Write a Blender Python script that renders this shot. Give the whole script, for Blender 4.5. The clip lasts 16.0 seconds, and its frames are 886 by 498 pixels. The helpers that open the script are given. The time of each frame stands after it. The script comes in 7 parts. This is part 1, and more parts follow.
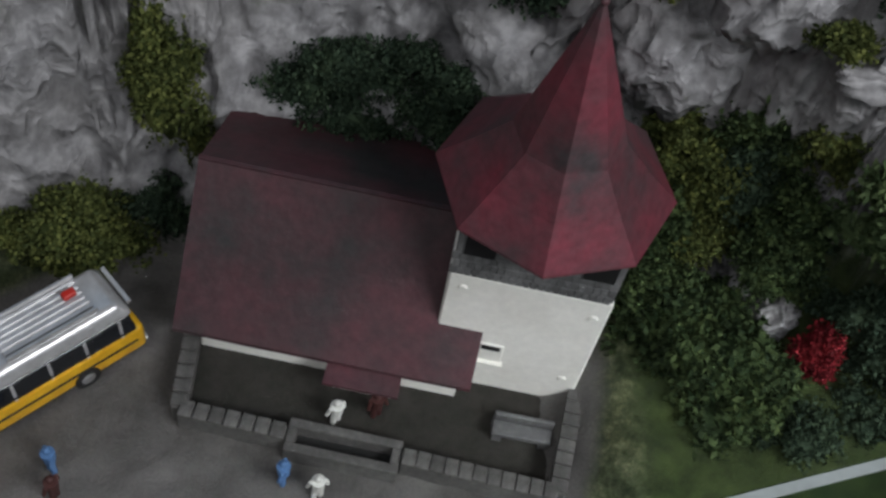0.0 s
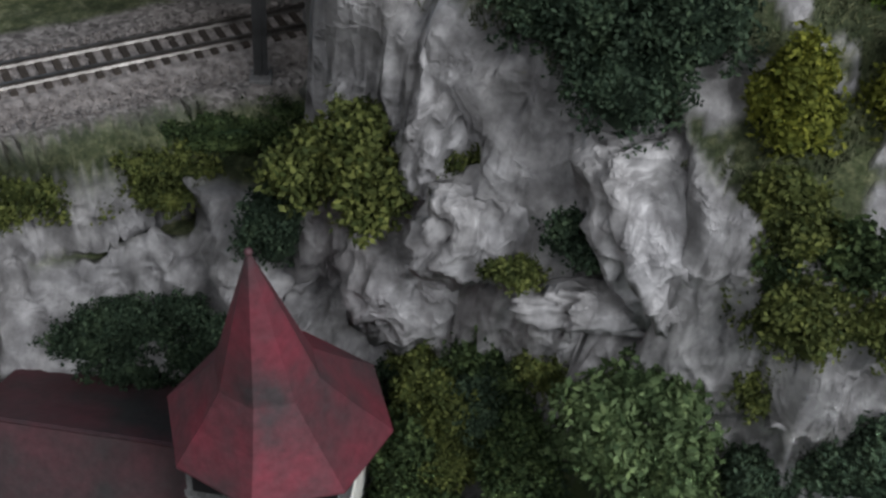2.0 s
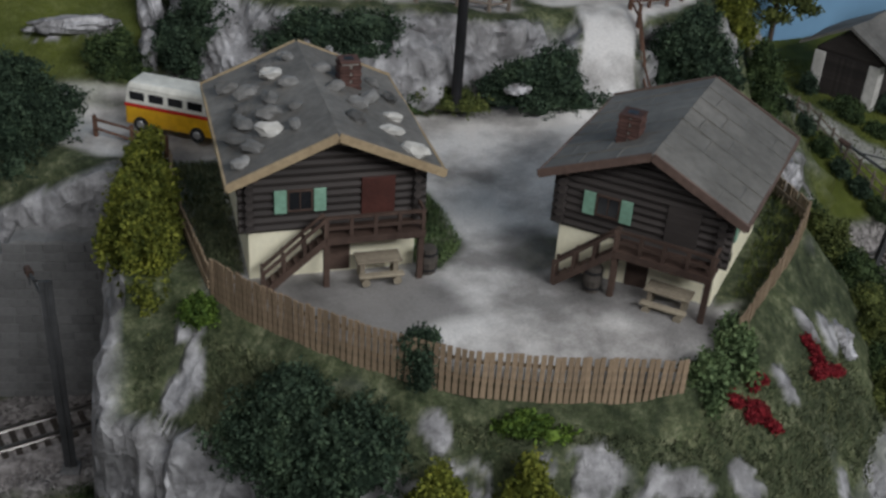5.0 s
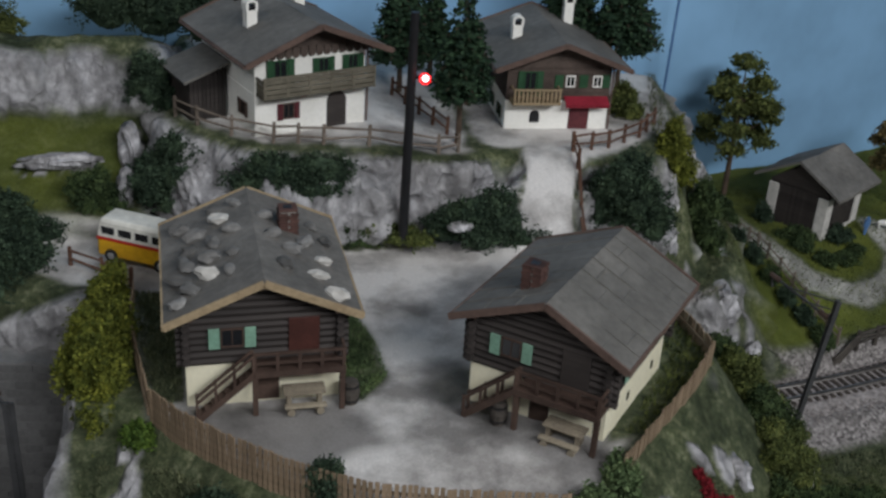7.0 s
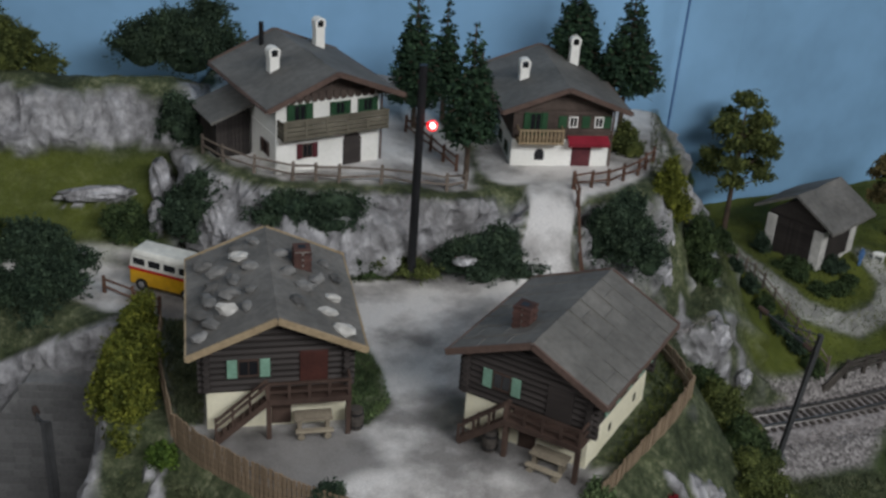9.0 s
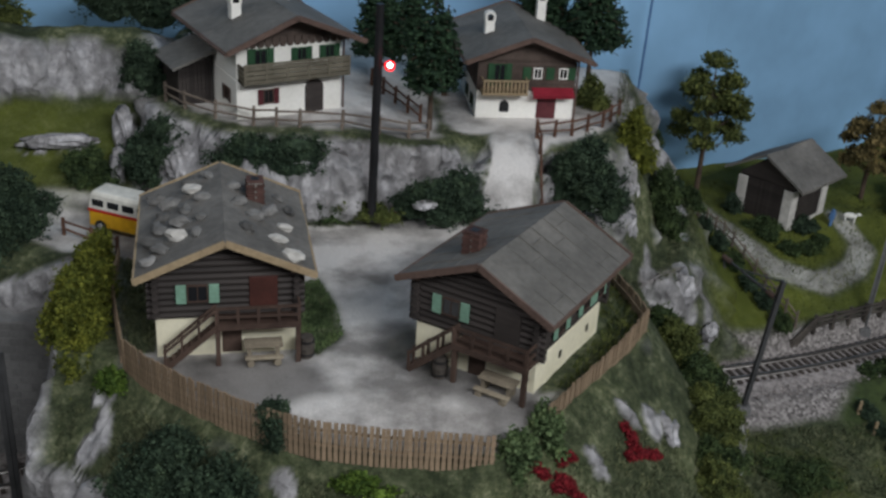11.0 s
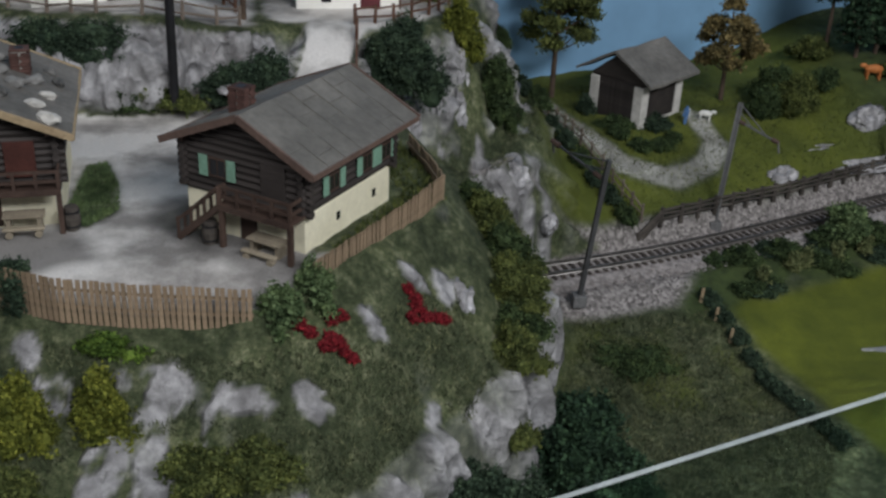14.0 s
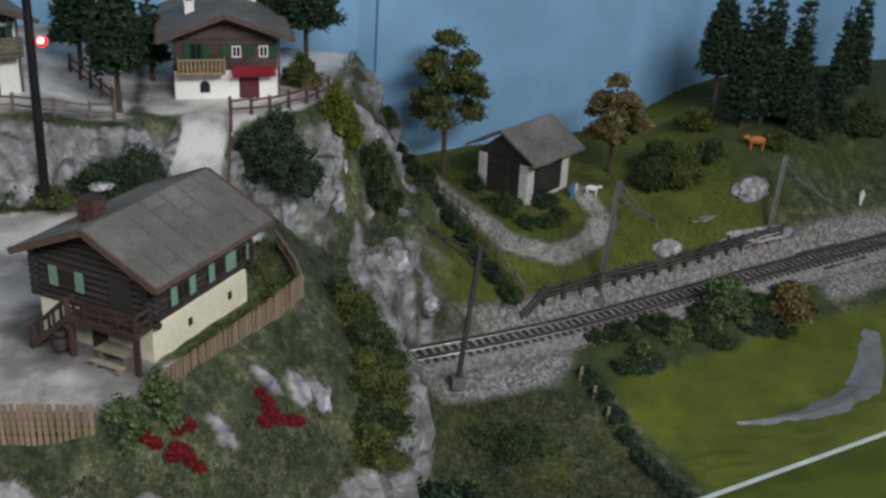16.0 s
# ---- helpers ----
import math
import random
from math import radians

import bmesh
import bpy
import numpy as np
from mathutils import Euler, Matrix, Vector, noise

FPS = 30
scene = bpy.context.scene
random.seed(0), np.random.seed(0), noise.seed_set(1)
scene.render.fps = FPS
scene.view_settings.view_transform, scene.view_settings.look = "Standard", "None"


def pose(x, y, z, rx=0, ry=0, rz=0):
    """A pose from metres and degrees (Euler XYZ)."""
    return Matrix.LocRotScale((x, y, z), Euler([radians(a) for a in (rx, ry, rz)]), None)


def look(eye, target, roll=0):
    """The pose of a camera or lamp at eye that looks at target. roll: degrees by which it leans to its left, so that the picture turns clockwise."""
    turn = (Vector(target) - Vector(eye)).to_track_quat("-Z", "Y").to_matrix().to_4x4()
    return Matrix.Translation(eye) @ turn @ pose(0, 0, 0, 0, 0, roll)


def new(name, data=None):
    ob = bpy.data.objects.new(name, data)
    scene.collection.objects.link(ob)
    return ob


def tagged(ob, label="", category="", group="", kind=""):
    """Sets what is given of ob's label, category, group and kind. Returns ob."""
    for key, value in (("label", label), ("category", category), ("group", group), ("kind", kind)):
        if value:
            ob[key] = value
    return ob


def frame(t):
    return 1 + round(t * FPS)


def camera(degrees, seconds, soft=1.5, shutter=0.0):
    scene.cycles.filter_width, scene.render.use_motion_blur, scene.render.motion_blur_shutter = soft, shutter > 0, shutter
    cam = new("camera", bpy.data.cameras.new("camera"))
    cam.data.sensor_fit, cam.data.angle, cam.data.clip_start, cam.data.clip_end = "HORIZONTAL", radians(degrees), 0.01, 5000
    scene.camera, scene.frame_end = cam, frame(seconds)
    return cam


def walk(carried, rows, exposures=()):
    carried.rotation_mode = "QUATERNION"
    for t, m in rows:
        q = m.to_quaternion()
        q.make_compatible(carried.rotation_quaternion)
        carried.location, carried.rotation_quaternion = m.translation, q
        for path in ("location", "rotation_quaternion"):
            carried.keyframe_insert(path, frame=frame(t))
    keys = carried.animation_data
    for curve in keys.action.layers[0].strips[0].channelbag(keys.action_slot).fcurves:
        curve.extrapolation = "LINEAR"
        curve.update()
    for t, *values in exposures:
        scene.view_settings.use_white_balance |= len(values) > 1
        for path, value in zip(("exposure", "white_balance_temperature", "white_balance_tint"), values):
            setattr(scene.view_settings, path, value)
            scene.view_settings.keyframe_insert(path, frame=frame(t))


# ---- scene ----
cam = camera(42.6, 16.0, soft=2.7)
PATH = [
    (0, (-0.04148, -0.02840, 0.49390), (-0.03897, -0.01699, 0.47767), 12.5),
    (0.5, (0.00166, -0.03485, 0.50492), (0.00383, -0.02307, 0.48890), 9.2),
    (1, (0.03835, -0.05428, 0.52050), (0.04066, -0.04137, 0.50540), 8.2),
    (1.5, (0.05201, -0.05999, 0.52654), (0.05451, -0.04603, 0.51243), 8.0),
    (2, (0.06683, -0.06084, 0.52934), (0.06909, -0.04617, 0.51593), 6.3),
    (2.5, (0.08313, -0.06856, 0.54001), (0.08540, -0.05351, 0.52704), 5.5),
    (3, (0.10215, -0.08113, 0.56772), (0.10465, -0.06561, 0.55536), 5.5),
    (3.3, (0.09324, -0.09046, 0.56879), (0.09641, -0.07436, 0.55736), 6.2),
    (3.5, (0.10897, -0.09151, 0.59568), (0.11197, -0.07542, 0.58419), 6.5),
    (4, (0.13493, -0.10814, 0.62222), (0.13803, -0.09161, 0.61139), 5.5),
    (4.5, (0.14218, -0.10687, 0.64074), (0.14524, -0.09012, 0.63025), 4.6),
    (5, (0.16042, -0.11457, 0.66935), (0.16330, -0.09760, 0.65917), 3.9),
    (5.2, (0.16786, -0.10928, 0.68256), (0.17064, -0.09227, 0.67240), 4.2),
    (7.3, (0.21823, -0.17415, 0.73834), (0.22032, -0.15631, 0.72954), 3.9),
    (7.5, (0.21705, -0.18210, 0.74891), (0.21910, -0.16428, 0.74008), 4.3),
    (7.8, (0.22240, -0.18605, 0.75793), (0.22439, -0.16820, 0.74913), 4.5),
    (8, (0.22948, -0.19090, 0.76370), (0.23132, -0.17302, 0.75494), 3.6),
    (8.2, (0.22907, -0.18893, 0.77719), (0.23089, -0.17113, 0.76826), 3.7),
    (10.3, (0.24084, -0.23171, 0.75492), (0.24223, -0.21375, 0.74622), 3.4),
    (10.5, (0.24580, -0.22957, 0.74559), (0.24723, -0.21159, 0.73695), 3.3),
    (11, (0.26259, -0.22814, 0.73112), (0.26417, -0.21021, 0.72241), 3.6),
    (11.5, (0.27440, -0.22744, 0.71062), (0.27612, -0.20953, 0.70189), 3.6),
    (12, (0.29329, -0.22528, 0.70201), (0.29501, -0.20742, 0.69317), 3.2),
    (12.5, (0.31304, -0.22907, 0.69583), (0.31489, -0.21126, 0.68692), 3.1),
    (13, (0.32832, -0.23558, 0.68717), (0.33030, -0.21779, 0.67823), 3.2),
    (13.5, (0.35005, -0.24141, 0.67001), (0.35205, -0.22362, 0.66109), 2.3),
    (14, (0.37415, -0.24121, 0.65600), (0.37642, -0.22345, 0.64709), 2.6),
    (14.5, (0.38259, -0.24077, 0.64924), (0.38510, -0.22304, 0.64034), 2.8),
    (15, (0.39863, -0.24051, 0.67145), (0.40131, -0.22267, 0.66282), 3.2),
    (15.5, (0.41565, -0.24162, 0.68278), (0.41855, -0.22374, 0.67431), 3.1),
    (16, (0.43301, -0.24541, 0.69813), (0.43610, -0.22746, 0.68987), 2.6),
]
walk(cam, [(t, look(eye, target, roll)) for t, eye, target, roll in PATH],
     exposures=[(0, -0.34), (1.0, -0.12), (2.0, 0.02), (3.5, 0.0), (5.0, -0.24), (8.0, -0.34), (12.0, -0.30), (14.5, -0.22), (16.0, -0.16)])

# ---------------------------------------------------------------- room light
world = bpy.data.worlds.new("room_world")
scene.world = world
world.use_nodes = True
world.node_tree.nodes["Background"].inputs[0].default_value = (0.92, 0.95, 1.0, 1)
world.node_tree.nodes["Background"].inputs[1].default_value = 0.085


def area_lamp(name, x, y, z, sx, sy, power, tx, ty, tz, color):
    d = bpy.data.lights.new(name, "AREA")
    d.shape, d.size, d.size_y, d.energy, d.color = "RECTANGLE", sx, sy, power, color
    ob = new(name, d)
    ob.matrix_world = look((x, y, z), (tx, ty, tz))
    return ob


area_lamp("ceiling_light", 1.15, -0.95, 1.58, 1.4, 0.30, 39.0, 0.30, 0.62, 0.25, (0.95, 0.965, 1.0))
area_lamp("ceiling_light", -0.55, -0.75, 1.70, 1.4, 0.30, 9.0, 0.30, 0.60, 0.3, (0.95, 0.965, 1.0))


# ---------------------------------------------------------------- materials
CM = 0.01


def nodes_of(name):
    m = bpy.data.materials.new(name)
    m.use_nodes = True
    t = m.node_tree
    return m, t, t.nodes["Principled BSDF"]


def rgba(c):
    return (c[0], c[1], c[2], 1)


def coarse(t, scale, detail=6.0, rough=0.6, space="Object"):
    tc = t.nodes.new("ShaderNodeTexCoord")
    n = t.nodes.new("ShaderNodeTexNoise")
    n.inputs["Scale"].default_value, n.inputs["Detail"].default_value = scale, detail
    n.inputs["Roughness"].default_value = rough
    t.links.new(tc.outputs[space], n.inputs["Vector"])
    return n


def ramp(t, src, stops):
    r = t.nodes.new("ShaderNodeValToRGB")
    e = r.color_ramp.elements
    while len(e) < len(stops):
        e.new(0.5)
    for k, (pos, c) in enumerate(stops):
        e[k].position, e[k].color = pos, rgba(c)
    t.links.new(src, r.inputs[0])
    return r.outputs[0]


def mixed(t, fac, a, b, kind="MIX"):
    m = t.nodes.new("ShaderNodeMix")
    m.data_type, m.blend_type = "RGBA", kind
    for key, v in ((0, fac), (6, a), (7, b)):
        if isinstance(v, (int, float)):
            m.inputs[key].default_value = v
        elif isinstance(v, tuple):
            m.inputs[key].default_value = rgba(v)
        else:
            t.links.new(v, m.inputs[key])
    return m.outputs[2]


def bumped(t, bsdf, src, strength, dist):
    b = t.nodes.new("ShaderNodeBump")
    b.inputs["Strength"].default_value, b.inputs["Distance"].default_value = strength, dist
    t.links.new(src, b.inputs["Height"])
    t.links.new(b.outputs[0], bsdf.inputs["Normal"])


def simple(name, dark, light, scale=150.0, rough=0.75, bump=0.25, metal=0.0, stretch=None, vary=0.0, spec=0.3, grain=0.8):
    """Two-tone surface with coarse stains, fine grain and relief."""
    m, t, b = nodes_of(name)
    n1, n2 = coarse(t, scale * 0.25), coarse(t, scale * 2.5, 4.0)
    if stretch:
        tc = t.nodes.new("ShaderNodeTexCoord")
        mp = t.nodes.new("ShaderNodeMapping")
        mp.inputs["Scale"].default_value = stretch
        t.links.new(tc.outputs["Object"], mp.inputs[0])
        for n in (n1, n2):
            t.links.new(mp.outputs[0], n.inputs["Vector"])
    mid = tuple((p + q) / 2 for p, q in zip(dark, light))
    c = ramp(t, n1.outputs["Fac"], ((0.32, dark), (0.5, mid), (0.68, light)))
    g = ramp(t, n2.outputs["Fac"], ((0.3, (0.72, 0.72, 0.72)), (0.7, (1.12, 1.12, 1.12))))
    c = mixed(t, grain, c, g, "MULTIPLY")
    if vary:
        oi = t.nodes.new("ShaderNodeObjectInfo")
        v = ramp(t, oi.outputs["Random"], ((0.0, (1 - vary,) * 3), (1.0, (1 + vary,) * 3)))
        c = mixed(t, 1.0, c, v, "MULTIPLY")
    t.links.new(c, b.inputs["Base Color"])
    b.inputs["Roughness"].default_value, b.inputs["Metallic"].default_value = rough, metal
    b.inputs["Specular IOR Level"].default_value = spec
    bumped(t, b, n2.outputs["Fac"], bump, 0.0006)
    return m


def leafy(name, dark, light, rough=0.8):
    """Foliage flock: every leaf takes its own shade."""
    m, t, b = nodes_of(name)
    geo = t.nodes.new("ShaderNodeNewGeometry")
    n = coarse(t, 75.0, 4.0)
    c = ramp(t, geo.outputs["Random Per Island"], ((0.0, dark), (0.6, tuple((p + q) / 2 for p, q in zip(dark, light))), (1.0, light)))
    g = ramp(t, n.outputs["Fac"], ((0.34, (0.42, 0.46, 0.44)), (0.5, (0.95, 0.95, 0.95)), (0.68, (1.45, 1.38, 1.25))))
    t.links.new(mixed(t, 1.0, c, g, "MULTIPLY"), b.inputs["Base Color"])
    b.inputs["Roughness"].default_value = rough
    b.inputs["Specular IOR Level"].default_value = 0.2
    return m


M = {}
M["plaster"] = simple("white_plaster", (0.78, 0.77, 0.71), (0.88, 0.87, 0.82), 120, 0.85, 0.25, grain=0.25)
M["cream"] = simple("cream_plaster", (0.68, 0.64, 0.47), (0.82, 0.78, 0.60), 120, 0.85, 0.25, grain=0.3)
M["log"] = simple("dark_log", (0.020, 0.017, 0.016), (0.056, 0.047, 0.043), 200, 0.7, 0.6, stretch=(0.2, 1, 1), vary=0.25)
M["brown"] = simple("brown_plastic_wood", (0.045, 0.028, 0.022), (0.095, 0.062, 0.048), 200, 0.6, 0.4, vary=0.15)
M["door"] = simple("red_brown_door", (0.040, 0.014, 0.011), (0.075, 0.026, 0.020), 200, 0.6, 0.3)
M["shutter"] = simple("mint_shutter", (0.16, 0.30, 0.22), (0.24, 0.40, 0.30), 200, 0.6, 0.2)
M["dkshutter"] = simple("dark_green_shutter", (0.012, 0.05, 0.022), (0.03, 0.09, 0.04), 200, 0.6, 0.2)
M["redshutter"] = simple("dark_red_shutter", (0.07, 0.015, 0.02), (0.12, 0.03, 0.035), 200, 0.6, 0.2)
M["roofgrey"] = simple("weathered_shingle", (0.105, 0.10, 0.092), (0.205, 0.195, 0.178), 90, 0.85, 0.6)
M["roofgrey2"] = simple("grey_roof_sheet", (0.105, 0.101, 0.092), (0.180, 0.172, 0.156), 70, 0.75, 0.4)
M["bargetan"] = simple("tan_bargeboard", (0.27, 0.20, 0.12), (0.40, 0.31, 0.19), 150, 0.7, 0.4)
M["bargebrown"] = simple("brown_bargeboard", (0.085, 0.055, 0.045), (0.15, 0.10, 0.08), 150, 0.7, 0.4)
M["brick"] = simple("chimney_brick", (0.052, 0.027, 0.023), (0.128, 0.068, 0.056), 250, 0.9, 0.5, vary=0.3)
M["mortar"] = simple("mortar", (0.22, 0.20, 0.18), (0.33, 0.31, 0.28), 250, 0.9, 0.5)
M["stone"] = simple("roof_stone", (0.085, 0.085, 0.082), (0.24, 0.235, 0.225), 60, 0.9, 0.8, vary=0.45)
M["pale_stone"] = simple("pale_stone", (0.42, 0.41, 0.38), (0.62, 0.60, 0.56), 60, 0.9, 0.8)
M["benchwood"] = simple("grey_bench_wood", (0.17, 0.14, 0.105), (0.30, 0.26, 0.19), 200, 0.75, 0.5, vary=0.15)
M["fence"] = simple("tan_fence_wood", (0.20, 0.145, 0.095), (0.34, 0.25, 0.165), 250, 0.75, 0.5, vary=0.18)
M["rail"] = simple("rustic_rail_wood", (0.075, 0.035, 0.022), (0.17, 0.095, 0.065), 220, 0.8, 0.6, vary=0.2)
M["greyrail"] = simple("weathered_rail_wood", (0.10, 0.078, 0.062), (0.23, 0.19, 0.155), 220, 0.8, 0.6, vary=0.2)
M["oldfence"] = simple("old_fence_wood", (0.035, 0.03, 0.026), (0.09, 0.078, 0.066), 220, 0.85, 0.6, vary=0.2)
M["churchred"] = simple("oxblood_roof", (0.040, 0.038, 0.039), (0.104, 0.035, 0.045), 100, 0.62, 0.5)
M["churchspire"] = simple("oxblood_spire", (0.066, 0.054, 0.058), (0.220, 0.040, 0.060), 110, 0.55, 0.4, vary=0.22)
M["slate"] = simple("grey_slate", (0.09, 0.09, 0.092), (0.17, 0.17, 0.17), 150, 0.8, 0.6, vary=0.2)
M["wallstone"] = simple("grey_wall_stone", (0.062, 0.060, 0.058), (0.130, 0.126, 0.120), 150, 0.9, 0.7, vary=0.25)
M["blockstone"] = simple("retaining_block", (0.115, 0.115, 0.114), (0.235, 0.233, 0.228), 80, 0.9, 0.5, vary=0.14)
M["black"] = simple("black_metal", (0.008, 0.008, 0.009), (0.018, 0.018, 0.02), 150, 0.45, 0.1)
M["mast"] = simple("grey_mast_paint", (0.09, 0.092, 0.092), (0.17, 0.172, 0.17), 200, 0.5, 0.2)
M["mastdark"] = simple("dark_mast_paint", (0.035, 0.036, 0.037), (0.075, 0.076, 0.078), 200, 0.5, 0.2)
M["steel"] = simple("rail_steel", (0.16, 0.15, 0.14), (0.30, 0.285, 0.27), 300, 0.4, 0.1, metal=0.9)
M["sleeper"] = simple("dark_sleeper", (0.035, 0.028, 0.024), (0.075, 0.062, 0.052), 250, 0.85, 0.5, vary=0.2)
M["ballast"] = simple("ballast_stone", (0.15, 0.135, 0.13), (0.42, 0.385, 0.37), 900, 0.95, 0.8)
M["yellow"] = simple("bus_yellow", (0.62, 0.33, 0.012), (0.70, 0.39, 0.02), 80, 0.35, 0.0, spec=0.5)
M["white"] = simple("bus_white", (0.68, 0.67, 0.60), (0.78, 0.77, 0.70), 80, 0.35, 0.0, spec=0.5)
M["redstripe"] = simple("bus_red", (0.45, 0.02, 0.015), (0.55, 0.03, 0.02), 80, 0.4, 0.0)
M["silver"] = simple("silver_paint", (0.55, 0.55, 0.56), (0.68, 0.68, 0.69), 60, 0.30, 0.05, metal=0.55)
M["tyre"] = simple("tyre", (0.012, 0.012, 0.012), (0.03, 0.03, 0.03), 150, 0.8, 0.1)
M["hub"] = simple("hub_cap", (0.35, 0.35, 0.35), (0.5, 0.5, 0.5), 150, 0.35, 0.1, metal=0.6)
M["darkglass"] = simple("dark_glazing", (0.010, 0.011, 0.013), (0.022, 0.024, 0.027), 50, 0.12, 0.0, spec=0.6)
M["awning"] = simple("red_awning", (0.22, 0.012, 0.025), (0.32, 0.025, 0.045), 150, 0.7, 0.2)
M["barkdark"] = simple("tree_bark", (0.045, 0.032, 0.024), (0.12, 0.085, 0.06), 250, 0.9, 0.7)
M["paint_red"] = simple("figure_red", (0.30, 0.04, 0.03), (0.42, 0.07, 0.05), 150, 0.6, 0.0)
M["paint_blue"] = simple("figure_blue", (0.06, 0.14, 0.30), (0.11, 0.22, 0.42), 150, 0.6, 0.0)
M["paint_white"] = simple("figure_white", (0.66, 0.66, 0.62), (0.78, 0.78, 0.74), 150, 0.6, 0.0)
M["paint_dark"] = simple("figure_dark", (0.05, 0.02, 0.02), (0.10, 0.04, 0.035), 150, 0.6, 0.0)
M["paint_cow"] = simple("figure_chestnut", (0.40, 0.13, 0.035), (0.58, 0.22, 0.07), 120, 0.6, 0.0)
M["bluewall"] = simple("sky_blue_backdrop", (0.205, 0.385, 0.59), (0.225, 0.415, 0.62), 3, 0.9, 0.05)
M["frost"] = simple("frosted_edge", (0.36, 0.40, 0.39), (0.46, 0.50, 0.49), 40, 0.5, 0.1)
M["water"] = simple("stream_resin", (0.10, 0.11, 0.115), (0.24, 0.25, 0.25), 25, 0.12, 0.3, spec=0.6)

M["f_dark"] = leafy("foliage_dark_green", (0.014, 0.029, 0.017), (0.060, 0.092, 0.056))
M["f_mid"] = leafy("foliage_mid_green", (0.014, 0.030, 0.011), (0.072, 0.105, 0.040))
M["f_olive"] = leafy("foliage_olive", (0.034, 0.050, 0.014), (0.135, 0.155, 0.046))
M["f_yellow"] = leafy("foliage_yellow_green", (0.045, 0.060, 0.008), (0.20, 0.215, 0.036))
M["f_climb"] = leafy("foliage_climber", (0.035, 0.062, 0.024), (0.15, 0.21, 0.095))
M["f_bright"] = leafy("foliage_fresh_green", (0.030, 0.064, 0.010), (0.12, 0.19, 0.032))
M["f_pine"] = leafy("foliage_pine", (0.009, 0.023, 0.013), (0.038, 0.075, 0.038))
M["f_brown"] = leafy("foliage_autumn", (0.08, 0.065, 0.026), (0.246, 0.189, 0.08))
M["f_red"] = leafy("blossom_red", (0.10, 0.008, 0.012), (0.30, 0.024, 0.034))
M["f_grass"] = leafy("static_grass", (0.034, 0.046, 0.021), (0.145, 0.160, 0.092))
M["f_cream"] = leafy("blossom_cream", (0.09, 0.11, 0.04), (0.26, 0.28, 0.13))

gm, gt, gb = nodes_of("window_glass")
gb.inputs["Base Color"].default_value = (0.62, 0.70, 0.69, 1)
gb.inputs["Transmission Weight"].default_value, gb.inputs["Roughness"].default_value = 1.0, 0.02
gb.inputs["IOR"].default_value = 1.02
M["glass"] = gm
em, et, eb = nodes_of("red_signal_lamp")
eb.inputs["Base Color"].default_value = (0.6, 0.01, 0.01, 1)
eb.inputs["Emission Color"].default_value, eb.inputs["Emission Strength"].default_value = (1.0, 0.012, 0.015, 1), 3.0
M["redlamp"] = em
em3, et3, eb3 = nodes_of("lamp_core")
eb3.inputs["Emission Color"].default_value, eb3.inputs["Emission Strength"].default_value = (1.0, 0.5, 0.5, 1), 6.0
M["lampcore"] = em3


def crumple(t, scale=42.0):
    """Sharp folds of a plaster rock casting."""
    n = coarse(t, scale, 5.0, 0.5)
    n.noise_type = "RIDGED_MULTIFRACTAL"
    n.inputs["Offset"].default_value, n.inputs["Gain"].default_value = 0.9, 1.6
    warp = coarse(t, 30.0, 2.0)
    add = t.nodes.new("ShaderNodeVectorMath")
    add.operation = "MULTIPLY_ADD"
    t.links.new(warp.outputs["Color"], add.inputs[0])
    add.inputs[1].default_value = (0.018, 0.018, 0.03)
    t.links.new(warp.inputs["Vector"].links[0].from_socket, add.inputs[2])
    t.links.new(add.outputs[0], n.inputs["Vector"])
    return n


def rock_material():
    m, t, b = nodes_of("loose_rock")
    mid, big = coarse(t, 90.0), coarse(t, 18.0)
    c = ramp(t, mid.outputs["Fac"], ((0.28, (0.17, 0.166, 0.17)), (0.48, (0.305, 0.302, 0.309)), (0.68, (0.53, 0.525, 0.536))))
    c = mixed(t, 0.55, c, ramp(t, big.outputs["Fac"], ((0.35, (0.68, 0.66, 0.63)), (0.65, (1.1, 1.1, 1.12)))), "MULTIPLY")
    t.links.new(c, b.inputs["Base Color"])
    b.inputs["Roughness"].default_value, b.inputs["Specular IOR Level"].default_value = 0.36, 0.4
    bumped(t, b, crumple(t).outputs["Fac"], 0.8, 0.0042)
    return m


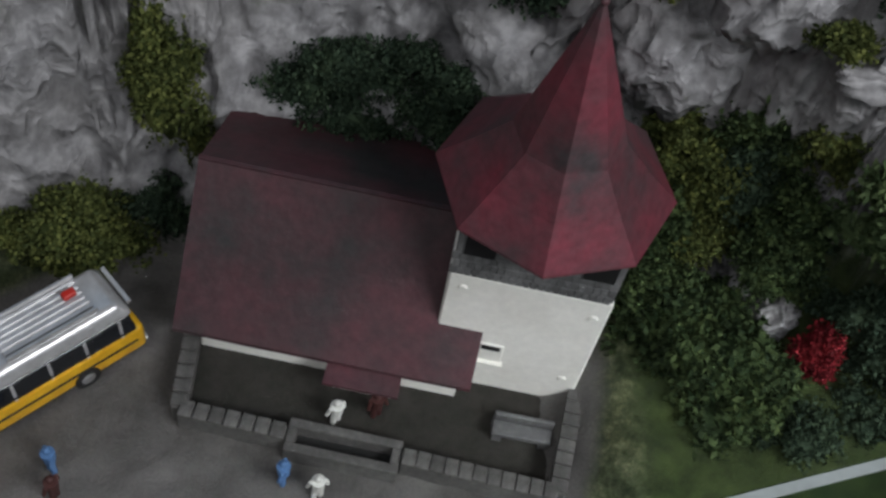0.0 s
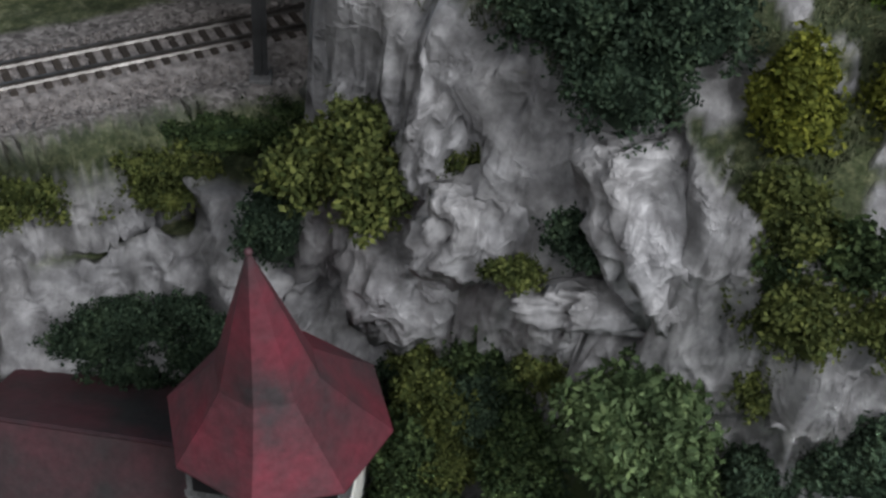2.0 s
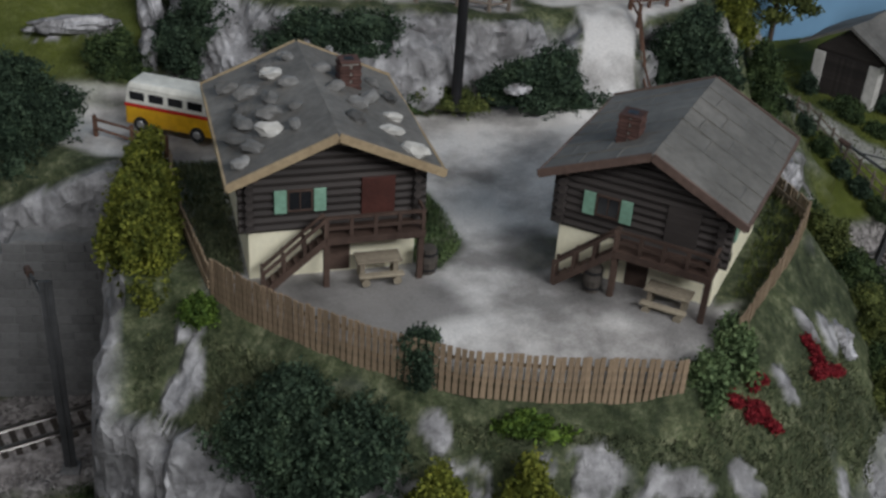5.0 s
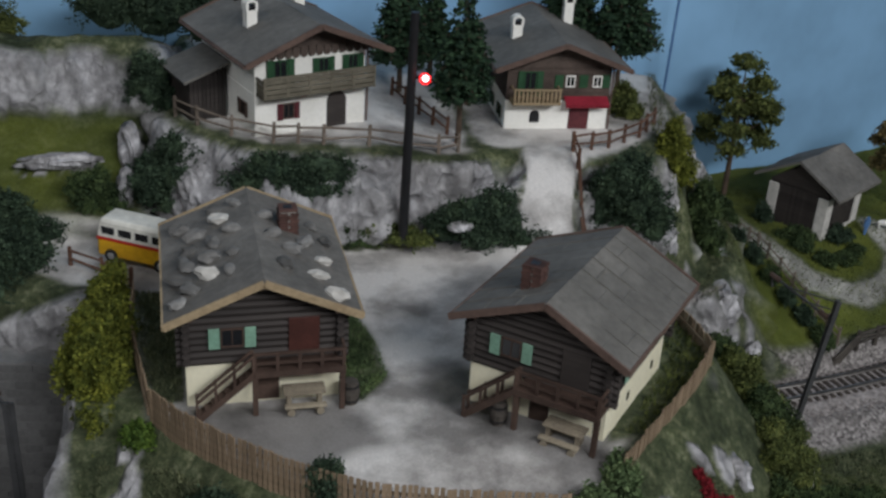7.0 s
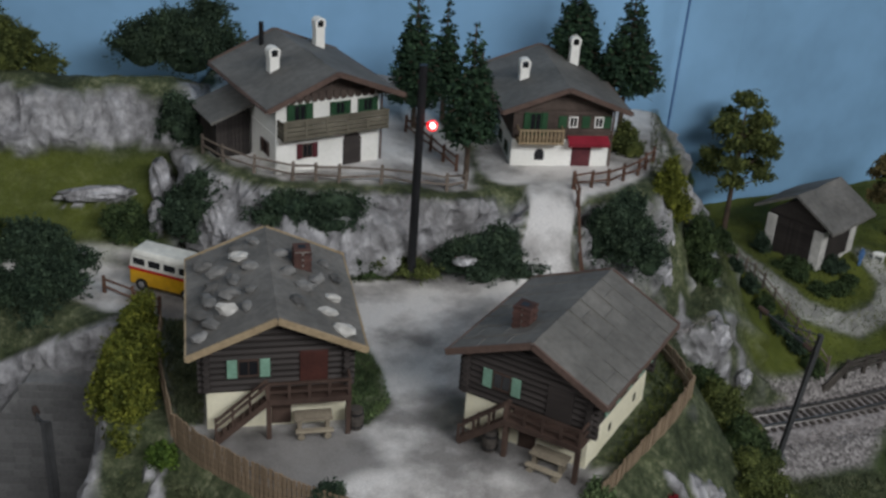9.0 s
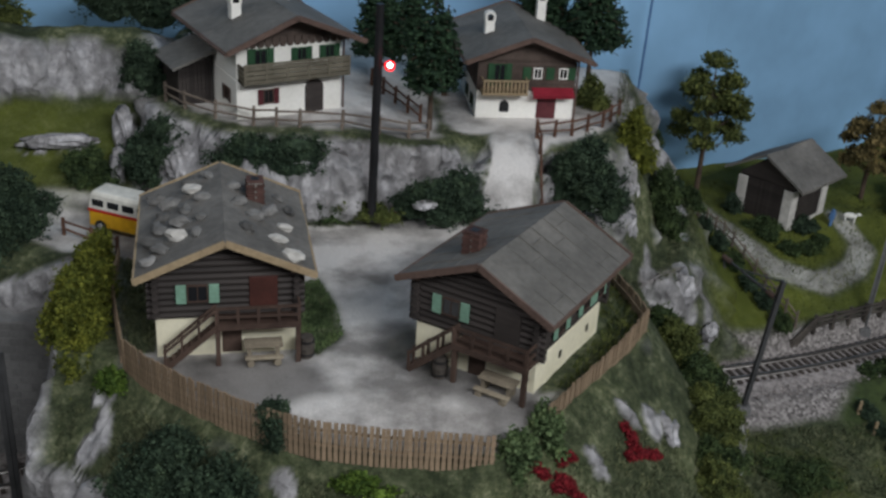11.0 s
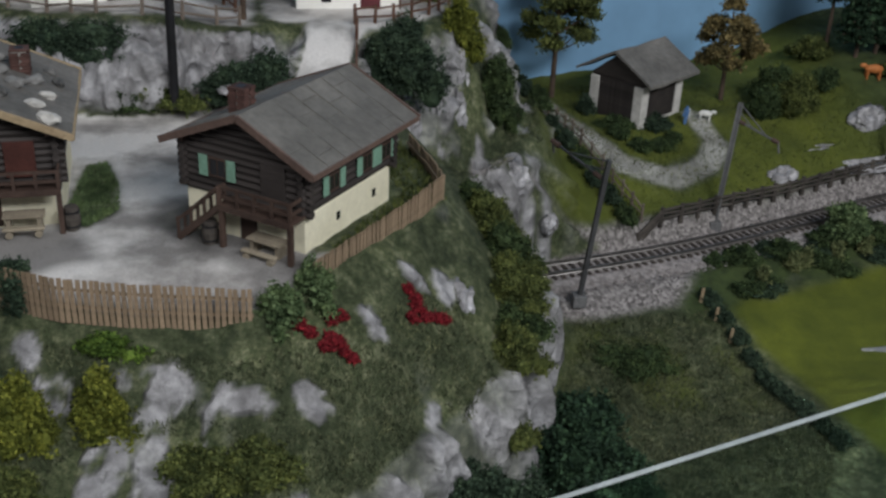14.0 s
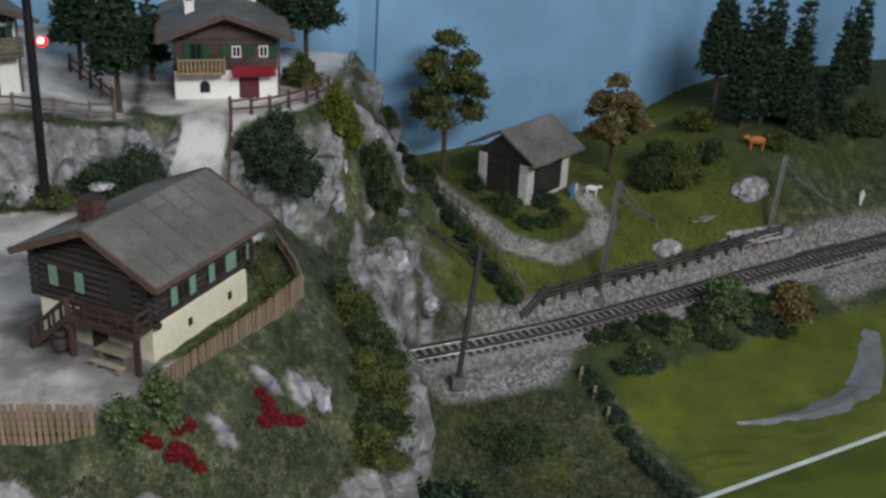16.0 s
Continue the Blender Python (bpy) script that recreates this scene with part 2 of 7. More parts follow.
def ground_material():
    m, t, b = nodes_of("landscape_cover")
    at = t.nodes.new("ShaderNodeAttribute")
    at.attribute_name = "cover"
    sep = t.nodes.new("ShaderNodeSeparateColor")
    t.links.new(at.outputs["Color"], sep.inputs[0])
    big, mid, fine = coarse(t, 18.0), coarse(t, 90.0), coarse(t, 700.0, 5.0, 0.7)
    vor = t.nodes.new("ShaderNodeTexVoronoi")
    vor.inputs["Scale"].default_value = 420.0
    t.links.new(big.inputs["Vector"].links[0].from_socket, vor.inputs["Vector"])
    # plaster rock: pale grey casting washed with darker stain
    rock = ramp(t, mid.outputs["Fac"], ((0.28, (0.17, 0.166, 0.17)), (0.48, (0.305, 0.302, 0.309)), (0.68, (0.53, 0.525, 0.536))))
    rock = mixed(t, 0.55, rock, ramp(t, big.outputs["Fac"], ((0.35, (0.62, 0.60, 0.57)), (0.65, (1.1, 1.1, 1.12)))), "MULTIPLY")
    grass = ramp(t, mid.outputs["Fac"], ((0.30, (0.026, 0.037, 0.017)), (0.5, (0.062, 0.074, 0.038)), (0.68, (0.130, 0.142, 0.086))))
    grass = mixed(t, 0.8, grass, ramp(t, big.outputs["Fac"], ((0.36, (0.50, 0.55, 0.50)), (0.50, (1.0, 1.0, 1.0)), (0.62, (1.55, 1.5, 1.45)))), "MULTIPLY")
    fleck = coarse(t, 260.0, 4.0, 0.65)
    grass = mixed(t, 0.85, grass, ramp(t, fleck.outputs["Fac"], ((0.36, (0.50, 0.60, 0.45)), (0.52, (1.0, 1.0, 1.0)), (0.66, (1.75, 1.6, 1.7)))), "MULTIPLY")
    grass = mixed(t, 0.9, grass, ramp(t, fine.outputs["Fac"], ((0.3, (0.55, 0.58, 0.5)), (0.7, (1.3, 1.3, 1.25)))), "MULTIPLY")
    lush = ramp(t, big.outputs["Fac"], ((0.3, (0.056, 0.073, 0.008)), (0.7, (0.130, 0.150, 0.015))))
    lush = mixed(t, 0.8, lush, ramp(t, fine.outputs["Fac"], ((0.3, (0.6, 0.62, 0.6)), (0.7, (1.25, 1.25, 1.2)))), "MULTIPLY")
    gravel = ramp(t, big.outputs["Fac"], ((0.36, (0.25, 0.238, 0.226)), (0.46, (0.46, 0.440, 0.420)), (0.58, (0.72, 0.698, 0.67))))
    gravel = mixed(t, 0.6, gravel, ramp(t, fine.outputs["Fac"], ((0.3, (0.7, 0.7, 0.7)), (0.7, (1.2, 1.2, 1.2)))), "MULTIPLY")
    stones = ramp(t, vor.outputs["Color"], ((0.1, (0.085, 0.077, 0.074)), (0.5, (0.20, 0.183, 0.176)), (0.9, (0.36, 0.335, 0.32))))
    c = mixed(t, sep.outputs[0], grass, rock)
    c = mixed(t, sep.outputs[1], c, gravel)
    c = mixed(t, sep.outputs[2], c, lush)
    at2 = t.nodes.new("ShaderNodeAttribute")
    at2.attribute_name = "cover_b"
    sep2 = t.nodes.new("ShaderNodeSeparateColor")
    t.links.new(at2.outputs["Color"], sep2.inputs[0])
    c = mixed(t, sep2.outputs[0], c, stones)
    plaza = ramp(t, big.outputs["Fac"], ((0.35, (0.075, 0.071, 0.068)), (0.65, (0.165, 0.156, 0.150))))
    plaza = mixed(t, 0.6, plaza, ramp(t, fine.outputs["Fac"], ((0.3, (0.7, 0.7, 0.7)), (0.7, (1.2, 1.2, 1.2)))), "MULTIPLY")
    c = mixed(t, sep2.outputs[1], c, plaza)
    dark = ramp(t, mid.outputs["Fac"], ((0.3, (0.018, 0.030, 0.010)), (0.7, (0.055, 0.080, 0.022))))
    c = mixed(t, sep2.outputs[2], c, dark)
    t.links.new(c, b.inputs["Base Color"])
    inv = t.nodes.new("ShaderNodeMapRange")
    inv.inputs["To Min"].default_value, inv.inputs["To Max"].default_value = 0.92, 0.36
    t.links.new(sep.outputs[0], inv.inputs[0])
    t.links.new(inv.outputs[0], b.inputs["Roughness"])
    b.inputs["Specular IOR Level"].default_value = 0.35
    hb = t.nodes.new("ShaderNodeMath")
    hb.operation = "MULTIPLY_ADD"
    t.links.new(fine.outputs["Fac"], hb.inputs[0])
    hb.inputs[1].default_value = 0.35
    rg = t.nodes.new("ShaderNodeMath")
    rg.operation = "MULTIPLY"
    t.links.new(crumple(t).outputs["Fac"], rg.inputs[0])
    t.links.new(sep.outputs[0], rg.inputs[1])
    t.links.new(rg.outputs[0], hb.inputs[2])
    bumped(t, b, hb.outputs[0], 0.8, 0.0042)
    return m


M["ground"] = ground_material()
M["rockmat"] = rock_material()


# ---------------------------------------------------------------- mesh helpers (lengths in centimetres of the model)
def part(name, bm, material, parent=None, label=""):
    for v in bm.verts:
        v.co *= CM
    me = bpy.data.meshes.new(name)
    bm.to_mesh(me)
    bm.free()
    me.materials.append(M[material])
    ob = new(name, me)
    if parent is not None:
        ob.parent = parent
    if label:
        ob["label"] = label
    return ob


def again(src, name, parent, x=0.0, y=0.0, z=0.0, rz=0.0, rx=0.0, ry=0.0, scale=(1, 1, 1)):
    """Another piece on the same mesh."""
    ob = new(name, src.data)
    ob.parent = parent
    ob.matrix_basis = pose(x * CM, y * CM, z * CM, rx, ry, rz) @ Matrix.Diagonal((*scale, 1))
    return ob


def thing(name, x, y, z, rz, label, category, group=""):
    e = new(name)
    e.empty_display_size = 0.01
    e.matrix_basis = pose(x * CM, y * CM, z * CM, 0, 0, rz)
    return tagged(e, label, category, group)


def solo(name, bm, material, x, y, z, rz, label, category, group=""):
    ob = part(name, bm, material)
    ob.matrix_basis = pose(x * CM, y * CM, z * CM, 0, 0, rz)
    return tagged(ob, label, category, group)


def box(bm, x0, x1, y0, y1, z0, z1, m=None):
    co = [(x, y, z) for z in (z0, z1) for y in (y0, y1) for x in (x0, x1)]
    v = [bm.verts.new(m @ Vector(c) if m else c) for c in co]
    for f in ((0, 2, 3, 1), (4, 5, 7, 6), (0, 1, 5, 4), (2, 6, 7, 3), (0, 4, 6, 2), (1, 3, 7, 5)):
        bm.faces.new([v[k] for k in f])
    return v


def bx(x0, x1, y0, y1, z0, z1, bevel=0.0, m=None):
    bm = bmesh.new()
    box(bm, x0, x1, y0, y1, z0, z1, m)
    if bevel:
        bmesh.ops.bevel(bm, geom=bm.edges[:], offset=bevel, segments=1, affect="EDGES")
    return bm


def rod(bm, p0, p1, r0, r1=None, n=8, cap=True):
    p0, p1 = Vector(p0), Vector(p1)
    r1 = r0 if r1 is None else r1
    q = (p1 - p0).to_track_quat("Z", "Y")
    rings = []
    for p, r in ((p0, r0), (p1, r1)):
        rings.append([bm.verts.new(p + q @ Vector((r * math.cos(2 * math.pi * k / n), r * math.sin(2 * math.pi * k / n), 0))) for k in range(n)])
    for k in range(n):
        bm.faces.new((rings[0][k], rings[0][(k + 1) % n], rings[1][(k + 1) % n], rings[1][k]))
    if cap:
        bm.faces.new(rings[0][::-1])
        bm.faces.new(rings[1])
    return bm


def rd(p0, p1, r0, r1=None, n=8):
    return rod(bmesh.new(), p0, p1, r0, r1, n)


def beam(bm, p0, p1, w, h):
    """A squared timber from p0 to p1."""
    p0, p1 = Vector(p0), Vector(p1)
    d = p1 - p0
    q = d.to_track_quat("X", "Z")
    m = Matrix.Translation(p0) @ q.to_matrix().to_4x4()
    box(bm, 0, d.length, -w / 2, w / 2, -h / 2, h / 2, m)
    return bm


def bmm(p0, p1, w, h):
    return beam(bmesh.new(), p0, p1, w, h)


def lump(bm, c, r, seed, sub=2, rough=0.25, squash=(1, 1, 1)):
    """An uneven stone."""
    out = bmesh.ops.create_icosphere(bm, subdivisions=sub, radius=1.0)
    for v in out["verts"]:
        k = 1 + rough * noise.noise(v.co * 1.3 + Vector((seed * 3.1, seed * 1.7, 0))) + 0.4 * rough * noise.noise(v.co * 3.5 + Vector((seed, 0, 0)))
        v.co = Vector((v.co.x * squash[0], v.co.y * squash[1], v.co.z * squash[2])) * (r * k) + Vector(c)
    return bm


# ---------------------------------------------------------------- landscape
def value_noise(x, y, seed):
    xi, yi = np.floor(x).astype(np.int64), np.floor(y).astype(np.int64)
    xf, yf = x - xi, y - yi
    u, v = xf * xf * (3 - 2 * xf), yf * yf * (3 - 2 * yf)

    def h(a, b):
        n = (a * 374761393 + b * 668265263 + seed * 974634777) & 0xFFFFFFFF
        n = ((n ^ (n >> 13)) * 1274126177) & 0xFFFFFFFF
        return ((n ^ (n >> 16)) & 0xFFFF) / 65535.0

    return (h(xi, yi) * (1 - u) + h(xi + 1, yi) * u) * (1 - v) + (h(xi, yi + 1) * (1 - u) + h(xi + 1, yi + 1) * u) * v


def fbm(x, y, size, seed, octaves=4):
    s, a, tot = 0.0, 1.0, 0.0
    for k in range(octaves):
        s = s + a * value_noise(x / size * 2 ** k + 17.3 * k, y / size * 2 ** k + 9.1 * k, seed + k)
        tot, a = tot + a, a * 0.5
    return s / tot


def outside(X, Y, poly):
    """Distance to a polygon, negative inside."""
    d = np.full(X.shape, 1e9)
    inside = np.zeros(X.shape, bool)
    n = len(poly)
    for k in range(n):
        (x0, y0), (x1, y1) = poly[k], poly[(k + 1) % n]
        ex, ey = x1 - x0, y1 - y0
        t = np.clip(((X - x0) * ex + (Y - y0) * ey) / (ex * ex + ey * ey), 0, 1)
        d = np.minimum(d, np.hypot(X - x0 - t * ex, Y - y0 - t * ey))
        if y0 != y1:
            cross = ((y0 > Y) != (y1 > Y)) & (X < (x1 - x0) * (Y - y0) / (y1 - y0) + x0)
            inside ^= cross
    return np.where(inside, -d, d)


def along(X, Y, line):
    """Distance to a polyline and its signed side (plus: left of it)."""
    best, side = np.full(X.shape, 1e9), np.zeros(X.shape)
    for (x0, y0), (x1, y1) in zip(line[:-1], line[1:]):
        ex, ey = x1 - x0, y1 - y0
        L = math.hypot(ex, ey)
        t = np.clip(((X - x0) * ex + (Y - y0) * ey) / (L * L), 0, 1)
        d = np.hypot(X - x0 - t * ex, Y - y0 - t * ey)
        s = ((Y - y0) * ex - (X - x0) * ey) / L
        near = d < best
        best, side = np.where(near, d, best), np.where(near, np.sign(s) * d, side)
    return best, side


def step(a, b, v):
    t = np.clip((v - a) / (b - a), 0, 1)
    return t * t * (3 - 2 * t)


RAIL_Z = 22.4
TRACK_EAST = [(46, 55.2), (53, 57.2), (68.8, 61.3), (91.4, 71.2), (107.5, 77.8), (140, 91)]
TRACK_WEST = [(-40, 24.5), (-6, 39.7), (4.25, 44.2), (9, 46.3)]
TERRACE = [(7.6, 38), (12.7, 36.3), (17.4, 32.1), (22, 29.2), (28, 28.0), (34.6, 28.0), (38.9, 32.0), (45.4, 40.8), (45.4, 45), (44, 54), (41, 58), (26, 59), (5, 60), (-4, 62), (-4, 55), (6, 50), (7, 44)]
YARD = [(10, 50), (12.6, 36.5), (17.2, 32.3), (21.8, 29.4), (28, 28.2), (34.4, 28.2), (37.2, 31), (44.6, 41), (43.5, 50), (41, 58), (26, 57.5), (5, 58.5), (-3, 60), (-3, 56), (6, 51)]
UPPER_A = [(9, 73), (10.6, 65), (13, 61.4), (17.5, 58.8), (22, 58.2), (26, 58.6), (31, 60.2), (34, 63), (34, 90), (9, 90)]
UPPER_B = [(33, 64), (37, 63), (40.5, 61.5), (45, 62.5), (49, 66), (51.5, 71), (53, 84), (30, 90)]
LEFT_HILL = [(-45, 68.5), (-3, 68), (2, 69.2), (8, 69.6), (10, 74), (4, 90), (-45, 90)]
SLOPE_EAST = [(46, 46), (49.5, 52), (53, 60), (57, 66), (59, 76), (56, 86), (48, 84), (46, 60)]
LEDGE_WEST = [(-45, 33), (-3, 34.5), (6, 32.2), (11, 31.5), (13, 40), (-45, 44)]
LEDGE_SOUTH = [(22.6, 22.4), (24.5, 20.4), (30, 19.8), (40, 22.5), (47, 28), (50, 36), (42, 36), (28, 27)]
GREEN_SOUTH = [(9.6, 21), (9.4, 16), (16, 12), (30, 6), (44, 14), (30, 22), (22, 24), (12, 28)]
WALL_BACK = [(-45, 51.4), (6.5, 49.7), (6, 62), (-45, 64)]
FIELD = [(70.5, 56.2), (75, 48), (80, 30), (150, 30), (150, 78), (108, 70), (92, 64), (76, 57)]
PLAZA = [(-45, -5), (7.4, 10), (9.3, 22.5), (9.5, 30), (-9, 31), (-12.5, 27.2), (-45, 12)]


def heights(X, Y):
    wob = (fbm(X, Y, 5.0, 3) - 0.5)
    base = 5.2 + 0 * X
    d = np.maximum(outside(X, Y, GREEN_SOUTH) + wob * 2, 0)
    base = np.maximum(base, 7.8 + 1.5 * wob - 0.9 * d)
    d = np.maximum(outside(X, Y, LEDGE_WEST) + wob * 2.5, 0)
    base = np.maximum(base, 15.2 + 2.0 * wob - 2.4 * d)
    d = np.maximum(outside(X, Y, LEDGE_SOUTH) + wob * 2, 0)
    base = np.maximum(base, 19.5 + 2.0 * wob - 5.0 * d)
    # right-hand meadow
    dist, side = along(X, Y, TRACK_EAST)
    mead = 17.6 + 0.35 * np.clip(side + 14, 0, 8) + 0.8 * (fbm(X, Y, 14.0, 8) - 0.5)
    base = np.maximum(base, np.where(X > 51 - 0.25 * (Y - 40), mead, mead - 1.5 * (51 - 0.25 * (Y - 40) - X)))
    # terrace with a grass slope that breaks off into rock
    d = np.maximum(outside(X, Y, TERRACE) + 0.6 * wob, 0)
    brk = 5.0 + 2.5 * step(14, 24, X) + 2.0 * wob
    t = 36.3 + 0.5 * step(28, 36, X) - 0.9 * step(33, 28, Y) * step(18, 33, X) - 1.15 * np.minimum(d, brk) - 11.0 * np.maximum(d - brk, 0)
    base = np.maximum(base, t)
    d = np.maximum(outside(X, Y, SLOPE_EAST) + 3 * wob, 0)
    base = np.maximum(base, 31.5 - 0.06 * (Y - 60) + 3.0 * wob - 1.7 * d)
    d = np.maximum(outside(X, Y, WALL_BACK), 0)
    base = np.maximum(base, 32.2 + 0.9 * wob + 1.3 * np.clip(X - 0.4, -6, 0) - 7 * d)
    d = np.maximum(outside(X, Y, UPPER_B) + wob, 0)
    base = np.maximum(base, 41.3 - 2.3 * d)
    d = np.maximum(outside(X, Y, UPPER_A) + wob, 0)
    base = np.maximum(base, 43.2 - 1.9 * step(24, 34, X) - 3.2 * d)
    d = np.maximum(outside(X, Y, LEFT_HILL) + 4 * wob, 0)
    base = np.maximum(base, 47.6 + 1.5 * wob - 2.7 * d - 0.42 * np.maximum(Y - 70, 0))
    shelf = 41.7 + 2.0 * wob - 0.52 * np.clip(66.5 - Y, 0, 9) - 1.6 * np.maximum(57.5 - Y, 0) - 1.6 * np.maximum(X - 8.5, 0)
    base = np.where(Y > 55, np.maximum(base, shelf), base)
    # ramp between terrace and upper yard
    ramp_z = 36.6 + 4.9 * step(54, 63, Y)
    inr = step(3.1, 2.1, np.abs(X - 38.2 - 0.25 * (Y - 58))) * step(50, 53, Y) * step(66, 64, Y)
    base = base * (1 - inr) + ramp_z * inr
    # hill behind the track
    back = 22.4 + 0.43 * np.clip(side, 0, 13) + 0.05 * np.clip(side - 13, 0, 40) + 3.5 * step(84, 96, X) * step(3, 10, side) + 1.2 * wob * step(3, 9, side)
    base = np.where((side > 0) & (X > 50), np.maximum(base, back), base)
    # railway cuttings
    flat = RAIL_Z - 0.75
    cut = flat + np.maximum(np.maximum(side - 2.6, -side - 3.6), 0) * np.where(side > 0, 1.2, 0.75)
    east = step(49.5, 51.5, X)
    base = np.where(east > 0, np.where((side < 2.6) & (side > -3.6), flat * east + base * (1 - east), np.where((side <= -3.6), np.maximum(base * 1, np.where(X > 55, flat - 0.55 * (-side - 3.6), base)), base)), base)
    wd, ws = along(X, Y, TRACK_WEST)
    west = step(7.6, 6.6, X)
    bank = flat - 0.9 * np.maximum(-ws - 4.2, 0)
    base = np.where((west > 0) & (ws > -4.2) & (Y < 49.6 - 0.035 * X), flat, base)
    base = np.where((west > 0) & (ws <= -4.2) & (ws > -12), np.maximum(np.minimum(base, bank), np.minimum(15.0, base)), base)
    return base


def landscape():
    def span(*runs):
        return np.concatenate([np.linspace(a, b, n, endpoint=False) for a, b, n in runs])

    xs = span((-45, -14, 35), (-14, 52, 275), (52, 80, 70), (80, 150, 80))
    ys = span((-6, 16, 28), (16, 62, 210), (62, 86, 60), (86, 121, 40))
    X, Y = np.meshgrid(xs, ys)
    Z = heights(X, Y)
    for _ in range(4):
        P = np.pad(Z, 1, mode="edge")
        Z = (P[1:-1, 1:-1] * 2 + P[:-2, 1:-1] + P[2:, 1:-1] + P[1:-1, :-2] + P[1:-1, 2:]) / 6
    gy, gx = np.gradient(Z, ys, xs)
    slope = np.hypot(gx, gy)
    n1, n2 = fbm(X, Y, 4.0, 21), fbm(X + Z, Y - Z, 1.6, 31)
    rock = step(1.5, 2.05, slope + 1.5 * (n1 - 0.5))
    thin = step(0.50, 0.60, fbm(X, Y + 0.5 * Z, 2.2, 71))
    far = np.maximum(step(46, 48, X) * step(51, 54, Y), 0.8 * step(35, 38, X) * step(34, 31, Y))
    rock = rock * (1 - far * (1 - thin))
    rock = np.maximum(rock, step(9, 7, X) * step(28.5, 30, Y + n1) * step(36.6, 35.8, Y + 2 * n1 + 0.1 * np.clip(-X, 0, 20)))
    rock = rock * (1 - step(12.5, 14, X) * step(25.5, 24, Y + n1) * step(16, 13, Z))
    bare = np.zeros_like(X)
    for cx, cy, rx, ry in ROCK_PATCHES:
        e = np.hypot((X - cx) / rx, (Y - cy) / ry) + 2.6 * (fbm(X, Y, 1.1, 81) - 0.5)
        bare = np.maximum(bare, step(0.80, 0.5, e))
    bare = bare * (1 - rock)
    full, rock = rock, np.maximum(rock, bare)
    wd, ws = along(X, Y, TRACK_WEST)
    ed, es = along(X, Y, TRACK_EAST)
    rock = rock * (1 - step(0, 2, es) * step(8, 6, es) * step(56, 60, X))
    rock = rock * (1 - step(-6.9, -6.2, ws) * step(-3, -4, ws) * step(8, 6.5, X) * step(18.4, 19.2, Z))
    gravel = np.zeros_like(X)
    w2 = (fbm(X, Y, 3.0, 41) - 0.5) * 2.4
    gravel = np.maximum(gravel, step(0.3, -0.5, outside(X, Y, YARD) + w2 * 0.3))
    for poly in (UPPER_A, UPPER_B):
        gravel = np.maximum(gravel, step(0.3, -0.8, outside(X, Y, poly) + w2 + 0.8))
    gravel = np.maximum(gravel, step(2.9, 2.1, np.abs(X - 38.2 - 0.25 * (Y - 58)) + 0.3 * w2) * step(50, 53, Y) * step(66, 64, Y))
    path, _ = along(X, Y, SHED_PATH)
    gravel = np.maximum(gravel, 0.5 * step(1.5, 0.9, path + 0.3 * w2))
    gravel = gravel * step(1.3, 0.8, slope)
    for poly in LAWNS:
        gravel = gravel * step(-0.4, 0.4, outside(X, Y, poly) + 0.4 * w2)
    lush = step(0.6, -0.8, outside(X, Y, FIELD) + w2 * 0.4)
    lush = np.maximum(lush, 0.85 * step(3.0, 4.5, es) * step(56, 60, X) * step(101, 92, X))
    lush = np.maximum(lush, 0.7 * step(57.5, 60, Y) * step(68, 66.5, Y + n1) * step(9, 7, X))
    lush = np.maximum(lush, 0.45 * step(54, 57, X) * step(74, 70, X) * step(43, 45, Y) * step(54, 52, Y) * step(0.36, 0.56, n1))
    lush = lush * step(1.0, 2.0, path)
    stones = np.maximum(step(5.2, 4.0, np.abs(es + 1.1) + 0.4 * w2) * (X > 50), step(5.0, 4.2, np.abs(ws) + 0.3 * w2) * (X < 7.4)) * step(2.5, 1.5, slope)
    plaza = step(0.4, -0.4, outside(X, Y, PLAZA) + 0.4 * w2)
    for poly in GREY_YARD:
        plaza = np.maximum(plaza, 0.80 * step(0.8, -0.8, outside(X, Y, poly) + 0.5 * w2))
    dark = np.maximum(step(3.2, 1.4, along(X, Y, BRAMBLES)[0] + w2), step(1.2, 0.4, along(X, Y, STREAM)[0]) * 0.3)
    dark = np.maximum(dark, step(4, 8, es) * step(88, 97, X) * 0.75)
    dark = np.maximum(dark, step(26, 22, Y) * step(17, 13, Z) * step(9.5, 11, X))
    # rock relief pushed out along the slope's own normal
    nz = 1 / np.sqrt(1 + slope ** 2)
    ridge = 1 - np.abs(2 * fbm(X + 0.15 * Z, Y * 0.6 + 0.45 * Z, 3.2, 51, 5) - 1)
    amp = (full + 0.15 * bare) * (4.2 * (ridge - 0.66) + 1.3 * (n2 - 0.5))
    soft = (1 - rock) * (1 - stones) * (1 - 0.7 * gravel) * 0.35 * (fbm(X, Y, 0.9, 61, 3) - 0.5)
    Xd, Yd, Zd = X - gx * nz * amp, Y - gy * nz * amp, Z + nz * amp + soft
    ny, nx = X.shape
    co = np.stack([Xd, Yd, Zd], -1).reshape(-1, 3) * CM
    idx = np.arange(ny * nx).reshape(ny, nx)
    quads = np.stack([idx[:-1, :-1], idx[:-1, 1:], idx[1:, 1:], idx[1:, :-1]], -1).reshape(-1, 4)
    me = bpy.data.meshes.new("ground")
    me.from_pydata(co.tolist(), [], quads.tolist())
    one = np.ones_like(X)
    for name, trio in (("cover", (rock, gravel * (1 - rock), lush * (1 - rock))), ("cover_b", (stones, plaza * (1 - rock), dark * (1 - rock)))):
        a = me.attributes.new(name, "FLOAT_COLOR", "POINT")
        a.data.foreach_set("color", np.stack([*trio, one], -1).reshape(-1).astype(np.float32))
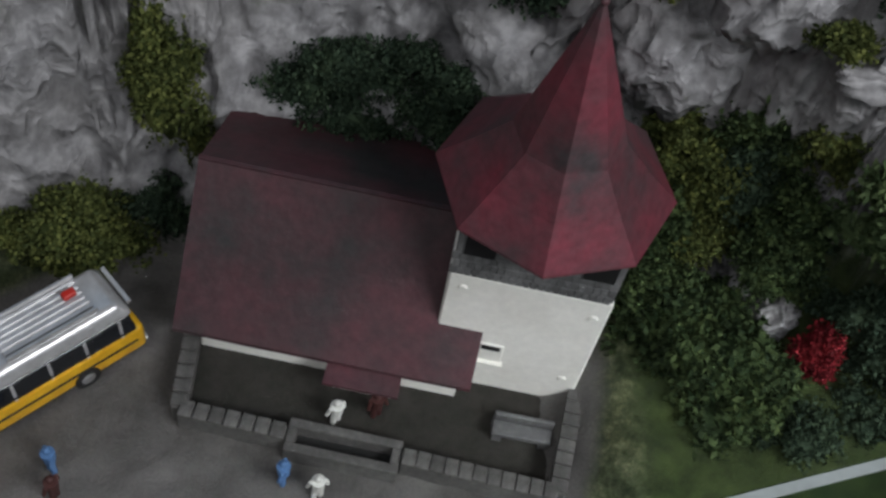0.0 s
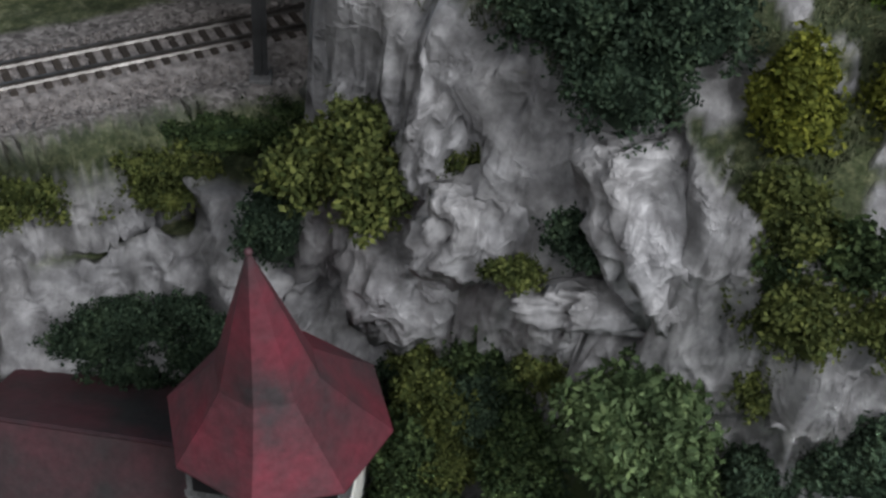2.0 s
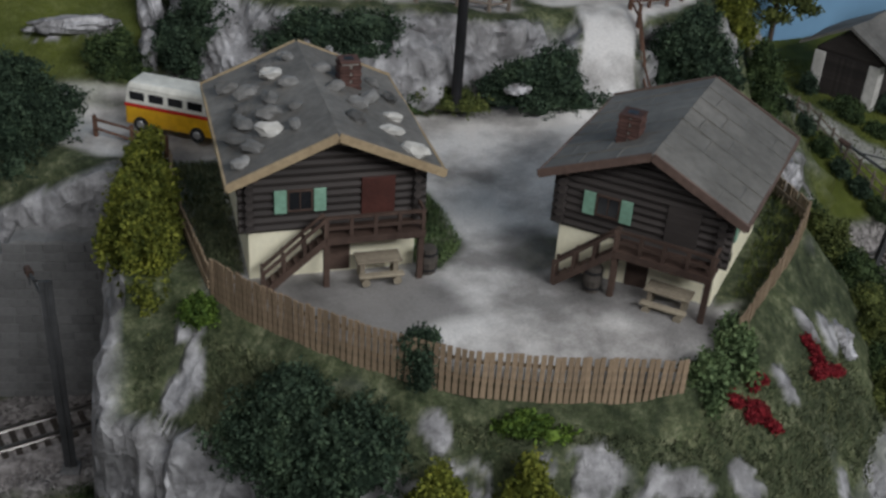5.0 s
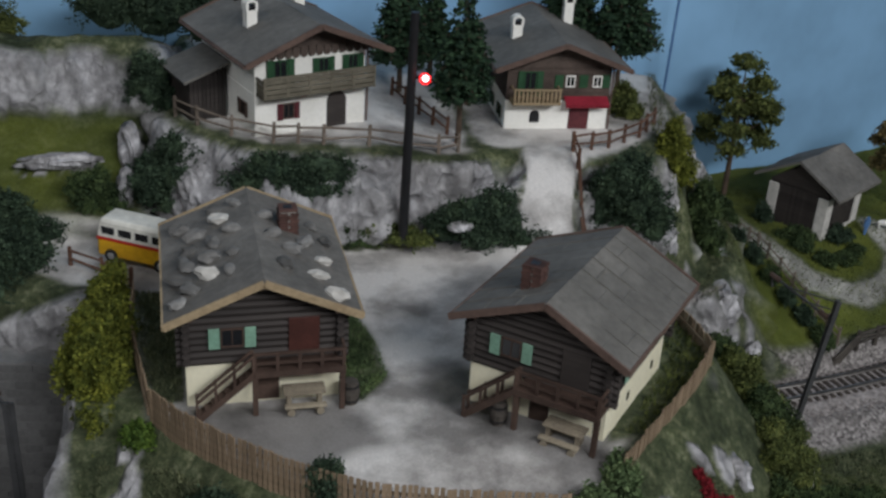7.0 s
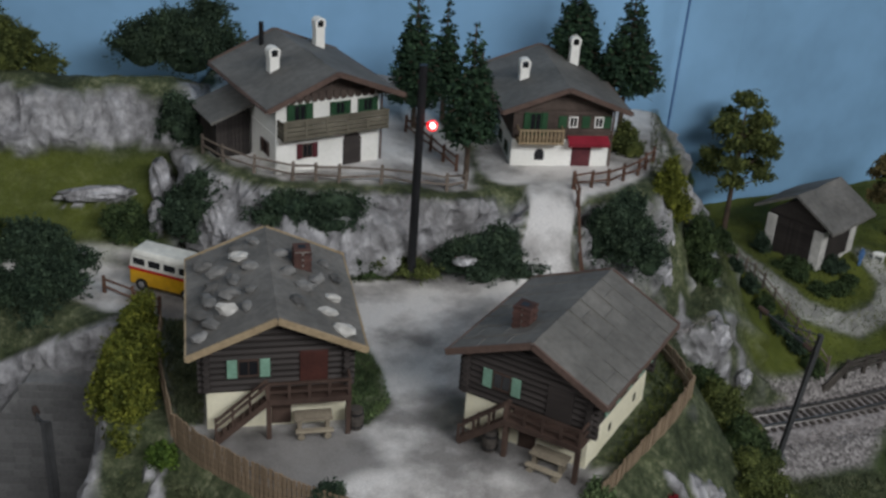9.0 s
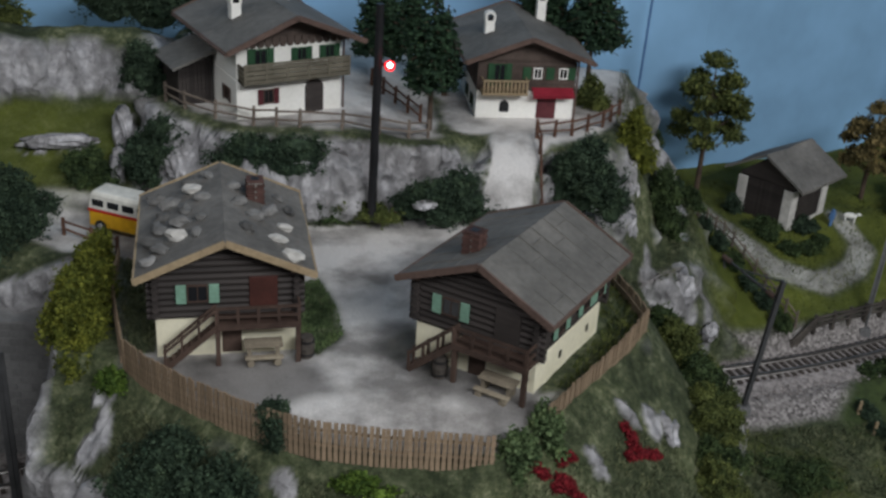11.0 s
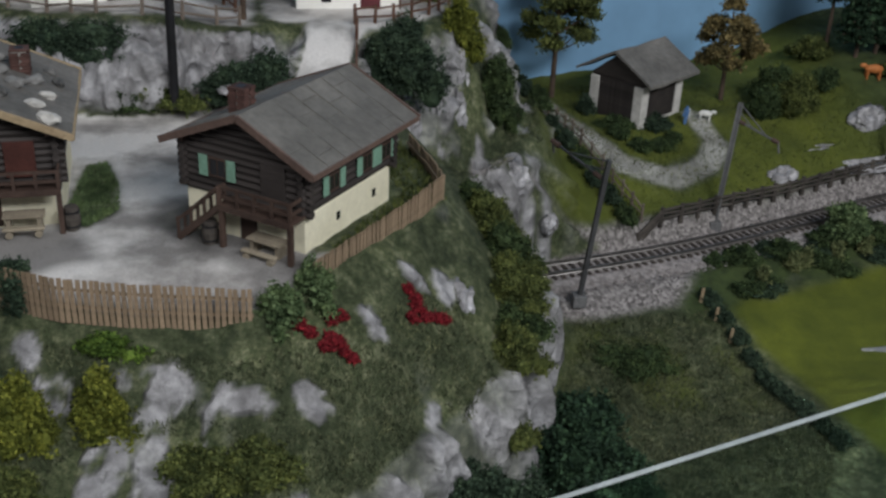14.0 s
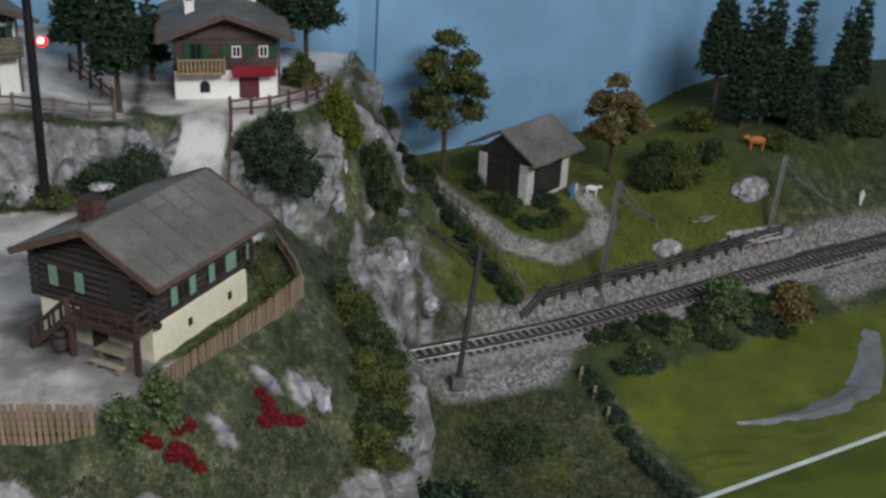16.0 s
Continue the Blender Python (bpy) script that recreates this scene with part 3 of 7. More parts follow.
    me.polygons.foreach_set("use_smooth", [True] * len(me.polygons))
    me.materials.append(M["ground"])
    ob = new("ground", me)
    return tagged(ob, "modelled hillside of plaster rock, static grass and gravel", "ground", kind="structure")


ROCK_PATCHES = ((29.2, 25.4, 2.2, 1.0), (26.4, 22.2, 2.4, 1.6), (33.6, 25.0, 2.2, 0.7), (37.2, 25.4, 1.4, 1.0), (30.0, 22.8, 2.2, 1.2),
                (22.5, 27.4, 1.2, 0.8), (44.0, 27.6, 1.0, 2.0), (44.6, 25.2, 1.3, 1.4),
                (37.6, 20.6, 2.8, 1.2), (32.6, 20.2, 2.6, 1.2), (45.0, 35.6, 0.9, 1.6), (20.2, 25.4, 2.4, 1.6), (11.4, 33.2, 1.1, 2.0), (24.0, 25.4, 1.2, 1.2),
                (51.0, 61.0, 0.9, 2.0), (55.2, 62.4, 1.0, 1.6), (56.6, 58.6, 0.9, 1.1), (55.4, 67.0, 0.8, 1.6),
                (45.4, 60.2, 1.0, 1.4), (47.8, 61.4, 1.2, 1.6), (54.4, 61.0, 1.4, 1.3), (56.8, 73.4, 0.6, 1.2), (57.0, 60.6, 0.8, 1.4),
                (0.7, 62.0, 1.8, 0.7), (3.8, 63.0, 2.0, 0.7), (7.8, 64.6, 0.8, 1.6), (8.0, 61.4, 0.7, 1.6), (40.9, 30.4, 1.2, 0.5), (43.4, 34.4, 1.0, 0.5))
SHED_PATH = [(59.8, 82.5), (61.2, 78.0), (63.2, 74.3), (65.9, 70.6), (70.4, 69.7), (74.7, 72.4), (76.4, 75.3), (75.4, 77.6), (75.2, 80.0)]
LAWNS = [[(22.8, 47), (22.6, 38.6), (24.3, 37.6), (25.8, 40), (25.2, 44), (24, 47.5)],
         [(10, 50), (12.6, 37), (14.4, 37.4), (13.0, 50)],
         [(39.5, 33.5), (46.5, 42.5), (43.5, 50), (39.2, 46.5), (41.0, 41), (36.6, 32.2)],
         [(28.8, 37.2), (30.6, 37.5), (31.5, 40), (30, 40.5), (28.4, 39)]]
# darker grey ground before both chalets, reaching left of the second
GREY_YARD = [[(13, 36.4), (17.5, 32.9), (21.5, 31.2), (25.5, 33.4), (24.6, 36.2), (22.8, 37.4), (15, 37)], [(27.6, 38.5), (30.0, 34.6), (34.5, 30.0), (36.8, 30.6), (37.6, 32.5), (31.5, 37.8), (30.2, 41.5), (28.2, 42)]]
BRAMBLES = [(70, 55.5), (74, 59.5), (84, 63.5), (96, 68.5)]
STREAM = [(88.5, 53.6), (91.5, 54.4), (97, 57), (100, 64), (104, 70), (110, 76)]


def ground_z(x, y):
    return float(heights(np.array([[x]], float), np.array([[y]], float))[0, 0])


landscape()


# ---------------------------------------------------------------- log chalets on the terrace
def gable_prism(x0, x1, y0, y1, z0, z1):
    bm = bmesh.new()
    xm = (x0 + x1) / 2
    a = [bm.verts.new((x, y, z)) for y in (y0, y1) for x, z in ((x0, z0), (x1, z0), (xm, z1))]
    bm.faces.new((a[0], a[1], a[2]))
    bm.faces.new((a[5], a[4], a[3]))
    for i, j in ((0, 1), (1, 2), (2, 0)):
        bm.faces.new((a[j], a[i], a[3 + i], a[3 + j]))
    return bm


def roof_slab(x_eave, x_ridge, y0, y1, z_eave, z_ridge, thick, sag=0.0, seed=1):
    """One roof slope, a slightly uneven board with real thickness."""
    bm = bmesh.new()
    nx, ny = 5, 9
    up = []
    for lift in (0.0, -thick):
        g = []
        for j in range(ny + 1):
            for i in range(nx + 1):
                f, e = i / nx, j / ny
                dz = sag * noise.noise(Vector((f * 2.1 + seed, e * 3.3, 0.5)))
                g.append(bm.verts.new((x_eave + (x_ridge - x_eave) * f, y0 + (y1 - y0) * e, z_eave + (z_ridge - z_eave) * f + lift + dz)))
        up.append(g)
    w = nx + 1
    for g, flip in ((up[0], x_eave > x_ridge), (up[1], x_eave < x_ridge)):
        for j in range(ny):
            for i in range(nx):
                q = [g[j * w + i], g[j * w + i + 1], g[(j + 1) * w + i + 1], g[(j + 1) * w + i]]
                bm.faces.new(q[::-1] if flip else q)
    rim = [i for i in range(w)] + [j * w + nx for j in range(1, ny + 1)] + [ny * w + i for i in range(nx - 1, -1, -1)] + [j * w for j in range(ny - 1, 0, -1)]
    for k in range(len(rim)):
        a, b = rim[k], rim[(k + 1) % len(rim)]
        bm.faces.new((up[0][a], up[0][b], up[1][b], up[1][a]))
    bmesh.ops.recalc_face_normals(bm, faces=bm.faces[:])
    return bm


def brick_chimney(parent, x, y, z0, z1, w):
    body = part("chimney", bx(x - w / 2 + 0.04, x + w / 2 - 0.04, y - w / 2 + 0.04, y + w / 2 - 0.04, z0, z1 - 0.05), "mortar", parent, "brick chimney stack")
    rows = int((z1 - z0) / 0.2)
    first = None
    for k in range(rows):
        z = z0 + k * 0.2
        for s in range(4):
            for j in range(2):
                off = (0.25 if k % 2 else 0.0) * w
                a = -w / 2 + j * w / 2 + off * (1 if s % 2 else 1) * 0.5
                if first is None:
                    first = part("brick", bx(0, w / 2 - 0.03, -0.06, 0.06, 0, 0.17), "brick", body)
                    ob = first
                else:
                    ob = again(first, "brick", body)
                ob.matrix_basis = pose(x * CM, y * CM, z * CM, 0, 0, 90 * s) @ pose((a if j else -w / 2) * CM, -w / 2 * CM, 0)
    part("chimney_cap", bx(x - w / 2 - 0.05, x + w / 2 + 0.05, y - w / 2 - 0.05, y + w / 2 + 0.05, z1 - 0.12, z1, 0.02), "brick", body)
    part("flue", bx(x - w / 4, x + w / 4, y - w / 4, y + w / 4, z1 - 0.02, z1 + 0.012), "black", body, "sooty flue opening")


def window(parent, x, z, w, h, y, shutter, rz=0.0, px=0.0, py=0.0, shutters=True, frame_mat="brown"):
    """Window with frame, panes, cross bars and open shutters, on a wall facing -y before turning."""
    bm = bmesh.new()
    for a in (box(bm, -w / 2, w / 2, -0.05, 0.06, 0, 0.09), box(bm, -w / 2, w / 2, -0.05, 0.06, h - 0.09, h), box(bm, -w / 2, -w / 2 + 0.09, -0.05, 0.06, 0.09, h - 0.09), box(bm, w / 2 - 0.09, w / 2, -0.05, 0.06, 0.09, h - 0.09)):
        pass
    fr = part("window", bm, frame_mat, parent)
    m = pose(px * CM, py * CM, 0, 0, 0, rz) @ pose(x * CM, y * CM, z * CM)
    fr.matrix_basis = m
    part("pane", bx(-w / 2 + 0.09, w / 2 - 0.09, 0.0, 0.03, 0.09, h - 0.09), "darkglass", fr)
    part("glazing_bar", bx(-0.03, 0.03, -0.03, 0.0, 0.09, h - 0.09), frame_mat, fr)
    if shutters:
        for s in (-1, 1):
            c = s * (w / 2 + w * 0.27)
            part("shutter", bx(c - w * 0.24, c + w * 0.24, -0.09, -0.01, -0.05, h + 0.05, 0.015), shutter, fr, "painted open shutter")
    return fr


def log_wall(parent, first, length, y, x, z0, n, pitch, rz, shrink=None):
    for k in range(n):
        s = 1.0 if shrink is None else shrink(k)
        if s <= 0.05:
            continue
        ob = again(first, "log", parent)
        ob.matrix_basis = pose(x * CM, y * CM, (z0 + pitch * (k + 0.5)) * CM, 0, 0, rz) @ Matrix.Diagonal((length * s, 1, 1, 1))


def chalet(x, y, z, rz, W, D, front, rear, side, eave, ridge, off, roof, barge, label, chim, side_windows):
    h = thing("log_chalet", x, y, z, rz, label, "chalet")
    base_h = 2.5
    xm = W / 2 + off
    part("ground_floor", bx(0, W, 0, D, -1.2, base_h, 0.04), "cream", h, "cream plastered ground floor")
    part("upper_core", bx(0.12, W - 0.12, 0.12, D - 0.12, base_h, eave - 0.1), "log", h, "dark timber core wall")
    rise = (ridge - eave) / (W / 2 + side)
    zt = eave + rise * side
    part("gable_board", gable_prism(0.1, W - 0.1, 0.14, D - 0.14, zt - 0.55, ridge - 0.32), "log", h, "dark boarded gable")
    pitch = 0.42
    first = part("log", rd((-0.5, 0, 0), (0.5, 0, 0), 0.235, None, 8), "log", h)
    n = int((eave + 0.3 - base_h) / pitch)
    first.matrix_basis = pose(W / 2 * CM, 0.05 * CM, (base_h + 0.5 * pitch) * CM) @ Matrix.Diagonal((W + 0.9, 1, 1, 1))
    log_wall(h, first, W + 0.9, 0.05, W / 2, base_h + pitch, n - 1, pitch, 0)
    log_wall(h, first, W + 0.9, D - 0.05, W / 2, base_h, n, pitch, 0)
    log_wall(h, first, D + 0.9, D / 2, 0.05, base_h + pitch / 2, n - 1, pitch, 90)
    log_wall(h, first, D + 0.9, D / 2, W - 0.05, base_h + pitch / 2, n - 1, pitch, 90)
    top = base_h + n * pitch

    def gable_span(k):
        zc = top + pitch * (k + 0.8)
        return max(0.0, 2 * (ridge - 0.3 - zc) / rise / W)

    log_wall(h, first, W, 0.08, W / 2, top, 5, pitch, 0, gable_span)
    # roof
    for s in (0, 1):
        xe, xr = (-side, xm) if s == 0 else (W + side, xm)
        sl = part("roof", roof_slab(xe, xr, -front, D + rear, eave, ridge, 0.26, 0.10, 3 + s), roof, h, "weathered grey roof slope")
        run = abs(xr - xe)
        if roof == "roofgrey2":
            for k in range(1, 7):
                yy = -front + k * (D + rear + front) / 7
                part("seam", bmm((xe, yy, eave + 0.0), (xr, yy, ridge + 0.0), 0.05, 0.07), roof, sl)
                for f in (0.34, 0.67) if k % 2 else (0.18, 0.5, 0.83):
                    part("sheet_lap", bx(xe + (xr - xe) * f - 0.03, xe + (xr - xe) * f + 0.03, yy - (D + rear + front) / 7, yy, eave + (ridge - eave) * f - 0.03, eave + (ridge - eave) * f + 0.012), roof, sl)
        for yy in (-front, D + rear):
            part("bargeboard", bmm((xe, yy, eave - 0.12), (xr, yy, ridge - 0.12), 0.14, 0.42), barge, sl, "planed bargeboard")
        part("eaves_board", bmm((xe, -front, eave - 0.13), (xe, D + rear, eave - 0.13), 0.12, 0.30), barge, sl)
        for k in range(6):
            yy = 0.8 + k * (D - 1.6) / 5
            part("rafter", bmm((xe + (0.15 if s == 0 else -0.15), yy, eave - 0.2), ((0.2 if s == 0 else W - 0.2), yy, eave - 0.2 + rise * (side - 0.2)), 0.16, 0.2), "brown", sl)
    for k in range(3):
        xx = (0.3, W / 2, W - 0.3)[k]
        zz = eave - 0.35 + rise * (side + min(xx, W - xx))
        part("purlin", bmm((xx, -front + 0.15, zz - 0.1), (xx, 0.2, zz - 0.1), 0.24, 0.26), "brown", h)
    brick_chimney(h, chim[0], chim[1], chim[2], chim[3], 1.0)
    # upper window and door, balcony, stairs
    window(h, W * 0.30, base_h + 1.15, 1.25, 1.15, -0.24, "shutter")
    # brown-barge chalet: door in log colour, the eave's shade put into it
    part("upper_door", bx(W * 0.66, W * 0.86, -0.26, 0.0, base_h + 0.55, base_h + 2.7, 0.02), "door" if barge == "bargetan" else "log", h, "plank door, red-brown, on one chalet darkened as eave shade")
    bal = part("balcony", bx(W * 0.42, W + 0.12, -1.55, -0.05, base_h + 0.02, base_h + 0.24, 0.02), "brown", h, "brown balcony deck")
    for k in range(5):
        xx = W * 0.43 + k * (W * 0.57) / 4
        part("baluster", bx(xx - 0.09, xx + 0.09, -1.52, -1.36, base_h + 0.24, base_h + 1.35), "brown", bal)
    for zz in (0.72, 1.3):
        part("handrail", bx(W * 0.42, W + 0.12, -1.50, -1.38, base_h + zz - 0.1, base_h + zz + 0.06), "brown", bal)
        part("handrail", bx(W - 0.02, W + 0.1, -1.38, -0.1, base_h + zz - 0.1, base_h + zz + 0.06), "brown", bal)
    part("fascia", bx(W * 0.42, W + 0.12, -1.62, -1.55, base_h - 0.12, base_h + 0.26), "brown", bal)
    for xx in (W * 0.43, W - 0.05):
        part("post", bx(xx - 0.15, xx + 0.15, -1.5, -1.2, -0.6, base_h - 0.0, 0.02), "brown", h)
    st = part("stair", bmm((W * 0.42, -0.95, base_h + 0.05), (W * 0.06, -0.95, -0.1), 0.12, 0.34), "brown", h, "brown timber stair")
    part("stringer", bmm((W * 0.42, -1.55, base_h + 0.05), (W * 0.06, -1.55, -0.1), 0.12, 0.34), "brown", st)
    for k in range(8):
        f = (k + 0.5) / 8
        xx, zz = W * (0.42 - 0.36 * f), base_h * (1 - f) + 0.1
        part("tread", bx(xx - 0.18, xx + 0.18, -1.55, -0.95, zz - 0.05, zz + 0.05), "brown", st)
    for yy in (-1.55, -0.95):
        part("stair_rail", bmm((W * 0.42, yy, base_h + 1.25), (W * 0.06, yy, 1.05), 0.1, 0.16), "brown", st)
        for k in range(4):
            f = k / 3
            xx, zz = W * (0.42 - 0.36 * f), base_h * (1 - f)
            part("stair_post", bx(xx - 0.07, xx + 0.07, yy - 0.07, yy + 0.07, zz - 0.1, zz + 1.25), "brown", st)
    part("lower_door", bx(W * 0.46, W * 0.60, -0.07, 0.05, 0, 2.15, 0.02), "brown", h, "dark plank door")
    for yy in side_windows:
        window(h, yy, base_h + 0.85, 1.1, 1.05, -0.27, "shutter", rz=90, px=W, py=0)
    for yy in (3.3, 7.2) if side_windows else ():
        part("vent_window", bx(W - 0.02, W + 0.03, yy - 0.18, yy + 0.18, 1.15, 1.65), "darkglass", h, "small dark cellar opening")
    return h


H1 = (14.63, 37.06, 36.42, 7.9)
H2 = (30.23, 37.46, 36.53, -34.4)
chalet(*H1, 8.41, 10.1, 1.2, 1.0, 1.07, 5.74, 8.02, 0.0, "roofgrey", "bargetan", "dark log chalet with cream base and stone-weighted grey roof", (6.3, 7.0, 5.9, 8.5), ())
chalet(*H2, 8.21, 9.05, 0.85, 1.55, 1.12, 5.49, 7.87, 0.28, "roofgrey2", "bargebrown", "dark log chalet with cream base and ribbed grey roof", (2.3, 2.4, 5.9, 8.3), (2.45, 5.95, 8.1))

R1 = pose(H1[0], H1[1], H1[2], 0, 0, H1[3])
rng = random.Random(5)
stone_spots = [(0.4, 1.2), (-0.1, 2.5), (1.4, 2.1), (2.6, 1.6), (0.3, 4.0), (1.7, 3.8), (0.5, 5.6), (1.9, 5.4), (2.9, 3.4), (3.0, 6.2), (1.0, 7.2), (2.4, 8.0), (0.1, 8.9), (3.4, 9.4), (2.2, 9.6),
               (8.2, -0.2), (7.4, 1.5), (5.6, 1.6), (7.9, 3.6), (6.2, 3.9), (7.1, 5.4), (5.2, 5.2), (5.0, 7.6), (8.4, 6.4), (7.8, 8.2), (-0.2, 0.2)]
for k, (sx, sy) in enumerate(stone_spots):
    rise = 2.28 / 5.275
    zz = 5.74 + rise * (min(sx, 8.41 - sx) + 1.07)
    r = rng.uniform(0.40, 0.60)
    p = R1 @ Vector((sx, sy, zz + r * 0.30))
    pale = k in (15, 16, 18, 2, 11)
    solo("roof_stone", lump(bmesh.new(), (0, 0, 0), r, k, 2, 0.55, (1.3, 0.75, 0.65)), "pale_stone" if pale else "stone", p.x, p.y, p.z, rng.uniform(0, 180),
         "pale weighting stone on the chalet roof" if pale else "grey weighting stone on the chalet roof", "stone", "stones on the chalet roof")


def picnic_table(hm, x, y):
    p = hm @ Vector((x, y, 0))
    a = math.degrees(hm.to_euler().z)
    t = thing("picnic_table", p.x, p.y, p.z, a, "grey-brown wooden table with a log bench by the wall", "table", "tables at the chalets")
    for k in range(4):
        part("tabletop_board", bx(-1.15, 1.15, -0.55 + 0.28 * k, -0.30 + 0.28 * k, 1.0, 1.13, 0.02), "benchwood", t)
    for s in (-0.85, 0.85):
        part("leg", bx(s - 0.12, s + 0.12, -0.4, 0.4, 0, 1.0), "benchwood", t)
    for yy in (-0.85,):
        b = part("bench", bx(-1.15, 1.15, yy - 0.2, yy + 0.2, 0.45, 0.62, 0.04), "benchwood", t)
        for s in (-0.8, 0.8):
            part("bench_leg", rd((s, yy - 0.2, 0.22), (s, yy + 0.2, 0.22), 0.22, None, 8), "benchwood", b)


R2 = pose(H2[0], H2[1], H2[2], 0, 0, H2[3])
picnic_table(R1, 6.3, -0.95)
picnic_table(R2, 6.35, -0.95)


def barrel(hm, x, y, label):
    p = hm @ Vector((x, y, 0))
    t = thing("rain_barrel", p.x, p.y, p.z, 0, label, "barrel")
    bm = bmesh.new()
    rod(bm, (0, 0, 0), (0, 0, 0.7), 0.42, 0.52, 12)
    rod(bm, (0, 0, 0.7), (0, 0, 1.4), 0.52, 0.40, 12)
    part("barrel_body", bm, "oldfence", t)
    for zz in (0.25, 1.12):
        part("hoop", rd((0, 0, zz - 0.05), (0, 0, zz + 0.05), 0.50, None, 12), "black", t)


barrel(R1, 8.9, -1.0, "dark wooden barrel beside the chalet post")
barrel(R2, 2.5, -1.2, "dark wooden barrel under the chalet stair")


# ---------------------------------------------------------------- fences
def picket_fence(line, height, label, z_of):
    f = thing("picket_fence", line[0][0], line[0][1], z_of(*line[0]), 0, label, "fence", "fences round the chalet yard")
    o = Vector((line[0][0], line[0][1], z_of(*line[0])))
    first = None
    rails = []
    for (x0, y0), (x1, y1) in zip(line[:-1], line[1:]):
        L = math.hypot(x1 - x0, y1 - y0)
        n = max(1, round(L / 0.315))
        ang = math.degrees(math.atan2(y1 - y0, x1 - x0))
        for k in range(n):
            s = k / n
            px, py = x0 + (x1 - x0) * s, y0 + (y1 - y0) * s
            pz = z_of(px, py)
            if first is None:
                bm = bx(0.03, 0.26, -0.05, 0.03, -0.5, height - 0.06)
                first = part("picket", bm, "fence", f)
                ob = first
            else:
                ob = again(first, "picket", f)
            ob.matrix_basis = pose((px - o.x) * CM, (py - o.y) * CM, (pz - o.z) * CM, random.uniform(-2, 2), random.uniform(-1.5, 1.5), ang)
        ox, oy = -0.11 * (y1 - y0) / L, 0.11 * (x1 - x0) / L
        for hz in (0.45, height - 0.7):
            part("rail", bmm((x0 - o.x + ox, y0 - o.y + oy, z_of(x0, y0) - o.z + hz), (x1 - o.x + ox, y1 - o.y + oy, z_of(x1, y1) - o.z + hz), 0.1, 0.16), "fence", f)


def fz(x, y):
    return 36.2 - 0.85 * max(0.0, min(1.0, (x - 22) / 12.0))


FENCE_FRONT = [(12.8, 36.0), (14.6, 34.0), (17.2, 31.8), (19.6, 30.2), (21.8, 28.9), (24.5, 28.0), (28, 27.7), (31, 27.7), (34.3, 27.7)]
picket_fence(FENCE_FRONT, 2.1, "tan picket fence along the terrace edge", fz)
picket_fence([(37.4, 30.2), (40.0, 33.4), (43.0, 37.2), (45.6, 41.0)], 2.3, "brown board fence beside the chalet lawn", lambda x, y: 35.4 + 0.05 * (y - 30))
picket_fence([(45.6, 41.0), (45.0, 44.5), (44.0, 48.5)], 1.9, "brown board fence behind the chalet lawn", lambda x, y: 36.2)
picket_fence([(12.8, 36.0), (11.6, 40.5), (10.4, 45.0), (10.0, 49.5)], 1.45, "tan picket fence beside the hedge", lambda x, y: 36.1)


def rail_fence(line, label, height=1.5, step_len=2.2, mat="rail", rails=(0.5, 1.1), thick=0.13, lift=0.0, group="rustic rail fences"):
    pts = []
    for (x0, y0), (x1, y1) in zip(line[:-1], line[1:]):
        n = max(1, round(math.hypot(x1 - x0, y1 - y0) / step_len))
        pts += [(x0 + (x1 - x0) * k / n, y0 + (y1 - y0) * k / n) for k in range(n)]
    pts.append(line[-1])
    zs = [ground_z(*p) + lift for p in pts]
    f = thing("rail_fence", pts[0][0], pts[0][1], zs[0], 0, label, "fence", group)
    loc = [Vector((p[0] - pts[0][0], p[1] - pts[0][1], q - zs[0])) for p, q in zip(pts, zs)]
    for v in loc:
        part("post", rd(v + Vector((0, 0, -0.4)), v + Vector((random.uniform(-.08, .08), random.uniform(-.08, .08), height)), thick * 1.25, thick, 6), mat, f)
    for a, b in zip(loc[:-1], loc[1:]):
        for r in rails:
            j = random.uniform(-0.1, 0.1)
            part("rail", rd(a + Vector((0, -0.1, r * height / 1.3 + j)), b + Vector((0, -0.1, r * height / 1.3 - j)), thick * 0.75, thick * 0.6, 6), mat, f)


rail_fence([(11.2, 64.6), (13.0, 62.5), (15.5, 60.7), (18.5, 59.5), (22, 59.2), (25.2, 59.5), (28, 60.2), (30.4, 61.3), (32.0, 62.6)], "weathered grey-brown rail fence round the upper house yard", 1.5, 2.2, "greyrail")
rail_fence([(40.9, 63.4), (44.0, 64.6), (47.0, 67.0), (49, 70.0)], "red-brown rail fence before the upper yard", 1.5)
rail_fence([(40.6, 55.2), (40.8, 58.4), (40.9, 61.2), (40.9, 63.2)], "red-brown rail fence beside the ramp", 1.6)
rail_fence([(27.5, 72.0), (29.5, 69.0), (31.5, 66.0)], "rustic brown rail fence between the houses", 1.5)
rail_fence([(5.2, 53.8), (7.6, 52.2), (9.6, 50.8)], "rustic brown rail fence beside the minibus road", 1.4)
rail_fence([(65.8, 63.2), (70.1, 65.1), (75.6, 67.5), (82.1, 70.2), (89.1, 73.5), (96.1, 76.5)], "dark weathered fence along the railway", 1.45, 1.9, "oldfence", (0.35, 0.75, 1.1), 0.19, 0.0, "fences by the railway")
rail_fence([(66.2, 64.2), (64.3, 68.0), (62.2, 72.6), (60.0, 77.4), (57.6, 82.8)], "weathered grey fence climbing the bank", 1.6, 1.5, "greyrail", (0.45, 1.0), 0.11, 0.0, "fences by the railway")


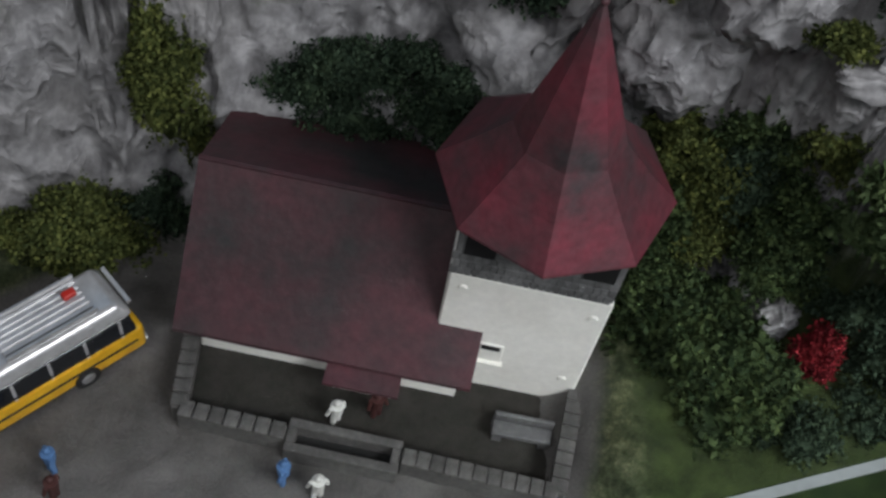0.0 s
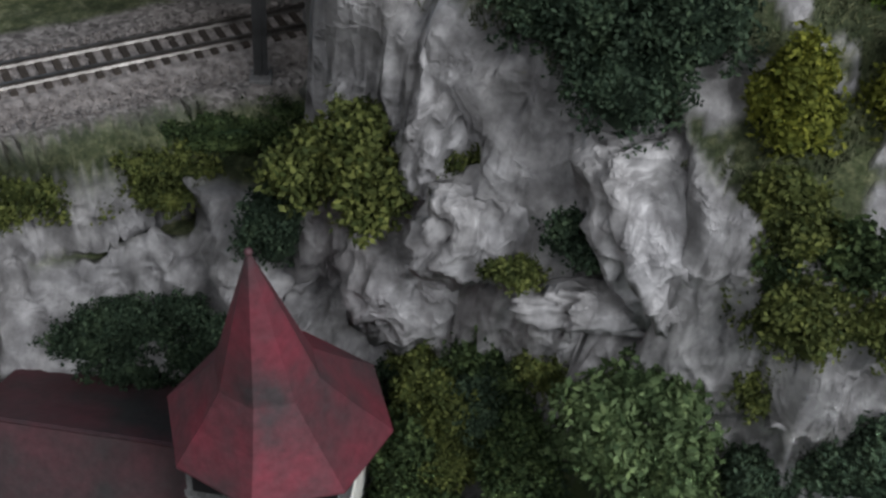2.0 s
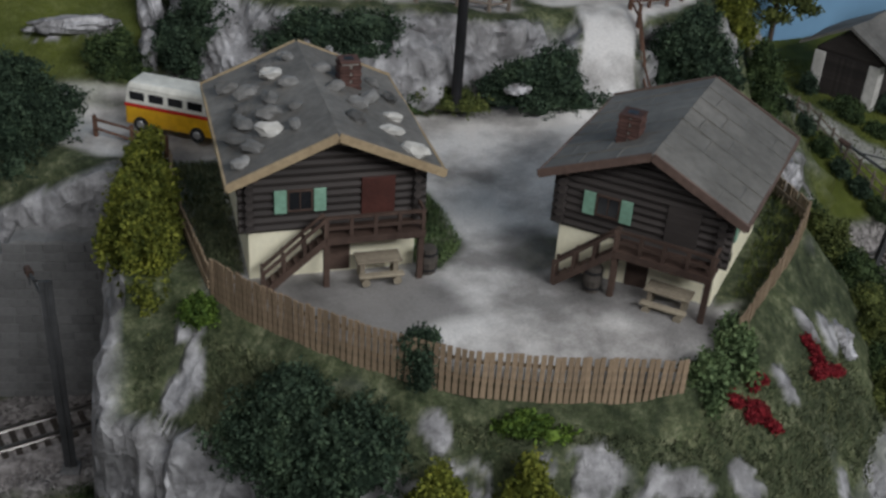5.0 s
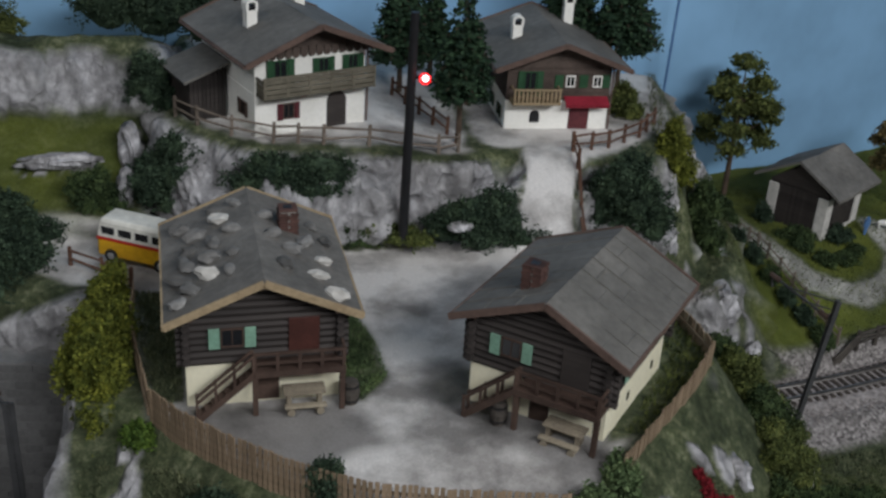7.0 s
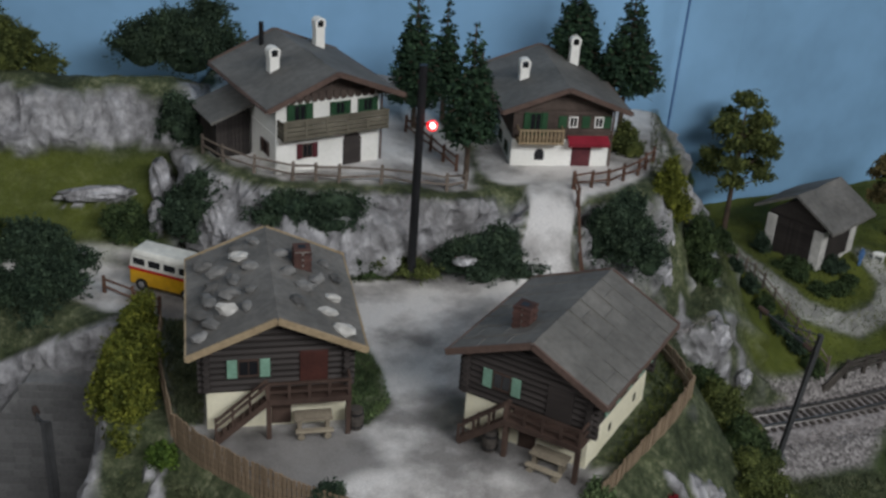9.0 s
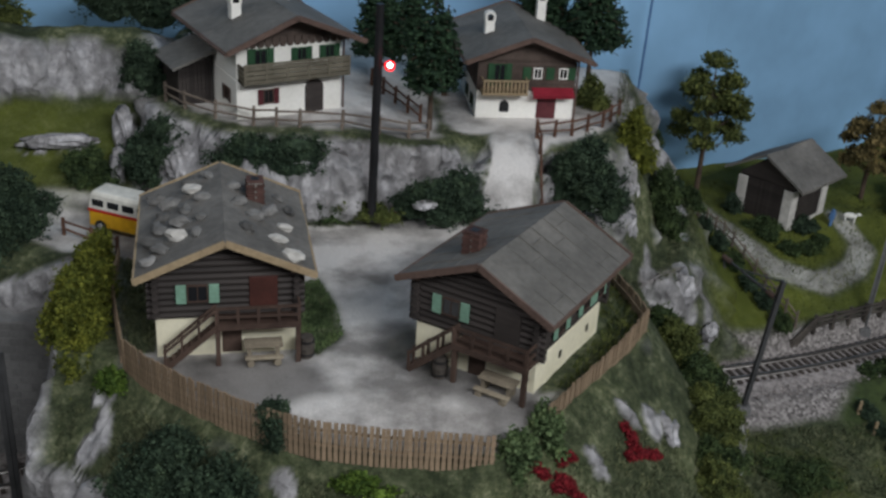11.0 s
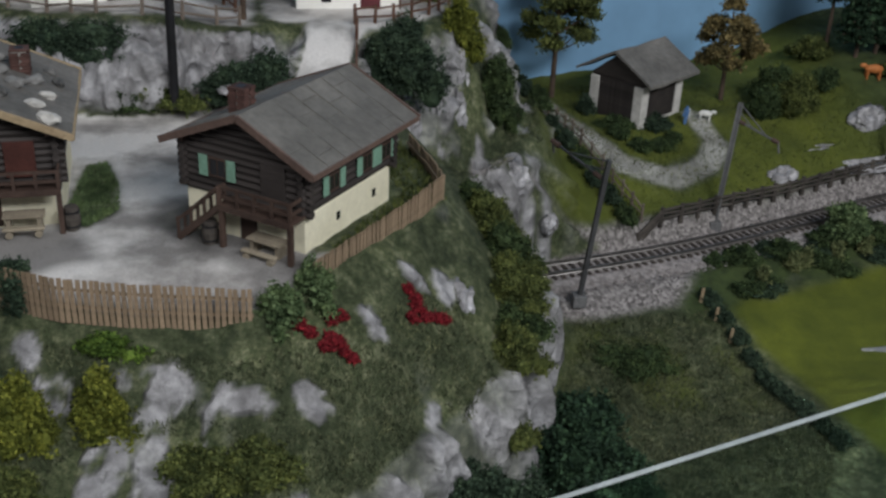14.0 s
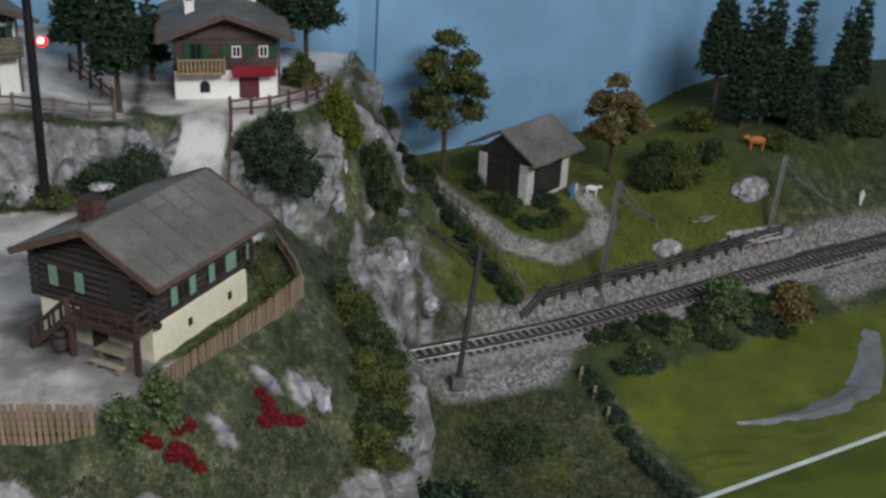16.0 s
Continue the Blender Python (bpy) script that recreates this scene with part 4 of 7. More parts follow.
# ---------------------------------------------------------------- upper houses
def white_chimney(h, cx, cy, z0, z1):
    """Plastered stack with an arched smoke hood."""
    ch = part("chimney", bx(cx - 0.40, cx + 0.40, cy - 0.40, cy + 0.40, z0 - 0.8, z1 - 0.75, 0.03), "plaster", h, "white plastered chimney")
    for sx in (-1, 1):
        part("hood_cheek", bx(cx + sx * 0.36 - 0.09, cx + sx * 0.36 + 0.09, cy - 0.42, cy + 0.42, z1 - 0.76, z1 - 0.28), "plaster", ch)
    part("flue", bx(cx - 0.27, cx + 0.27, cy - 0.3, cy + 0.3, z1 - 0.76, z1 - 0.45), "black", ch, "sooty flue opening")
    bm = bmesh.new()
    n = 7
    rows = []
    for yy in (cy - 0.44, cy + 0.44):
        rows.append([[bm.verts.new((cx - r * math.cos(math.pi * k / n), yy, z1 - 0.34 + (r - 0.12) * math.sin(math.pi * k / n))) for k in range(n + 1)] for r in (0.48, 0.32)])
    for k in range(n):
        for a, b in ((rows[0][0], rows[1][0]), (rows[1][1], rows[0][1]), (rows[0][1], rows[0][0]), (rows[1][0], rows[1][1])):
            bm.faces.new((a[k], a[k + 1], b[k + 1], b[k]))
    bmesh.ops.recalc_face_normals(bm, faces=bm.faces[:])
    part("chimney_hood", bm, "plaster", ch)


def alpine_house(x, y, z, rz, W, D, mid, eave, ridge, side, front, rear, label, style):
    h = thing("alpine_house", x, y, z, rz, label, "house")
    white = style == "white"
    part("ground_floor", bx(0, W, 0, D, -1.0, mid - 0.1, 0.04), "plaster", h, "white plastered ground floor")
    part("upper_floor", bx(0.02, W - 0.02, 0.02, D - 0.02, mid - 0.1, eave + 0.2, 0.02), "plaster" if white else "boardbrown", h)
    rise = (ridge - eave) / (W / 2 + side)
    zt = eave + rise * side
    part("gable", gable_prism(0.02, W - 0.02, -0.05, D + 0.05, zt - (0.45 if white else 0.75), ridge - 0.3), "boardbrown", h, "brown boarded gable")
    if white:
        n = 15
        for k in range(n):
            xx = 0.15 + k * (W - 0.3) / (n - 1)
            bm = bx(xx - 0.27, xx + 0.27, -0.14, -0.06, zt - 0.62, zt - 0.1)
            rod(bm, (xx, -0.139, zt - 0.62), (xx, -0.061, zt - 0.62), 0.26, None, 12)
            part("scalloped_board", bm, "boardbrown", h)
    else:
        for k in range(9):
            part("cladding_board", bx(0.0, W, -0.05, 0.02, mid - 0.08 + 0.31 * k, mid + 0.2 + 0.31 * k, 0.01), "boardbrown", h)
    for s in (0, 1):
        xe, xr = (-side, W / 2) if s == 0 else (W + side, W / 2)
        sl = part("roof", roof_slab(xe, xr, -front, D + rear, eave, ridge, 0.22, 0.06, 13 + s), "roofgrey2", h, "dull grey roof slope")
        for yy in (-front, D + rear):
            part("bargeboard", bmm((xe, yy, eave - 0.1), (xr, yy, ridge - 0.1), 0.14, 0.40), "bargebrown", sl)
        part("eaves_board", bmm((xe, -front, eave - 0.12), (xe, D + rear, eave - 0.12), 0.1, 0.22), "bargebrown", sl)
        part("gutter", rd((xe + (-0.1 if s == 0 else 0.1), -front + 0.1, eave - 0.16), (xe + (-0.1 if s == 0 else 0.1), D + rear - 0.1, eave - 0.16), 0.1, None, 8), "bargebrown", sl)
        for k in range(6):
            yy = 0.8 + k * (D - 1.6) / 5
            part("rafter", bmm((xe + (0.15 if s == 0 else -0.15), yy, eave - 0.18), ((0.1 if s == 0 else W - 0.1), yy, eave - 0.18 + rise * (side - 0.1)), 0.14, 0.18), "boardbrown", sl)
    for xx in (0.25, W / 2, W - 0.25):
        zz = eave - 0.32 + rise * (side + min(xx, W - xx))
        part("purlin", bmm((xx, -front + 0.15, zz - 0.08), (xx, 0.2, zz - 0.08), 0.2, 0.24), "boardbrown", h)
    part("downpipe", rd((W + 0.12, -0.1, 0.1), (W + 0.12, -0.1, eave - 0.1), 0.09, None, 8), "bargebrown", h, "thin brown downpipe")
    if white:
        for c in ((7.5, 8.9, 6.9, 9.3), (1.5, 4.1, 7.0, 8.8)):
            white_chimney(h, *c)
        part("stove_pipe", rd((2.6, 9.2, 6.6), (2.6, 9.2, 9.25), 0.2, None, 10), "black", h, "black metal stove pipe")
        x0, x1 = 0.1, W + 0.15
        window(h, 1.95, mid + 0.2, 1.05, 2.0, -0.05, "dkshutter", frame_mat="dkshutter")
        for xx in (5.3, 7.65):
            window(h, xx, mid + 1.0, 0.85, 1.05, -0.05, "dkshutter", frame_mat="dkshutter")
        window(h, 2.55, 1.1, 0.85, 1.15, -0.05, "redshutter", frame_mat="brown")
        door = bx(5.6, 7.15, -0.08, 0.05, 0, 2.1, 0.02)
        rod(door, (6.375, -0.079, 1.95), (6.375, 0.049, 1.95), 0.775, None, 18)
        part("front_door", door, "log", h, "dark brown arched door")
        for yy in (6.2, 8.2):
            window(h, D - yy, 1.1, 0.75, 1.0, -0.05, "redshutter", rz=-90, px=0, py=D)
        window(h, D - 2.0, 1.1, 0.8, 1.05, -0.05, "brown", rz=-90, px=0, py=D)
    else:
        for c in ((6.9, 9.0, 6.7, 9.2), (1.5, 4.5, 6.6, 8.45)):
            white_chimney(h, *c)
        x0, x1 = 0.3, 4.15
        window(h, 1.85, mid + 0.25, 1.0, 2.0, -0.10, "dkshutter", frame_mat="dkshutter")
        for xx in (5.1, 7.3):
            window(h, xx, mid + 1.0, 0.75, 0.95, -0.10, "dkshutter", shutters=False, frame_mat="plaster")
        for xx in (4.2, 6.2, 8.0):
            part("shutter", bx(xx - 0.38, xx + 0.32, -0.14, -0.06, mid + 0.95, mid + 2.0, 0.015), "dkshutter", h, "dark green shutter")
        win = bx(2.05, 2.85, -0.06, 0.05, 1.0, 1.6)
        rod(win, (2.45, -0.059, 1.6), (2.45, 0.049, 1.6), 0.4, None, 14)
        part("arched_window", win, "darkglass", h, "small dark arched window")
        part("front_door", bx(5.25, 6.9, -0.08, 0.05, 0, 2.3, 0.03), "redshutter", h, "red-brown front door")
        aw = part("awning", bmm((4.7, -0.48, mid), (8.25, -0.48, mid), 1.05, 0.07), "awning", h, "dark red awning over the door")
        aw.matrix_basis = Matrix.Translation((0, -0.48 * CM, mid * CM)) @ Euler((radians(24), 0, 0)).to_matrix().to_4x4() @ Matrix.Translation((0, 0.48 * CM, -mid * CM))
        part("valance", bx(4.7, 8.25, -1.02, -0.97, mid - 0.30, mid + 0.02), "awning", aw)
        window(h, D - 1.8, 1.0, 0.7, 0.9, -0.05, "dkshutter", rz=-90, px=0, py=D)
        window(h, D - 4.6, 1.0, 0.7, 0.9, -0.05, "dkshutter", rz=-90, px=0, py=D)
    bmat = "balconygrey" if white else "bargetan"
    bal = part("balcony", bx(x0, x1, -1.25, -0.02, mid - 0.15, mid + 0.05), bmat, h, "weathered wooden balcony")
    if white:
        for k in range(4):
            part("balcony_board", bx(x0, x1, -1.32, -1.22, mid - 0.12 + 0.36 * k, mid + 0.17 + 0.36 * k, 0.015), bmat, bal)
            for xx in (x0, x1 - 0.1):
                part("side_board", bx(xx, xx + 0.1, -1.22, -0.05, mid - 0.12 + 0.36 * k, mid + 0.17 + 0.36 * k, 0.015), bmat, bal)
        for k in range(6):
            xx = x0 + 0.12 + k * (x1 - x0 - 0.24) / 5
            part("balcony_post", bx(xx - 0.09, xx + 0.09, -1.38, -1.32, mid - 0.15, mid + 1.3), bmat, bal)
    else:
        for k in range(12):
            xx = x0 + 0.12 + k * (x1 - x0 - 0.24) / 11
            bm = rd((xx, -1.24, mid), (xx, -1.24, mid + 0.55), 0.07, 0.13, 8)
            rod(bm, (xx, -1.24, mid + 0.55), (xx, -1.24, mid + 1.05), 0.13, 0.07, 8)
            part("baluster", bm, bmat, bal, "turned wooden baluster")
        for xx in (x0, x1 - 0.1):
            for zz in (0.02, 1.02):
                part("side_rail", bx(xx, xx + 0.1, -1.2, -0.05, mid + zz, mid + zz + 0.12), bmat, bal)
        part("lower_rail", bx(x0, x1, -1.33, -1.16, mid - 0.08, mid + 0.08), bmat, bal)
    part("handrail", bx(x0, x1, -1.38, -1.18, mid + 1.05 + (0.25 if white else 0), mid + 1.19 + (0.25 if white else 0), 0.02), bmat, bal)
    return h


M["boardbrown"] = simple("dark_brown_boards", (0.050, 0.036, 0.030), (0.105, 0.078, 0.064), 180, 0.75, 0.5, vary=0.12)
M["balconygrey"] = simple("weathered_balcony_wood", (0.105, 0.095, 0.070), (0.20, 0.18, 0.135), 180, 0.8, 0.5, vary=0.15)
alpine_house(17.2, 60.37, 43.18, 26.4, 8.72, 10.0, 3.25, 5.89, 8.16, 1.29, 1.73, 0.75, "white plastered alpine house with green shutters and grey roof", "white")
alpine_house(36.27, 68.4, 40.85, 3.6, 8.43, 10.0, 2.95, 5.72, 7.75, 1.24, 1.38, 1.3, "alpine house with white base, brown upper floor and red awning", "brown")
lt = thing("lean_to_shed", 14.9, 64.6, 43.0, 26.4, "dark brown timber lean-to beside the white house", "shed")
part("wall", bx(-2.8, 0.0, 0, 4.2, -1.2, 3.4, 0.03), "log", lt)
for k in range(9):
    part("wall_board", bx(-2.78 + 0.31 * k, -2.53 + 0.31 * k, -0.06, 0.0, -1.2, 3.3 + 0.08 * k), "log", lt)
part("roof", bmm((-3.4, 1.9, 3.3), (0.1, 1.9, 4.5), 5.2, 0.2), "roofgrey2", lt)


# ---------------------------------------------------------------- field barn
def field_barn():
    W, D = 6.3, 6.75
    h = thing("field_barn", 64.64, 80.86, 28.1, -50.9, "small dark timber barn with pale stone corner piers", "barn")
    part("timber_wall", bx(0.15, W - 0.15, 0.15, D - 0.15, -1.0, 4.3), "log", h, "dark vertical board walls")
    first = None
    for k in range(16):
        xx = 1.2 + k * (W - 2.4) / 15
        ob = part("board", bx(-0.14, 0.14, 0.05, 0.16, 0, 3.9), "log", h) if first is None else again(first, "board", h)
        first = first or ob
        ob.matrix_basis = pose(xx * CM, 0, 0)
    for px, py in ((0, 0), (W - 1.1, 0), (0, D - 1.1), (W - 1.1, D - 1.1)):
        part("corner_pier", bx(px, px + 1.1, py, py + 1.1, -1.2, 3.9, 0.06), "pale_stone", h, "pale rendered corner pier")
    part("plinth", bx(0.05, W - 0.05, 0.08, D - 0.08, -1.2, 0.35), "pale_stone", h)
    eave, ridge, side, fr = 4.5, 7.0, 1.3, 0.72
    part("gable", gable_prism(0.1, W - 0.1, 0.1, D - 0.1, 4.2, 6.7), "log", h)
    for s in (0, 1):
        xe, xr = (-side, W / 2) if s == 0 else (W + side, W / 2)
        part("roof", roof_slab(xe, xr, -fr, D + fr, eave, ridge, 0.28, 0.2, 23 + s), "roofgrey", h, "mossy grey shingle roof")


field_barn()


# ---------------------------------------------------------------- church
def church():
    h = thing("village_church", -8.22, 22.53, 5.2, -11.5, "white church with oxblood roof and pointed octagonal spire", "church")
    part("nave_wall", bx(0, 11.3, 0, 8.9, -0.6, 2.7, 0.04), "plaster", h, "white plastered nave wall")
    ev, rg, v0, vm, v1, xl, xr = 2.41, 7.96, -0.8, 4.04, 9.6, -0.9, 11.8
    for s in (0, 1):
        bm = bmesh.new()
        nx, ny = 14, 8
        ya, low = (v0, ev) if s == 0 else (v1, 5.2)
        g = []
        for lift in (0.0, -0.22):
            for j in range(ny + 1):
                for i in range(nx + 1):
                    f, e = i / nx, j / ny
                    g.append(bm.verts.new((xl + (xr - xl) * f, ya + (vm - ya) * e, low + (rg - low) * e + lift + 0.05 * noise.noise(Vector((f * 6, e * 4, s))))))
        w, tot = nx + 1, (nx + 1) * (ny + 1)
        for b0 in (0, tot):
            for j in range(ny):
                for i in range(nx):
                    bm.faces.new([g[b0 + j * w + i], g[b0 + j * w + i + 1], g[b0 + (j + 1) * w + i + 1], g[b0 + (j + 1) * w + i]])
        rim = list(range(w)) + [j * w + nx for j in range(1, ny + 1)] + [ny * w + i for i in range(nx - 1, -1, -1)] + [j * w for j in range(ny - 1, 0, -1)]
        for k in range(len(rim)):
            a, b = rim[k], rim[(k + 1) % len(rim)]
            bm.faces.new((g[a], g[b], g[tot + b], g[tot + a]))
        bmesh.ops.recalc_face_normals(bm, faces=bm.faces[:])
        part("nave_roof", bm, "churchred", h, "dull oxblood nave roof")
    part("end_gable", gable_prism(-0.1, 8.6, -0.1, 0.1, 2.4, 7.5), "plaster", h).matrix_basis = pose(0.1 * CM, 0.0, 0, 0, 0, 90)
    part("ridge_cap", bmm((xl, vm, rg + 0.02), (10.0, vm, rg + 0.02), 0.2, 0.1), "churchred", h)
    part("porch_roof", bmm((5.7, -1.05, 2.0), (8.9, -1.05, 2.0), 1.3, 0.16), "churchred", h, "low oxblood porch roof")
    part("porch_wall", bx(6.0, 8.6, -0.75, 0, -0.4, 1.9), "plaster", h)
    tx, ty = 13.13, 4.14
    tw = part("tower_wall", bx(tx - 3.25, tx + 3.25, ty - 3.25, ty + 3.25, -0.6, 8.15, 0.08), "plaster", h, "white rendered tower shaft")
    part("belfry_band", bx(tx - 3.17, tx + 3.17, ty - 3.17, ty + 3.17, 8.17, 11.3), "slate", tw, "grey slate belfry band")
    for row in range(3):
        for k in range(22):
            xx = tx - 3.15 + (k + 0.25 * (row % 2)) * 6.2 / 21.5
            part("slate", bx(xx - 0.13, xx + 0.13, ty - 3.27 + 0.03 * row, ty - 3.17, 8.17 + 0.42 * row, 8.62 + 0.42 * row), "slate", tw)
    for sx in (-2.3, 2.3):
        part("belfry_opening", bx(tx + sx - 0.6, tx + sx + 0.6, ty - 3.25, ty - 3.15, 9.5, 10.6), "black", tw, "dark belfry opening")
    wd = part("tower_window", bx(11.75, 12.85, ty - 3.31, ty - 3.2, 2.3, 3.6, 0.03), "plaster", tw, "white framed slit window")
    part("slit", bx(11.9, 12.7, ty - 3.34, ty - 3.30, 3.2, 3.5), "black", wd)
    part("sill", bx(11.65, 12.95, ty - 3.5, ty - 3.25, 2.2, 2.32), "plaster", wd)
    for px, pz in ((tx - 2.6, 7.3), (tx + 2.7, 7.0), (tx + 2.5, 2.0)):
        part("tie_plate", rd((px, ty - 3.25, pz), (px, ty - 3.33, pz), 0.2, 0.16, 10), "plaster", tw)
    # octagonal skirt and spire
    for k in range(8):
        a0, a1 = math.radians(45 * k), math.radians(45 + 45 * k)

        def ring(a, r, z):
            cx = float(np.interp(z, (11.2, 15.6, 21.7), (13.1, 12.87, 12.55)))
            cy = float(np.interp(z, (11.2, 15.6, 21.7), (3.9, 2.64, 2.15)))
            return (cx + r * math.cos(a), cy + r * math.sin(a), z)

        bm = bmesh.new()
        lv = ((4.65, 11.5), (3.25, 13.4), (1.95, 15.4))
        rows = [[bm.verts.new(ring(a, r, z)) for a in (a0, (a0 + a1) / 2, a1)] for r, z in lv]
        for r0, r1 in zip(rows[:-1], rows[1:]):
            r0[1].co = (r0[0].co + r0[2].co) / 2
            r1[1].co = (r1[0].co + r1[2].co) / 2
            for i in range(2):
                bm.faces.new((r0[i], r0[i + 1], r1[i + 1], r1[i]))
        low = [bm.verts.new(v.co + Vector((0, 0, -0.12))) for v in rows[0]]
        for i in range(2):
            bm.faces.new((low[i], low[i + 1], rows[0][i + 1], rows[0][i]))
        part("skirt_panel", bm, "churchspire", h, "oxblood skirt roof facet")
        bm = bmesh.new()
        b0, b1, t0, t1 = (bm.verts.new(ring(a0, 2.06, 15.2)), bm.verts.new(ring(a1, 2.06, 15.2)), bm.verts.new(ring(a0, 0.07, 21.7)), bm.verts.new(ring(a1, 0.07, 21.7)))
        bm.faces.new((b0, b1, t1, t0))
        part("spire_panel", bm, "churchspire", h, "oxblood spire facet")
    part("finial", lump(bmesh.new(), (12.55, 2.15, 21.75), 0.16, 2, 2, 0.05), "churchspire", h)


church()


def yard_wall(pts, label, height=1.15, thick=0.62):
    f = thing("churchyard_wall", pts[0][0], pts[0][1], 5.2, 0, label, "wall", "churchyard walls")
    first = None
    for (x0, y0), (x1, y1) in zip(pts[:-1], pts[1:]):
        L = math.hypot(x1 - x0, y1 - y0)
        a = math.degrees(math.atan2(y1 - y0, x1 - x0))
        body = part("wall_body", bx(0, L, -thick / 2, thick / 2, -0.5, height, 0.03), "wallstone", f)
        body.matrix_basis = pose((x0 - pts[0][0]) * CM, (y0 - pts[0][1]) * CM, 0, 0, 0, a)
        n = max(1, round(L / 0.62))
        for k in range(n):
            ob = part("coping_stone", bx(-0.28, 0.28, -thick / 2 - 0.06, thick / 2 + 0.06, 0, 0.14, 0.03), "wallstone", body) if first is None else again(first, "coping_stone", body)
            first = first or ob
            ob.matrix_basis = pose((k + 0.5) * L / n * CM, 0, height * CM, random.uniform(-3, 3), 0, random.uniform(-3, 3))


yard_wall([(-8.5, 22.9), (-8.8, 18.9), (-4.4, 17.9)], "grey stone churchyard wall with coping")
yard_wall([(0.4, 16.9), (6.8, 15.4), (8.1, 20.2)], "grey stone churchyard wall by the tower")

fl = bmesh.new()
top = [fl.verts.new((x, y, z)) for z in (5.31, 4.8) for x, y in ((-8.4, 23.2), (-8.6, 19.1), (-4.2, 18.1), (0.2, 17.1), (6.6, 15.7), (8.0, 20.2))]
fl.faces.new(top[:6])
for i in range(6):
    fl.faces.new((top[i], top[6 + i], top[6 + (i + 1) % 6], top[(i + 1) % 6]))
bmesh.ops.recalc_face_normals(fl, faces=fl.faces[:])
M["yardfloor"] = simple("churchyard_earth", (0.014, 0.013, 0.011), (0.040, 0.037, 0.032), 90, 0.9, 0.6)
tagged(part("pavement", fl, "yardfloor"), "dark trodden earth floor of the churchyard", "floor", kind="structure")
tr = thing("stone_trough", -2.0, 17.4, 5.2, -12, "low grey stone gateway trough with dark inside", "trough")
for bb in ((-2.4, 2.4, -0.75, -0.35), (-2.4, 2.4, 0.35, 0.75), (-2.4, -2.0, -0.35, 0.35), (2.0, 2.4, -0.35, 0.35)):
    part("rim", bx(*bb, -0.4, 1.1, 0.04), "wallstone", tr)
part("basin", bx(-2.0, 2.0, -0.35, 0.35, -0.4, 0.35), "tyre", tr, "dark empty basin")
tb = thing("stone_bench", 5.6, 18.3, 5.2, -11, "grey stone bench in the churchyard", "bench")
part("seat", bx(-1.3, 1.3, -0.35, 0.35, 0.55, 0.85, 0.05), "slate", tb)
part("backrest", bx(-1.3, 1.3, 0.35, 0.55, 0.0, 1.3, 0.05), "slate", tb)
for s in (-1.0, 1.0):
    part("leg", bx(s - 0.2, s + 0.2, -0.3, 0.3, 0, 0.55), "slate", tb)


# ---------------------------------------------------------------- vehicles
def wheel(parent, x, y, r, w, sgn):
    t = part("wheel", rd((x, y, r), (x, y + sgn * w, r), r, None, 14), "tyre", parent)
    part("hub_cap", rd((x, y + sgn * w, r), (x, y + sgn * (w + 0.04), r), r * 0.55, r * 0.4, 12), "hub", t)


def shell(L, W, z0, z1, taper, bev):
    bm = bmesh.new()
    v = box(bm, 0, L, 0, W, z0, z1)
    for k in (4, 5, 6, 7):
        v[k].co.y += taper if v[k].co.y < W / 2 else -taper
        v[k].co.x += taper * 0.7 if v[k].co.x < L / 2 else -taper * 1.4
    bmesh.ops.bevel(bm, geom=bm.edges[:], offset=bev, segments=3, affect="EDGES", profile=0.6)
    for f in bm.faces:
        f.smooth = True
    return bm


def minibus():
    L, W = 5.3, 2.1
    b = thing("minibus", 7.0, 53.9, 36.75, -24.6, "yellow and white toy minibus parked on the road", "minibus")
    b.scale = (1.14, 1.14, 1.14)
    part("lower_body", shell(L, W, 0.3, 1.45, 0.03, 0.16), "yellow", b, "yellow lower body")
    part("stripe", bx(0.02, L - 0.1, -0.02, W + 0.02, 1.36, 1.5, 0.01), "redstripe", b, "thin red waist stripe")
    part("upper_body", shell(L - 0.25, W - 0.06, 1.48, 2.42, 0.16, 0.14), "white", b)
    part("roof", shell(L - 0.45, W - 0.2, 2.28, 2.66, 0.2, 0.15), "white", b).matrix_basis = pose(0.08 * CM, 0.08 * CM, 0)
    for k in range(4):
        x0 = 0.35 + k * 1.12
        for yy in (-0.015, W - 0.12):
            part("side_window", bx(x0, x0 + 0.85, yy + 0.06, yy + 0.1, 1.62, 2.2, 0.01, ), "darkglass", b)
    part("windscreen", bmm((L - 0.22, W * 0.12, 1.9), (L - 0.22, W * 0.86, 1.9), 0.06, 0.62), "darkglass", b)
    for s, yy in ((-1, 0.12), (1, W - 0.12)):
        for xx in (0.95, L - 1.05):
            wheel(b, xx, yy + (0.08 if s > 0 else -0.08), 0.42, 0.12, s)
    for yy in (0.35, W - 0.35):
        part("headlight", rd((L - 0.05, yy, 0.95), (L + 0.03, yy, 0.95), 0.2, 0.17, 10), "white", b)
    part("bumper", bx(L - 0.02, L + 0.1, 0.1, W - 0.1, 0.35, 0.55, 0.03), "silver", b)


minibus()


